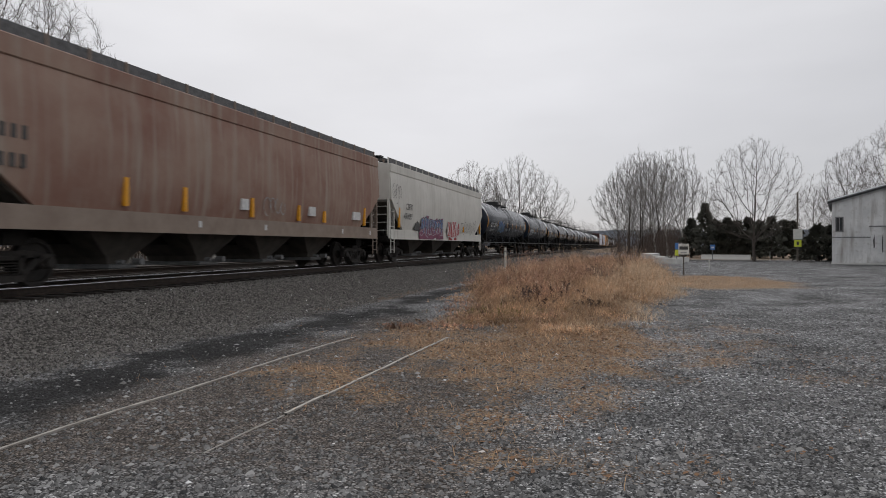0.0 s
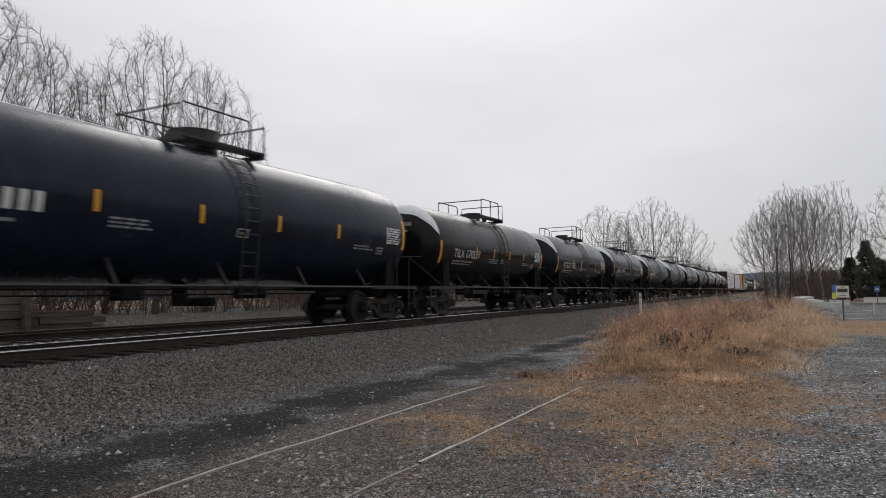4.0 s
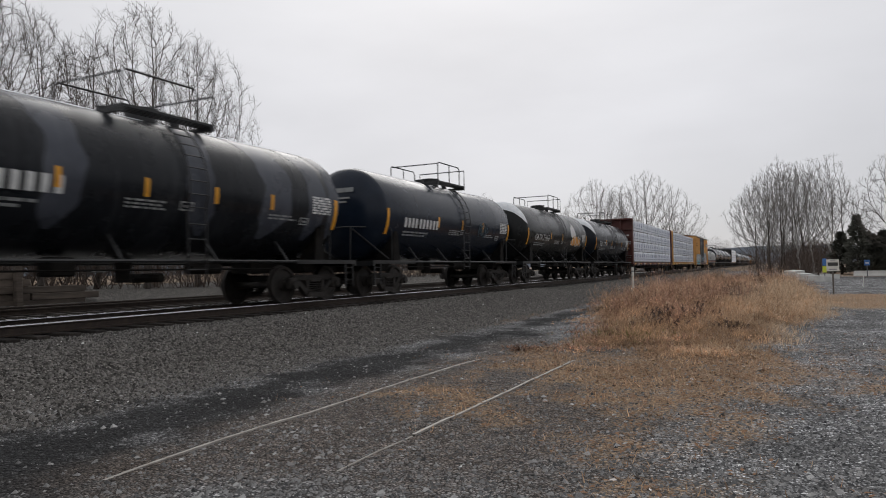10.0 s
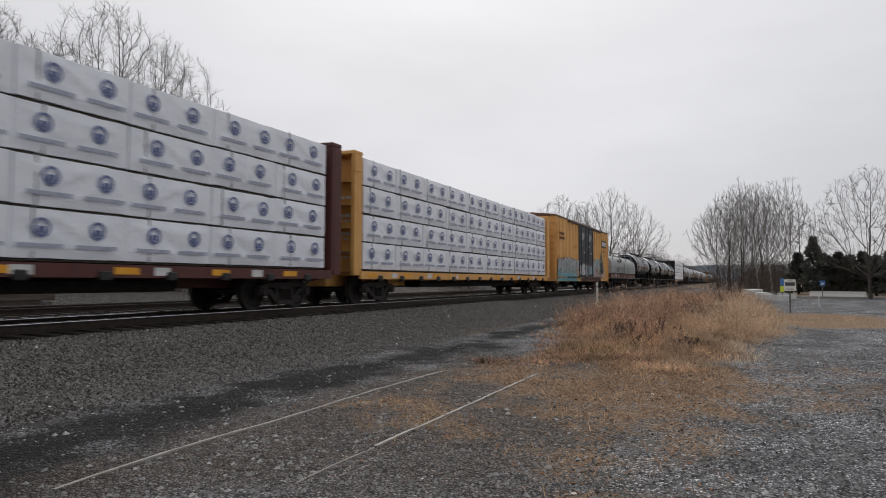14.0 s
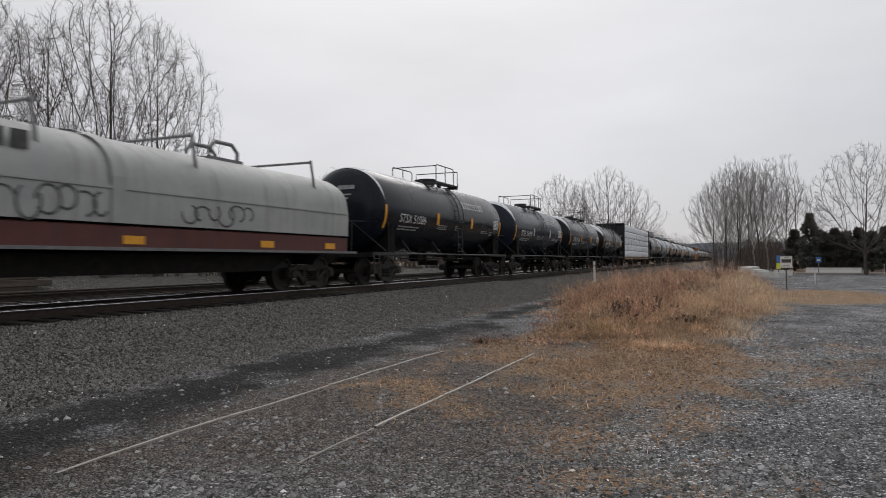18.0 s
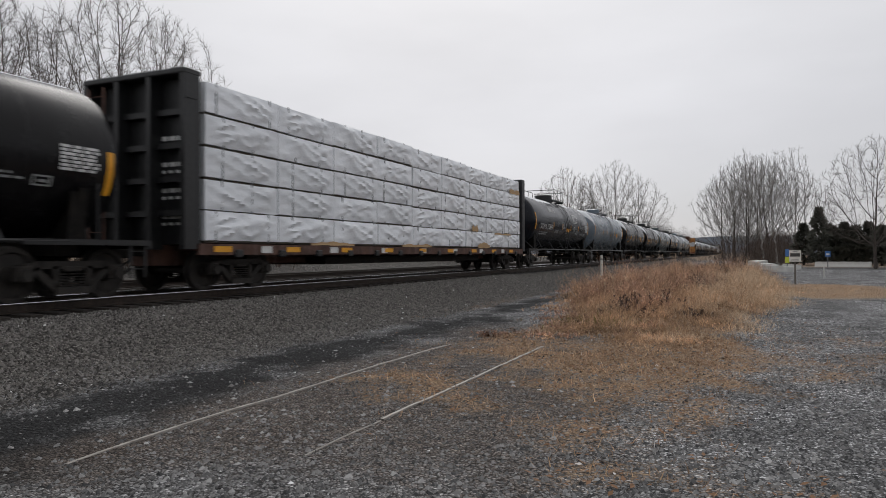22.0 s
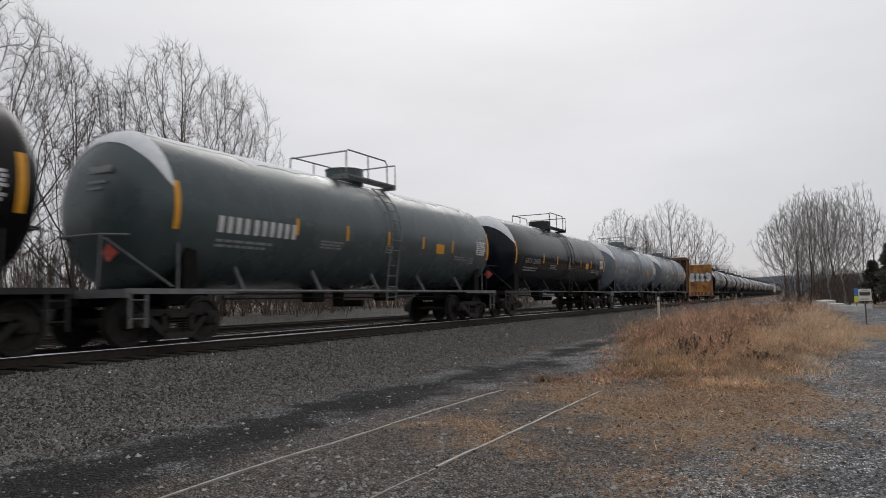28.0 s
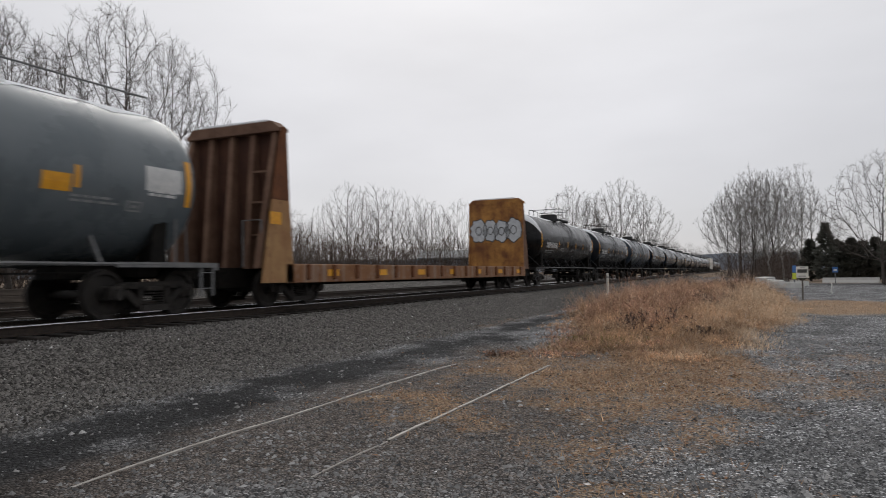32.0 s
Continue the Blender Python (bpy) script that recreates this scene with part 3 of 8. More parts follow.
    soil = ramp(fine.outputs["Fac"], [(0.25, (0.04, 0.032, 0.027)), (0.8, (0.30, 0.25, 0.212)), (0.5, (0.13, 0.106, 0.09))])
    dm = n.new("ShaderNodeMath")
    dm.operation = "MULTIPLY"
    dm.inputs[1].default_value = 0.85
    l.new(psep.outputs[1], dm.inputs[0])
    col = mix(dm.outputs[0], col, soil)
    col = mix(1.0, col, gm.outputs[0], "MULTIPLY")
    speck = tex("ShaderNodeTexNoise", 75, 3)
    sk = n.new("ShaderNodeMapRange")
    sk.inputs["From Min"].default_value, sk.inputs["From Max"].default_value = 0.36, 0.64
    sk.inputs["To Min"].default_value, sk.inputs["To Max"].default_value = 0.5, 1.65
    l.new(speck.outputs["Fac"], sk.inputs["Value"])
    col = mix(1.0, col, sk.outputs[0], "MULTIPLY")
    lit = ramp(crumb.outputs["Fac"], [(0.28, (0.13, 0.085, 0.053)), (0.72, (0.64, 0.46, 0.29)), (0.5, (0.35, 0.235, 0.145))])
    th = n.new("ShaderNodeMath")
    th.operation = "MULTIPLY_ADD"
    th.inputs[1].default_value = 1.9
    l.new(sp.outputs[0], th.inputs[0])
    th2 = n.new("ShaderNodeMath")
    th2.operation = "MULTIPLY_ADD"
    th2.inputs[1].default_value, th2.inputs[2].default_value = 2.4, -1.85
    l.new(crumb.outputs["Fac"], th2.inputs[0])
    l.new(th2.outputs[0], th.inputs[2])
    cl = n.new("ShaderNodeClamp")
    cl.inputs["Max"].default_value = 0.88
    l.new(th.outputs[0], cl.inputs[0])
    gate = n.new("ShaderNodeMath")
    gate.operation = "MULTIPLY"
    gs = n.new("ShaderNodeMapRange")
    gs.inputs["From Max"].default_value = 0.6
    l.new(sp.outputs[0], gs.inputs["Value"])
    l.new(cl.outputs[0], gate.inputs[0])
    l.new(gs.outputs[0], gate.inputs[1])
    col = mix(gate.outputs[0], col, lit)
    l.new(col, b.inputs["Base Color"])
    bu = n.new("ShaderNodeBump")
    bu.inputs["Strength"].default_value, bu.inputs["Distance"].default_value = 1.0, 0.045
    bu.invert = True
    l.new(vor.outputs["Distance"], bu.inputs["Height"])
    bu2 = n.new("ShaderNodeBump")
    bu2.inputs["Strength"].default_value, bu2.inputs["Distance"].default_value = 0.5, 0.02
    l.new(fine.outputs["Fac"], bu2.inputs["Height"])
    l.new(bu.outputs[0], bu2.inputs["Normal"])
    l.new(bu2.outputs[0], b.inputs["Normal"])
    return m


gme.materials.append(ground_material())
ground = thing("ground", "grey gravel yard, ballast bank and leaf litter", "ground", data=gme, kind="structure")


# ---- tracks ----
def rail_shape(x, z, y0, y1, wide=0.07, high=0.17):
    s = Shape()
    w, b = wide / 2, 0.07
    prof = [(-b, -high), (b, -high), (b, -high + 0.02), (0.012, -high + 0.035), (0.012, -0.045), (w, -0.035), (w, -0.006), (w - 0.006, 0),
            (-w + 0.006, 0), (-w, -0.006), (-w, -0.035), (-0.012, -0.045), (-0.012, -high + 0.035), (-b, -high + 0.02)]
    return s.slab([(x + u, z + v) for u, v in prof], "y", y0, y1)


def railway(name, label, cx, top, y0, y1, mat, headmat, tie_rows):
    tr = thing(name, label, "track", kind="structure")
    for sx in (-0.755, 0.755):
        r = part("rail", rail_shape(cx + sx, top, y0, y1).mesh("rail", mat), tr)
        hd = Shape().slab([(cx + sx + u, top + v) for u, v in ((-0.0375, -0.016), (0.0375, -0.016), (0.0365, -0.007), (0.028, 0.003), (-0.028, 0.003), (-0.0365, -0.007))], "y", y0, y1)
        part("rail_head", hd.mesh("rail_head", headmat), r, "polished running surface")
    return tr


main_track = railway("track_1", "main track with polished steel rails on dark ties", CX, RT, -60, 1400, RAILM, RAILTOP, 1)
far_track = railway("track_2", "second track with dull rusty rails", -18.35, RT - 0.05, -60, 500, RAILM, RAILM, 1)

old = thing("track_3", "old siding rails sunk in gravel", "track", kind="structure")
for k, (x, y0, y1, dip) in enumerate(((-4.36, 0.5, 10.4, 0.0), (-2.90, 5.3, 10.6, 0.0))):
    s = Shape()
    n = 40
    for w0, w1 in ((-0.016, 0.016),):
        rows = []
        for i in range(n + 1):
            y = y0 + (y1 - y0) * i / n
            xx = x + 0.012 * (y - 5)
            z = ground_z(xx, y) + 0.016 + 0.0015 * math.sin(i * 1.7) - 0.02 * sm((i - n + 3) / 3) - 0.03 * sm((4.2 - y) / 1.5) * (k == 0)
            rows.append([(xx + w0, y, z - 0.06), (xx + w0, y, z), (xx + w1, y, z), (xx + w1, y, z - 0.06)])
        s.face_grid(rows)
    part("rail", s.mesh("rail", OLDRAIL), old, "worn pale rail head flush with the gravel")
s = Shape()
for x, y0, y1 in ((-2.9, 4.15, 5.28),):
    rows = [[(x + 0.012 * (y0 + (y1 - y0) * i / 12 - 5) + w, y0 + (y1 - y0) * i / 12, ground_z(x, y0 + (y1 - y0) * i / 12) + z) for w, z in ((-0.012, -0.02), (-0.006, 0.007), (0.006, 0.007), (0.012, -0.02))] for i in range(13)]
    s.face_grid(rows)
part("rail", s.mesh("rail", OLDRAIL), old, "thin stretch half buried in gravel")


# ---- trees ----
def branching(seed, height, width, clear, n, step, peak=0.45, stems=1):
    """Nodes and parents of a bare tree whose branches compete for the room inside a lumpy crown."""
    rs = np.random.RandomState(seed)
    u, az, q = rs.rand(n), rs.rand(n) * 2 * np.pi, rs.rand(n) ** 0.42
    pk = math.log(0.5) / math.log(peak)
    f = np.sin(np.pi * np.clip(u, 0.015, 0.985) ** pk) ** 0.62
    lump = np.array([0.86 + 0.42 * noise.noise(Vector((math.cos(a) * 1.5 + seed, math.sin(a) * 1.5, b * 2.6))) for a, b in zip(az, u)])
    rad = q * f * lump * width / 2
    A = np.stack([np.cos(az) * rad, np.sin(az) * rad, clear * height + u * (1 - clear) * height * (0.88 + 0.12 * lump)], -1)
    P, par, kids = [], [], []
    for s in range(stems):
        base = np.array([0.0, 0.0, -0.25]) if stems == 1 else np.array([*rs.normal(0, 0.16 * width, 2), -0.2])
        way = np.array([*rs.normal(0, 0.05 if stems == 1 else 0.25, 2), 1.0])
        for k in range(max(2, int((clear * height + 0.25) / step) + 1)):
            P.append(base + way / np.linalg.norm(way) * step * k)
            par.append(len(P) - 2 if k else -1)
            kids.append(0)
            way[:2] += rs.normal(0, 0.04, 2)
    P = np.array(P)
    fwd = np.tile((0.0, 0.0, 1.0), (len(P), 1))
    heart = np.array([0.0, 0.0, clear * height * 0.8])
    D = np.linalg.norm(A[:, None] - P[None], axis=2)
    near, dist = D.argmin(1), D.min(1)
    for _ in range(150):
        live = np.nonzero(dist > step * 1.75)[0]
        live = live[dist[live] < height * 0.45]
        if len(live) == 0 or len(P) > 6500:
            break
        own = np.unique(near[live])
        pull = np.zeros((len(P), 3))
        v = A[live] - P[near[live]]
        np.add.at(pull, near[live], v / np.linalg.norm(v, axis=1)[:, None])
        own = np.array([o for o in own if kids[o] < 4])
        if len(own) == 0:
            break
        d = pull[own] / (np.linalg.norm(pull[own], axis=1)[:, None] + 1e-6) + rs.normal(0, 0.06, (len(own), 3)) + 0.3 * fwd[own]
        away = P[own] - heart
        d += 0.5 * away / (np.linalg.norm(away, axis=1)[:, None] + 0.3)
        d[:, 2] = np.where(d[:, 2] < 0, d[:, 2] * 0.25, d[:, 2])
        for o in own:
            kids[o] += 1
        d /= np.linalg.norm(d, axis=1)[:, None]
        q_ = P[own] + d * step
        first = len(P)
        fwd = np.vstack([fwd, d])
        P = np.vstack([P, q_])
        par += list(own)
        kids += [0] * len(own)
        D = np.linalg.norm(A[:, None] - q_[None], axis=2)
        k = D.argmin(1)
        m = D[np.arange(len(A)), k]
        closer = m < dist
        near[closer], dist[closer] = first + k[closer], m[closer]
    return P, par


def grow(seed, height, width, clear=0.16, n=900, step=0.38, tip=0.0085, twigs=2, peak=0.45, stems=1, length=0.75, power=0.46):
    """A bare tree: limbs that thin out as they fork, and a haze of fine twigs at their ends."""
    rd = random.Random(seed)
    big, fine = Shape(), Shape()
    P, par = branching(seed, height, width, clear, n, step, peak, stems)
    tips = [0] * len(P)
    has = [False] * len(P)
    for i in range(len(P) - 1, -1, -1):
        if not has[i]:
            tips[i] += 1
        if par[i] >= 0:
            tips[par[i]] += tips[i]
            has[par[i]] = True

    def prism(sh, a, b, ra, rb, m):
        d = (b - a).normalized()
        s = d.cross(Vector((0.3, 0.9, 0.2)) if abs(d.z) > 0.9 else Vector((0, 0, 1))).normalized()
        t = s.cross(d)
        k = len(sh.v)
        for q, rr in ((a, ra), (b, rb)):
            for i in range(1 if rr == 0 else m):
                w = 2 * math.pi * i / m
                sh.v.append(tuple(q + (s * math.cos(w) + t * math.sin(w)) * rr))
        for i in range(m):
            j = (i + 1) % m
            sh.f.append((k + i, k + j, k + m) if rb == 0 else (k + i, k + j, k + m + j, k + m + i))

    V = [Vector(p) for p in P]
    foot = height * clear * 0.5
    for i, o in enumerate(par):
        if o < 0:
            continue
        ra, rb = tip * tips[o] ** power, tip * tips[i] ** power
        ra = max(rb, ra if tips[o] < 1.6 * tips[i] else (ra + rb) / 2)
        if V[o].z < foot and stems == 1:
            ra *= 1.0 + 0.6 * (1 - max(0, V[o].z) / foot)
        prism(big if rb > tip * 5 else fine, V[o], V[i], ra, rb, 7 if rb > tip * 8 else 5 if rb > tip * 4 else 3)
        if tips[i] > 5:
            continue
        d = (V[i] - V[o]).normalized()
        for _ in range(twigs if has[i] else twigs + 1):
            side = d.orthogonal().normalized()
            side.rotate(Matrix.Rotation(rd.uniform(0, 6.28), 3, d))
            g = radians(rd.uniform(20, 64))
            e = (d * math.cos(g) + side * math.sin(g) + 0.2 * (V[i] - Vector((0, 0, clear * height))).normalized()).normalized()
            ln = length * rd.uniform(0.45, 1.2)
            if twigs < 2:
                prism(fine, V[i], V[i] + e * ln, tip * 0.8, 0, 3)
                continue
            m = V[i] + e * ln * 0.5
            e2 = (e + Vector((rd.gauss(0, 0.22), rd.gauss(0, 0.22), rd.gauss(0.1, 0.2)))).normalized()
            prism(fine, V[i], m, tip * 0.8, tip * 0.6, 3)
            prism(fine, m, m + e2 * ln * 0.5, tip * 0.6, 0, 3)
            e3 = (e + Vector((rd.gauss(0, 0.5), rd.gauss(0, 0.5), rd.gauss(0.1, 0.5)))).normalized()
            prism(fine, m, m + e3 * ln * 0.42, tip * 0.55, 0, 3)
    return big, fine


def tree_kind(key, bark, twig_mat, **kw):
    def make():
        b, f = grow(**kw)
        return b.mesh("trunk", bark, True), f.mesh("crown", twig_mat)
    return cached(("tree", key), make)


def plant(key, x, y, label, rz=0.0, sc=1.0, group="", z=None):
    tk, cr = CACHE[("tree", key)]
    t = thing("bare_tree", label, "tree", pose(x, y, bank(x) if z is None else z, 0, 0, rz) @ Matrix.Diagonal((sc, sc, sc, 1)), group=group)
    part("trunk", tk, t)
    part("crown", cr, t, "leafless twigs")
    return t


tree_kind("a", BARK, TWIG, seed=11, height=13.5, width=12.0, clear=0.13, n=3600, step=0.3, tip=0.0075, twigs=3, length=0.62, power=0.5)
tree_kind("b", BARK, TWIG, seed=23, height=13.5, width=9.5, clear=0.12, n=3000, step=0.29, tip=0.0075, peak=0.5, twigs=3, length=0.62, power=0.5)
tree_kind("c", BARK, TWIG, seed=37, height=13, width=8.0, clear=0.10, n=2600, step=0.28, tip=0.0075, peak=0.5, twigs=3, length=0.62, power=0.5)
tree_kind("round", BARK, TWIG, seed=41, height=13.5, width=13.0, clear=0.16, n=3000, step=0.38, tip=0.011, peak=0.42, length=0.65)
tree_kind("far", BARK, TWIG, seed=43, height=13.5, width=11, clear=0.16, n=1900, step=0.42, tip=0.012, twigs=1, length=0.8)
tree_kind("airy", BARK, TWIGPALE, seed=83, height=14, width=7.5, clear=0.12, n=1800, step=0.36, tip=0.0115, peak=0.55)
tree_kind("birch", BARKPALE, TWIGPALE, seed=53, height=14, width=6.5, clear=0.26, n=1500, step=0.36, tip=0.0115, peak=0.5)
tree_kind("slim", BARK, TWIGRED, seed=61, height=11, width=4.0, clear=0.15, n=700, step=0.36, tip=0.010, twigs=2, peak=0.5, length=0.6)
tree_kind("pale", BARK, TWIGPALE, seed=67, height=13.5, width=11.0, clear=0.16, n=2200, step=0.42, tip=0.0125, peak=0.45)
tree_kind("shrub", BARK, TWIGRED, seed=71, height=3.3, width=4.8, clear=0.03, n=900, step=0.18, tip=0.008, twigs=1, stems=9, length=0.42)


def polar(az, r):
    return r * math.sin(radians(az)), r * math.cos(radians(az))


LT = "tall leafless tree with dark twigs behind the tracks"
for key, az, r, rz, sc in (("a", -63.2, 31, 40, 1.03), ("b", -56.5, 33, 210, 0.88), ("b", -49.3, 34, 100, 1.0), ("c", -45.6, 36, 15, 0.98),
                           ("c", -52.8, 37, 130, 0.95), ("a", -78.5, 29, 160, 0.82), ("c", -73, 46, 70, 1.1), ("c", -68, 38, 300, 0.86)):
    plant(key, *polar(az, r), LT, rz, sc * 0.98, "trees behind the tracks")
for key, az, r, rz, sc in (("round", -13.2, 122, 0, 1.15), ("pale", -9.4, 126, 50, 1.30), ("round", -11.2, 140, 80, 1.2), ("pale", -7.4, 132, 200, 1.15), ("a", -15.5, 150, 20, 0.95)):
    plant(key, *polar(az, r), "broad leafless tree far along the railway", rz, sc, "trees along the railway")
rnd = random.Random(5)
for i in range(16):
    y = 140 + i * 13
    plant(("far", "c", "far", "pale")[i % 4], -19 - rnd.uniform(0, 9) - max(0, 190 - y) * 0.06, y, "leafless tree in the row beside the railway", rnd.uniform(0, 360), rnd.uniform(0.72, 0.98), "trees along the railway")
for i in range(26):
    y = 75 + i * 9
    plant("shrub", -17.5 - rnd.uniform(4, 9), y, "leafless thicket beside the railway", rnd.uniform(0, 360), rnd.uniform(0.9, 1.6), "thicket along the railway")
for key, az, r, rz, sc in (("airy", -0.2, 96, 0, 0.98), ("airy", 0.4, 92, 70, 1.0), ("birch", 1.7, 90, 30, 0.95), ("birch", 2.6, 93, 120, 1.0), ("birch", 3.6, 92, 220, 1.02),
                           ("pale", 4.4, 97, 140, 0.85), ("pale", -0.4, 108, 33, 1.05), ("pale", 2.0, 100, 250, 1.05), ("airy", 0.9, 99, 300, 1.0), ("b", -1.2, 135, 200, 1.15), ("airy", 1.2, 104, 190, 1.02)):
    plant(key, *polar(az, r), "white-barked leafless tree at the field edge" if key == "birch" else "leafless tree in the clump by the crossing", rz, sc, "clump by the crossing")
for i in range(30):
    az = -1.6 + 5.4 * rnd.random()
    r = rnd.uniform(80, 118)
    x, y = polar(az, r)
    plant("shrub", x + 0.4, y, "tangled brown thicket under the trees", rnd.uniform(0, 360), rnd.uniform(0.8, 1.5), "thicket by the crossing")
plant("round", *polar(8.9, 69), "broad spreading leafless tree by the road", 25, 0.83)
for key, az, r, rz, sc in (("a", 15.4, 97, 10, 1.0), ("a", 18.6, 86, 120, 1.14), ("b", 21.5, 88, 60, 1.1), ("a", 13.0, 120, 60, 0.8)):
    plant(key, *polar(az, r), "leafless tree behind the barn", rz, sc, "trees behind the barn")
for i in range(26):
    az = -22.5 - 15 * (i + rnd.random()) / 26
    k = "slim" if i % 3 else "far"
    plant(k, *polar(az, rnd.uniform(70, 88)), "slender leafless tree in a far copse", rnd.uniform(0, 360), rnd.uniform(0.66, 0.9) * (0.72 if az < -33 else 1), "copse beyond the tracks")
for i in range(44):
    az = -20 - 20 * (i + rnd.random()) / 44
    plant("shrub", *polar(az, rnd.uniform(54, 74)), "brown leafless thicket beyond the tracks", rnd.uniform(0, 360), rnd.uniform(0.9, 1.4), "thicket beyond the tracks")
for i in range(84):
    az = -36 - 54 * (i + rnd.random()) / 84
    plant("shrub", *polar(az, rnd.uniform(34, 52)), "brown leafless thicket beyond the tracks", rnd.uniform(0, 360), rnd.uniform(0.8, 1.5), "thicket beyond the tracks")


def conifer(seed, h, w, clumps=900):
    rd = random.Random(seed)
    s = Shape()
    for _ in range(clumps):
        u = rd.random() ** 0.8
        z = 0.05 * h + u * 0.95 * h
        rr = w * (1 - u) ** 0.75 * (0.45 + 0.55 * rd.random()) * (0.85 + 0.25 * math.sin(u * 23 + seed))
        a = rd.uniform(0, 2 * math.pi)
        c = Vector((math.cos(a) * rr, math.sin(a) * rr, z))
        for _ in range(3):
            d = Vector((math.cos(a) + rd.gauss(0, 0.5), math.sin(a) + rd.gauss(0, 0.5), rd.gauss(0.1, 0.5))).normalized() * rd.uniform(0.25, 0.5)
            e = d.orthogonal().normalized() * rd.uniform(0.08, 0.16)
            k = len(s.v)
            s.v += [tuple(c - e), tuple(c + e), tuple(c + d)]
            s.f.append((k, k + 1, k + 2))
    return s.mesh("needles", NEEDLE)


con = [conifer(3, 6.3, 1.7), conifer(4, 4.6, 2.0), conifer(5, 4.2, 2.2), conifer(6, 3.2, 2.3)]
ctr = Shape().tube([(0, 0, -0.2), (0, 0, 2.4)], 0.14, 8, 0.07).mesh("trunk", BARK)
for k, az, r in ((0, 5.4, 85), (1, 4.4, 88), (2, 6.3, 86), (1, 7.0, 87), (2, 7.7, 84), (1, 8.5, 87), (2, 9.3, 85), (1, 10.1, 84), (2, 10.9, 86), (2, 11.5, 88), (1, 6.0, 91), (2, 9.0, 92), (3, 13.2, 71), (3, 14.0, 73)):
    x, y = polar(az, r)
    c = thing("evergreen_tree", "dark green bushy evergreen at the road edge", "tree", pose(x, y, 0, 0, 0, az * 77), group="evergreens")
    part("trunk", ctr, c)
    part("needles", con[k], c, "dense dark needles")

# wooded ridge on the horizon, distance haze mixed into its colour
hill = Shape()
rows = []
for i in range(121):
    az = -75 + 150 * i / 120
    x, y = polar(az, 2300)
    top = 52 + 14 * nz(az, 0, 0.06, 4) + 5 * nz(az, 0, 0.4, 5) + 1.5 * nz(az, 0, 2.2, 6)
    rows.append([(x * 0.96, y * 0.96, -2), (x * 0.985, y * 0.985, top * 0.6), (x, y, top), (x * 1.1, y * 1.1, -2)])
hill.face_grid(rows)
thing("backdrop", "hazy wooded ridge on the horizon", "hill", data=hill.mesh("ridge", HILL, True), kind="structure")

# unseen dark woods added away from the railway to darken the tanks' reflections
dimmer = Shape()
rows = []
for i in range(161):
    az = 28 + 215 * i / 160
    x, y = polar(az, 96 - 22 * sm((az - 30) / 60))
    top = 7.0 + 2.5 * nz(az, 0, 0.11, 14) + 1.5 * nz(az, 0, 0.6, 15)
    rows.append([(x, y, -0.5), (x * 0.985, y * 0.985, top * 0.55), (x * 1.02, y * 1.02, top), (x * 1.12, y * 1.12, top * 0.8), (x * 1.2, y * 1.2, -0.5)])
dimmer.face_grid(rows)
thing("backdrop", "unseen dark screen added to dim reflections on the train", "woods", data=dimmer.mesh("woods", DIMSCREEN, True), kind="structure")


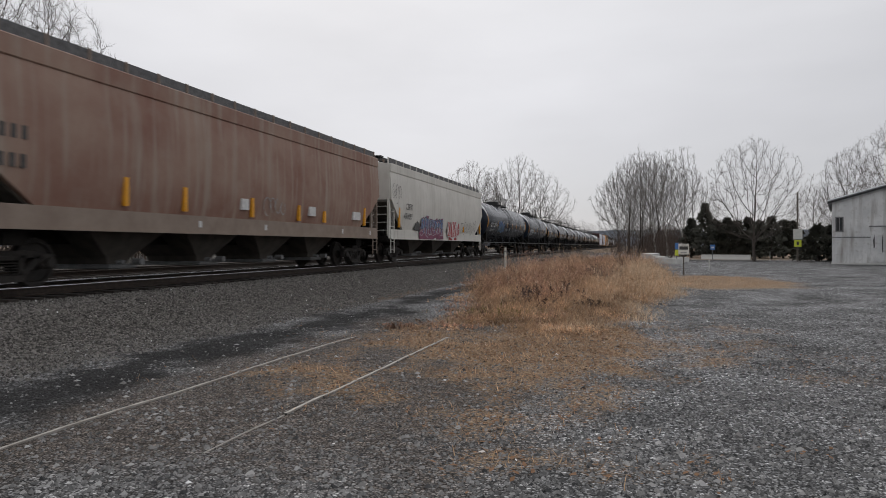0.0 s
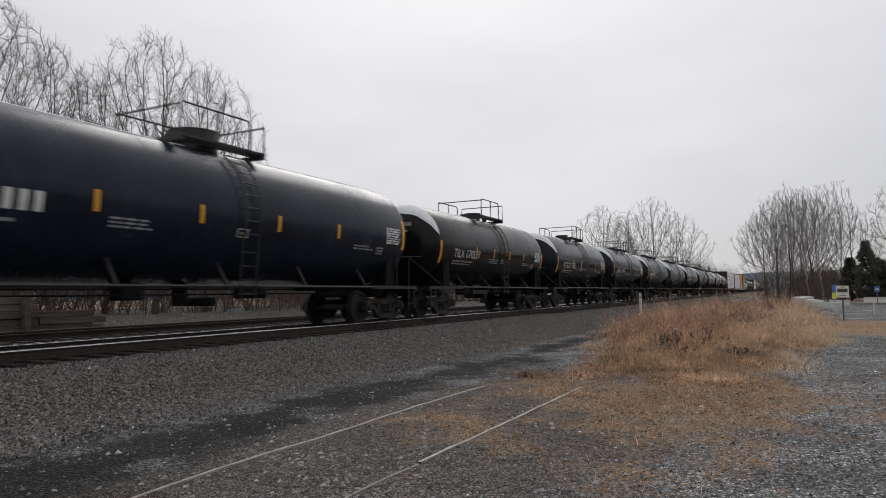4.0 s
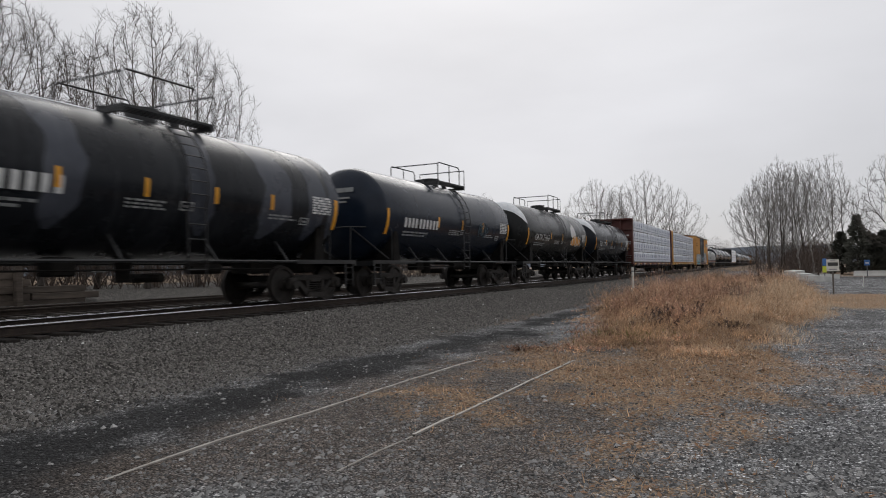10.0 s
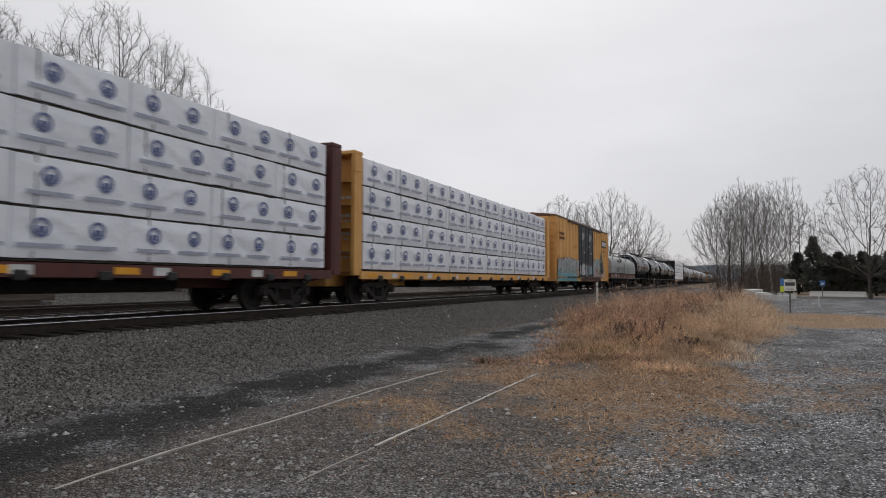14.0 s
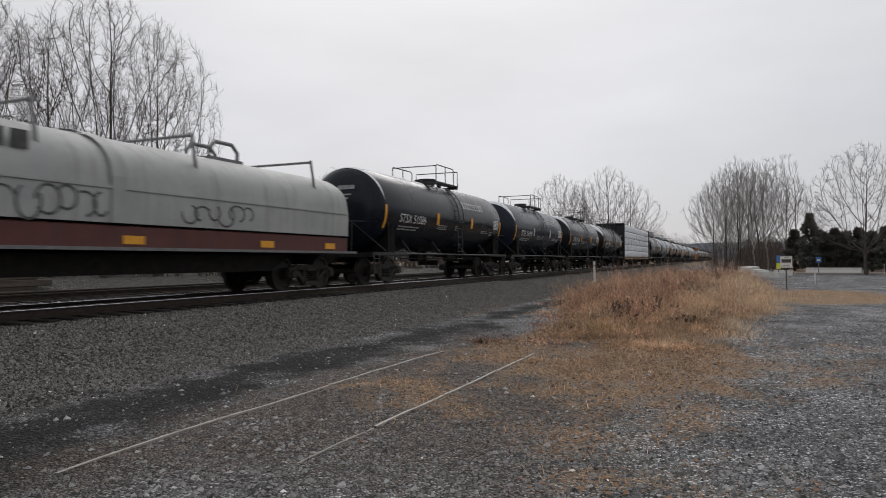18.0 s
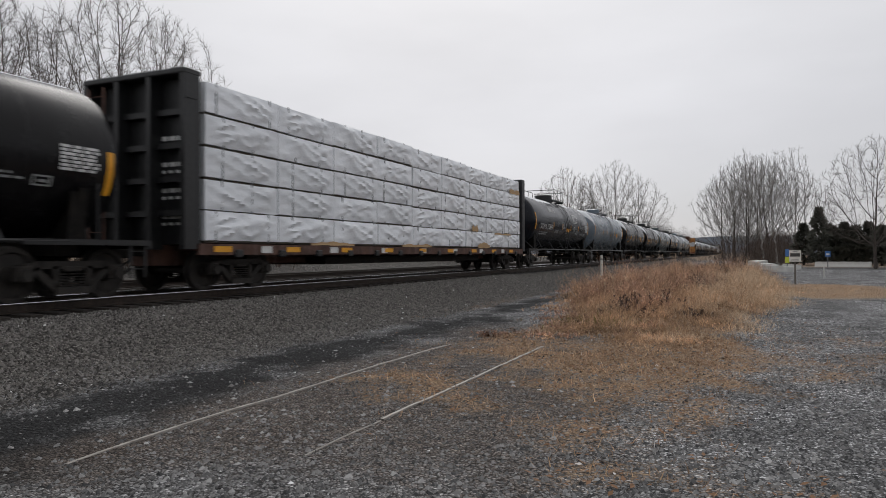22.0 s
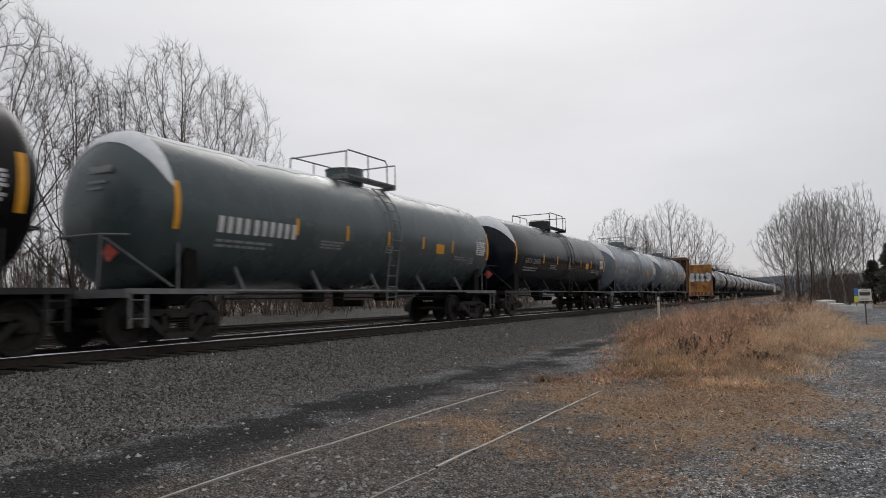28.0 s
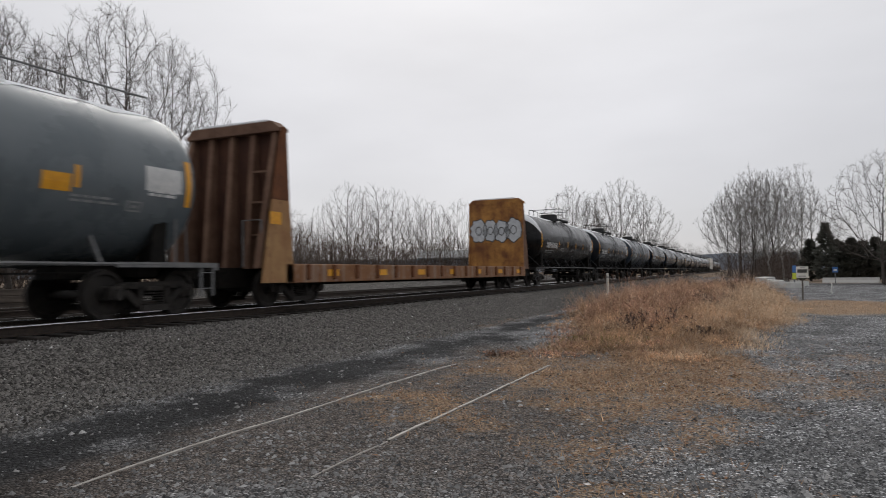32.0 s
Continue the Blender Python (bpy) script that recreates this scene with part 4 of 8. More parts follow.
# ---- barn ----
def barn():
    at = pose(14.9, 59.4, 0, 0, 0, -14.5)
    b = thing("barn", "white sheet-metal barn with a dark low gable roof", "barn", at)
    W2, D, e, r = 22.0, 16.0, 4.85, 8.0
    wall = Shape().slab([(0, 0.12), (W2, 0.12), (W2, e), (W2 / 2, r), (0, e)], "y", 0, 0.2)
    part("wall", wall.mesh("wall", BARNW), b)
    part("wall", Shape().box(0, 0.2, 0.2, D, 0.12, e).mesh("wall", BARNW), b)
    part("wall", Shape().box(W2 - 0.2, W2, 0.2, D, 0.12, e).mesh("wall", BARNW), b)
    part("wall", Shape().slab([(0.2, 0.12), (W2 - 0.2, 0.12), (W2 - 0.2, e), (W2 / 2, r - 0.1), (0.2, e)], "y", D - 0.2, D).mesh("wall", BARNW), b)
    part("footing", Shape().box(-0.05, W2 + 0.05, -0.06, D, 0, 0.12).mesh("footing", CONCRETE), b)
    for sx in (0, 1):
        rf = [(-0.3, e - 0.07), (W2 / 2, r + 0.02), (W2 / 2, r + 0.15), (-0.3, e + 0.06)]
        if sx:
            rf = [(W2 - u, v) for u, v in rf][::-1]
        ro = part("roof", Shape().slab(rf, "y", -0.2, D + 0.35).mesh("roof", BARNROOF), b)
        tr = [(-0.31, e - 0.16), (W2 / 2, r - 0.06), (W2 / 2, r + 0.06), (-0.31, e - 0.03)]
        if sx:
            tr = [(W2 - u, v) for u, v in tr][::-1]
        sn = [(-0.28, e + 0.065), (W2 / 2, r + 0.155), (W2 / 2, r + 0.23), (-0.28, e + 0.14)]
        part("snow", Shape().slab([(W2 - u, v) for u, v in sn][::-1] if sx else sn, "y", -0.18, D + 0.3).mesh("snow", SNOW), ro, "thin snow on the roof")
        part("rake_board", Shape().slab(tr, "y", -0.26, -0.21).mesh("rake_board", STEELD), ro)
    for x, z0, z1, w in ((0.5, 2.6, 3.6, 0.42), (4.75, 1.55, 3.1, 0.5), (5.95, 1.8, 4.1, 0.95), (8.6, 1.8, 4.1, 0.8)):
        wn_ = part("window", Shape().box(x - w / 2, x + w / 2, -0.02, 0.02, z0, z1).mesh("pane", GLASSD), b, "dark window")
        fr = Shape()
        for a in ((x - w / 2 - 0.07, x - w / 2, z0 - 0.07, z1 + 0.07), (x + w / 2, x + w / 2 + 0.07, z0 - 0.07, z1 + 0.07), (x - w / 2, x + w / 2, z0 - 0.07, z0), (x - w / 2, x + w / 2, z1, z1 + 0.07), (x - 0.02, x + 0.02, z0, z1)):
            fr.box(a[0], a[1], -0.06, 0.0, a[2], a[3])
        part("window_frame", fr.mesh("window_frame", STEELG), wn_)
    for x, w, h in ((3.05, 1.0, 2.85), (9.9, 2.6, 3.3)):
        d = part("door", Shape().box(x - w / 2, x + w / 2, -0.07, -0.02, 0.2, h, 0.01).mesh("door", BARNW), b, "sliding sheet-metal door")
        part("track", Shape().box(x - w * 0.6, x + w * 0.6, -0.1, -0.04, h + 0.02, h + 0.1).mesh("track", STEELG), d)
    part("girt", Shape().box(0.02, 4.4, -0.03, 0.0, 2.05, 2.12).mesh("girt", STEELG), b, "lap between wall sheets")
    for x, z, h in ((2.75, 1.2, 1.1), (3.3, 0.9, 1.5), (7.2, 2.6, 1.2)):
        part("torn_sheet", Shape().slab([(x, z), (x + 0.07, z + 0.1), (x + 0.05, z + h), (x - 0.03, z + h * 0.6)], "y", -0.085, -0.078).mesh("torn_sheet", DARKMARK), b, "dark tear in the sheet metal")
    sh = cached("barn_sheet", lambda: Shape().box(-0.018, 0.018, -0.022, 0.0, 0, 1).mesh("seam", BARNW))
    for i in range(1, 22):
        x = i * 1.0
        if abs(x - 3.05) < 0.55 or abs(x - 9.9) < 1.35 or abs(x - 5.95) < 0.5:
            continue
        top = e + (r - e) * (1 - abs(x - W2 / 2) / (W2 / 2)) - 0.35
        part("seam", sh, b, at=Matrix.Translation((x, 0, 0.14)) @ Matrix.Diagonal((1, 1, top, 1)))


barn()


# ---- signs, posts, poles, road edge ----
def post_sign(x, y, name, label, cat, post_h, post_r, boards, postmat):
    t = thing(name, label, cat, pose(x, y, ground_z(x, y)))
    part("post", Shape().tube([(0, 0, -0.1), (0, 0, post_h)], post_r, 8).mesh("post", postmat), t)
    for z0, z1, w, m, bars in boards:
        p = part("panel", Shape().box(-w / 2, w / 2, -post_r - 0.03, -post_r - 0.005, z0, z1, 0.004).mesh("panel", m), t)
        for (u0, u1, v0, v1, bm_) in bars:
            part("marking", Shape().box(-w / 2 + w * u0, -w / 2 + w * u1, -post_r - 0.034, -post_r - 0.031, z0 + (z1 - z0) * v0, z0 + (z1 - z0) * v1).mesh("marking", bm_), p)
    return t


post_sign(2.37, 35.5, "warning_sign", "small white sign with a dark box on a thin post", "sign", 1.42, 0.035,
          [(1.02, 1.55, 0.5, SIGNW, [(0.1, 0.9, 0.45, 0.75, DARKMARK), (0.2, 0.8, 0.12, 0.2, GREYMARK), (0.3, 0.7, 0.85, 0.92, GREYMARK)])], POLEWOOD)
post_sign(*polar(3.3, 61), "road_sign", "blue and yellow sign on a post", "sign", 1.6, 0.04, [(1.15, 1.7, 0.28, SIGNBLUE, []), (0.62, 1.1, 0.3, SIGNYEL, [])], STEELG)
post_sign(*polar(5.95, 72), "road_sign", "small blue sign on a post", "sign", 1.3, 0.04, [(1.05, 1.55, 0.45, SIGNBLUE, [(0.2, 0.8, 0.3, 0.6, SIGNW)])], STEELG)
post_sign(*polar(11.85, 68.5), "utility_pole", "short wooden pole with white and yellow signs", "pole", 6.2, 0.075,
          [(2.0, 2.9, 0.75, SIGNW, []), (1.35, 1.95, 0.6, SIGNYEL, [(0.35, 0.65, 0.25, 0.75, DARKMARK)])], POLEWOOD)
wp = thing("marker_post", "slim white marker post beside the track", "post", pose(-7.7, 42, ground_z(-7.7, 42)))
part("post", Shape().tube([(0, 0, -0.1), (0, 0, 1.25)], 0.07, 8).mesh("post", SIGNW), wp)
part("band", Shape().tube([(0, 0, 0.95), (0, 0, 1.05)], 0.074, 8).mesh("band", GREYMARK), wp)
for x, y, h in ((*polar(10.0, 70), 0.9), (*polar(5.7, 45), 0.6)):
    mp_ = thing("stake", "short pale stake in the verge", "post", pose(x, y, ground_z(x, y)))
    part("stake", Shape().tube([(0, 0, -0.1), (0, 0, h)], 0.025, 6).mesh("stake", SIGNW), mp_)
for k in range(7):
    x, y = polar(5.15 + k * 0.5, 79 - 0.2 * k)
    x2, y2 = polar(5.15 + (k + 1) * 0.5, 79 - 0.2 * (k + 1))
    ln = math.hypot(x2 - x, y2 - y)
    bt = thing("barrier_block", "low white concrete barrier block along the road", "barrier", pose(x, y, 0, 0, 0, math.degrees(math.atan2(y2 - y, x2 - x))), group="road barrier")
    part("block", Shape().slab([(-0.3, 0), (0.3, 0), (0.2, 0.25), (0.17, 0.5), (-0.17, 0.5), (-0.2, 0.25)], "x", 0.004, ln - 0.004).mesh("block", CONCRETE), bt)
for az, r, w, h in ((2.0, 62, 1.6, 0.55), (2.7, 58, 2.2, 0.45), (1.3, 70, 2.0, 0.7), (3.6, 66, 1.4, 0.4)):
    x, y = polar(az, r)
    c = thing("concrete_slab", "broken pale concrete slab by the crossing", "slab", pose(x, y, 0, 3, -2, az * 50), group="slabs by the crossing")
    part("slab", Shape().box(-w / 2, w / 2, -0.5, 0.5, -0.05, h, 0.03).mesh("slab", CONCRETE), c)


# ---- timber wall and debris behind the second track ----
def timber_wall():
    t = thing("timber_wall", "low retaining wall of stacked weathered timbers with posts", "wall", pose(-21.2, 0, 0.5))
    beam = cached("beam", lambda: Shape().box(-0.11, 0.11, 0.02, 2.38, 0, 0.215, 0.015).mesh("timber", WOODWALL))
    post = cached("wall_post", lambda: Shape().box(0.13, 0.33, -0.1, 0.1, -0.4, 1.35, 0.02).mesh("post", WOODWALL))
    rd = random.Random(8)
    for k in range(9):
        for j in range(5):
            if j > 2 and rd.random() < 0.45:
                continue
            part("timber", beam, t, at=pose(rd.uniform(-0.02, 0.03), -6 + k * 2.4 + (j % 2) * 0.5, 0.02 + j * 0.22, 0, rd.uniform(-2, 2), rd.uniform(-0.4, 0.4)))
        part("post", post, t, at=pose(0.02, -6 + k * 2.4, 0, 0, rd.uniform(-3, 3), 0))


timber_wall()
shed = thing("shed", "grey open-sided shed frame beyond the copse", "shed", pose(*polar(-22.9, 66), 0.2, 0, 0, 20))
for x in (-3, -1, 1, 3):
    for y in (-2, 2):
        part("post", Shape().box(x - 0.1, x + 0.1, y - 0.1, y + 0.1, -0.4, 2.6).mesh("post", STEELG), shed)
part("roof", Shape().slab([(-2.6, 2.6), (2.6, 2.6), (2.6, 2.75), (0, 3.5), (-2.6, 2.75)], "x", -3.4, 3.4).mesh("roof", BARNROOF), shed)


# ---- stones, litter and weeds: what nobody could count ----
def scatter(name, label, category, mat, pts, seed, lo, hi, flat=0.7):
    """Small angular stones, sunk a little in the ground."""
    rs = np.random.RandomState(seed)
    n = len(pts)
    base = np.array([(1, 0, -0.4), (0, 1, -0.4), (-1, 0, -0.4), (0, -1, -0.4), (0.1, 0, 0.9)], float)
    tri = np.array([(0, 1, 4), (1, 2, 4), (2, 3, 4), (3, 0, 4)])
    sz = lo + (hi - lo) * rs.rand(n) ** 2.2
    off = base[None] * (0.65 + 0.7 * rs.rand(n, 5, 1)) + rs.normal(0, 0.22, (n, 5, 3))
    ang = rs.rand(n) * 2 * np.pi
    c, s_ = np.cos(ang)[:, None], np.sin(ang)[:, None]
    off = np.stack([off[..., 0] * c - off[..., 1] * s_, off[..., 0] * s_ + off[..., 1] * c, off[..., 2] * flat], -1) * sz[:, None, None]
    v = (np.array(pts)[:, None, :] + off).reshape(-1, 3)
    f = (tri[None] + 5 * np.arange(n)[:, None, None]).reshape(-1, 3)
    me = bpy.data.meshes.new(name)
    me.from_pydata(v.tolist(), [], f.tolist())
    me.materials.append(mat)
    return thing(name, label, category, data=me, kind="stuff")


rs = np.random.RandomState(4)
pts = []
while len(pts) < 90000:
    y = 1.5 + 30 * rs.rand() ** 1.5
    x = -11.0 + 5.0 * rs.rand()
    if rs.rand() < (sm((-6.2 - x) / 0.8) + 0.05) * (1 - 0.8 * cinder(x, y)):
        pts.append((x, y, ground_z(x, y) + 0.004))
scatter("ballast_stones", "loose grey crushed ballast stones on the bank", "stones", STONES, pts, 5, 0.012, 0.035)
pts = []
while len(pts) < 85000:
    r = 2.2 + 15 * rs.rand() ** 1.7
    a = radians(rs.uniform(-80, 32))
    x, y = r * math.sin(a), r * math.cos(a)
    if x < -7.6 or rs.rand() < max(litter(x, y) * 0.6, dirt(x, y) * 0.55, cinder(x, y) * 0.9):
        continue
    pts.append((x, y, ground_z(x, y) + 0.001))
scatter("yard_stones", "loose pale gravel stones on the yard", "stones", YARDST, pts, 6, 0.006, 0.030, 0.62)
pts = []
while len(pts) < 4200:
    r = 2.2 + 14 * rs.rand() ** 1.4
    a = radians(rs.uniform(-80, 32))
    x, y = r * math.sin(a), r * math.cos(a)
    if x < -7.3 or rs.rand() < max(litter(x, y) * 0.75, cinder(x, y) * 0.8) or nz(x, y, 1.1, 121) < rs.uniform(-0.3, 0.25):
        continue
    pts.append((x, y, ground_z(x, y) + 0.004))
scatter("loose_stones", "larger pale flat stones strewn over the yard", "stones", PALEST, pts, 9, 0.010, 0.042, 0.5)


def leaves():
    rd = np.random.RandomState(12)
    v, f = [], []
    count = 0
    while count < 20000:
        x, y = rd.uniform(-7.2, 3.2), rd.uniform(3.5, 20)
        q = litter(x, y)
        if rd.rand() > q * q:
            continue
        count += 1
        a, sz, tilt = rd.rand() * 6.28, rd.uniform(0.010, 0.034), rd.uniform(-0.4, 0.9)
        z = ground_z(x, y) + 0.012
        ca, sa = math.cos(a), math.sin(a)
        k = len(v)
        for u, w, h in ((-1, 0, 0), (-0.2, 0.55, tilt * 0.5), (1, 0, tilt * 0.8), (-0.2, -0.55, 0.25)):
            v.append((x + (u * ca - w * sa) * sz, y + (u * sa + w * ca) * sz, z + h * sz))
        f.append((k, k + 1, k + 2, k + 3))
    me = bpy.data.meshes.new("dead_leaves")
    me.from_pydata(v, [], f)
    me.materials.append(LEAFLIT)
    thing("dead_leaves", "curled brown dead leaves scattered on gravel", "leaves", data=me, kind="stuff")


leaves()


def weeds(name, label, mat, count, seed, hlo, hhi, twigs, where, width=0.008, head=0.0, flakes=0, bend=0.24):
    """Thin bent stalks with side twigs, as narrow ribbons."""
    rd = random.Random(seed)
    v, f = [], []

    def ribbon(p, d, length, w, bends, face):
        k = len(v)
        for i in range(bends + 1):
            ww = w * (1 - 0.75 * i / bends)
            v.append((p[0] - face[0] * ww, p[1] - face[1] * ww, p[2]))
            v.append((p[0] + face[0] * ww, p[1] + face[1] * ww, p[2]))
            if i < bends:
                d = (d[0] + rd.gauss(0, bend), d[1] + rd.gauss(0, bend), d[2] - 0.05)
                m_ = math.sqrt(d[0] ** 2 + d[1] ** 2 + d[2] ** 2)
                s_ = length / bends / m_
                p = (p[0] + d[0] * s_, p[1] + d[1] * s_, p[2] + d[2] * s_)
        for i in range(bends):
            f.append((k + 2 * i, k + 2 * i + 1, k + 2 * i + 3, k + 2 * i + 2))
        return p

    made = 0
    while made < count:
        got = where(rd)
        if got is None:
            continue
        x, y, hs, *way = got
        made += 1
        h = rd.uniform(hlo, hhi) * hs
        z = ground_z(x, y) - 0.02
        a = rd.uniform(0, 6.28)
        face = (math.cos(a), math.sin(a))
        lean = (way[0] + rd.gauss(0, 0.2), way[1] + rd.gauss(0, 0.2), 1.0) if way else (rd.gauss(0, 0.42), rd.gauss(0, 0.42), 1.0)
        tip = ribbon((x, y, z), lean, h, width * rd.uniform(0.7, 1.4), 3, face)
        for _ in range(twigs):
            u = rd.uniform(0.35, 1.0)
            p = (x + (tip[0] - x) * u, y + (tip[1] - y) * u, z + (tip[2] - z) * u)
            ang = rd.uniform(0, 6.28)
            dd = (math.cos(ang) * rd.uniform(0.3, 0.9), math.sin(ang) * rd.uniform(0.4, 1.0), rd.uniform(-0.25, 0.8))
            ribbon(p, dd, h * rd.uniform(0.14, 0.36), width * 0.7, 2 if rd.random() < 0.4 else 1, (math.cos(ang + 1.5), math.sin(ang + 1.5)))
        for _ in range(flakes):
            u = rd.uniform(0.2, 1.0)
            p = (x + (tip[0] - x) * u + rd.gauss(0, 0.07 * h), y + (tip[1] - y) * u + rd.gauss(0, 0.07 * h), z + (tip[2] - z) * u)
            ang, el = rd.uniform(0, 6.28), rd.uniform(-0.8, 0.8)
            ribbon(p, (math.cos(ang), math.sin(ang), el), rd.uniform(0.025, 0.075), rd.uniform(0.007, 0.018), 1, (math.cos(ang + 1.5), math.sin(ang + 1.5)))
        if head:
            for _ in range(5):
                ang = rd.uniform(0, 6.28)
                ribbon((tip[0], tip[1], tip[2] - rd.uniform(0, 0.12)), (math.cos(ang), math.sin(ang), 0.8), head, head * 0.35, 1, (math.cos(ang + 1.5), math.sin(ang + 1.5)))
    me = bpy.data.meshes.new(name)
    me.from_pydata(v, [], f)
    me.materials.append(mat)
    return thing(name, label, "weeds", data=me, kind="stuff")


def height_at(x, y):
    """How tall the weeds stand: low at the front edge, in uneven clumps behind."""
    rise = 0.12 + 0.88 * sm((y - 12.3 - 0.5 * nz(x, y, 0.8, 92)) / 7.5)
    side = 0.18 + 0.82 * sm(weedy(x, y) * 1.1)
    return max(0.12, rise * side * (0.68 + 0.75 * nz(x, y, 0.55, 91) + 0.55 * nz(x, y, 1.5, 93)))


def clumps(count, lo, seed, tint=0.0):
    """Bases of single plants: place, height factor and width."""
    rd = random.Random(seed)
    out = []
    while len(out) < count:
        y = 11.5 + 50 * rd.random() ** 2.0
        x = rd.uniform(-8.5, 4.0)
        w = weedy(x, y)
        if w < lo or rd.random() > 0.2 + 0.8 * w:
            continue
        if tint and rd.random() > sm(0.6 - 0.3 * (x + 2.2 - 0.05 * (y - 14)) + 0.9 * nz(x, y, 0.5, 95)):
            continue
        out.append((x, y, height_at(x, y) * rd.uniform(0.65, 1.3), rd.uniform(0.10, 0.24) * (1 + 0.018 * y)))
    return out


def in_patch(count, lo, seed, tint=0.0):
    base = clumps(count, lo, seed, tint)

    def pick(rd):
        x, y, h, w = base[int(rd.random() * len(base))]
        ax, ay = rd.gauss(0, 1), rd.gauss(0, 1)
        return x + ax * w, y + ay * w, h * (1 - 0.13 * min(2.5, ax * ax + ay * ay)), 0.36 * ax, 0.36 * ay
    return pick


def on_litter(rd):
    x, y = rd.uniform(-7.5, 7.5), 4 + 40 * rd.random() ** 1.6
    if rd.random() > litter(x, y) ** 2.2:
        return None
    return x, y, 1.0


weeds("dry_weeds", "dense tan and brown dried weeds with fine stalks", STRAW, 6500, 21, 0.5, 1.05, 9, in_patch(330, 0.02, 31), 0.0042, flakes=7)
weeds("russet_weeds", "dense russet dried stalks in the weed patch", RUSSET, 6500, 22, 0.55, 1.1, 10, in_patch(250, 0.1, 32, 1.0), 0.0042, flakes=8)
weeds("seedy_weeds", "pale dried stalks with fluffy seed heads", FLUFF, 620, 23, 0.8, 1.15, 3, in_patch(90, 0.25, 33), 0.004, 0.035)
weeds("straw_litter", "short dry straw and grass blades on the gravel", STRAW, 20000, 24, 0.03, 0.13, 1, on_litter, 0.0045)
weeds("low_weeds", "low tan stalks thinning out over the litter", STRAW, 9000, 27, 0.08, 0.30, 5,
      lambda rd: (lambda x, y: (x, y, 0.35 + 0.9 * weedy(x, y)) if rd.random() < litter(x, y) ** 2 * (0.10 + weedy(x, y + 1.2)) else None)(rd.uniform(-7, 3.5), 9.5 + 16 * rd.random() ** 1.5), 0.0045)
weeds("pale_weeds", "bleached straw-coloured stalks at the yard edge", FLUFF, 2600, 28, 0.5, 1.0, 8,
      lambda rd: (lambda x, y: (x, y, 0.1 + 0.85 * height_at(x, y)) if rd.random() < sm((x + 2.0 - 0.05 * (y - 12)) / 1.6) * min(1, 3 * weedy(x, y)) * sm(0.6 + 1.5 * nz(x, y, 0.8, 97)) else None)(rd.uniform(-3, 3.4), 11.5 + 26 * rd.random() ** 1.6), 0.004)
weeds("dark_weeds", "dark dried dock stems with seed clusters", DARKWEED, 620, 29, 0.75, 1.12, 8, in_patch(34, 0.4, 34), 0.005, 0.04, flakes=30)
weeds("green_weeds", "small late-green weeds among the straw", GREENW, 200, 25, 0.06, 0.2, 6, lambda rd: (rd.gauss(-2.6, 0.5), rd.gauss(13.9, 0.5), 1.0), 0.006)


# ---- rolling stock: origin of a car is its middle at the top of the rails, +x the side towards the yard ----
CARS = []


def vehicle(name, label, category, s0, s1, group="freight train"):
    mid = (s0 + s1) / 2
    ob = thing(name, label, category, pose(CX, mid, RT), group=group)
    CARS.append((ob, mid))
    return ob, s1 - s0


def wheel_mesh():
    s = Shape()
    prof = [(0.10, -0.10), (0.15, -0.09), (0.16, -0.03), (0.36, -0.02), (0.385, -0.06), (0.455, -0.06), (0.457, 0.045), (0.49, 0.05), (0.485, 0.075), (0.385, 0.075), (0.36, 0.02), (0.16, 0.03), (0.10, 0.05)]
    for side in (1, -1):
        rows = [[(side * (0.755 - yy), math.cos(2 * math.pi * k / 28) * r, math.sin(2 * math.pi * k / 28) * r) for k in range(28)] for r, yy in prof]
        s.face_grid(rows, True)
    s.tube([(-0.86, 0, 0), (0.86, 0, 0)], 0.085, 12)
    for side in (1, -1):
        s.tube([(side * 0.98, 0, 0), (side * 1.13, 0, 0)], 0.11, 12)
        for k in range(3):
            a = 2 * math.pi * k / 3
            s.tube([(side * 1.125, math.cos(a) * 0.06, math.sin(a) * 0.06), (side * 1.15, math.cos(a) * 0.06, math.sin(a) * 0.06)], 0.02, 6)
    return s.mesh("wheelset", WHEELM, True)


def side_frame_mesh():
    """A cast side frame: arched top chord, sloping struts, spring opening, journal boxes."""
    s = Shape()

    def bar(y0, z0, y1, z1, h, x0=-0.07, x1=0.07):
        dy, dz = y1 - y0, z1 - z0
        q = math.hypot(dy, dz)
        ny, nz_ = -dz / q * h / 2, dy / q * h / 2
        s.slab([(y0 - ny, z0 - nz_), (y1 - ny, z1 - nz_), (y1 + ny, z1 + nz_), (y0 + ny, z0 + nz_)], "x", x0, x1)

    bar(-0.62, 0.62, 0.62, 0.62, 0.13)
    for q in (-1, 1):
        bar(q * 0.6, 0.62, q * 0.86, 0.56, 0.14)
        bar(q * 0.72, 0.56, q * 0.30, 0.20, 0.12)
        bar(q * 0.33, 0.60, q * 0.30, 0.22, 0.10)
        s.box(-0.1, 0.1, q * 0.89 - 0.15, q * 0.89 + 0.15, 0.34, 0.62, 0.03)
        s.tube([(0.1, q * 0.89, 0.455), (0.16, q * 0.89, 0.455)], 0.105, 12)
    bar(-0.34, 0.18, 0.34, 0.18, 0.12, -0.1, 0.1)
    for yy in (-0.17, 0.0, 0.17):
        for k in range(5):
            s.tube([(0, yy, 0.25 + k * 0.05), (0, yy, 0.272 + k * 0.05)], 0.075, 10)
    s.box(-0.09, 0.09, -0.2, 0.2, 0.5, 0.6, 0.02)
    return s.mesh("side_frame", TRUCKM, False)


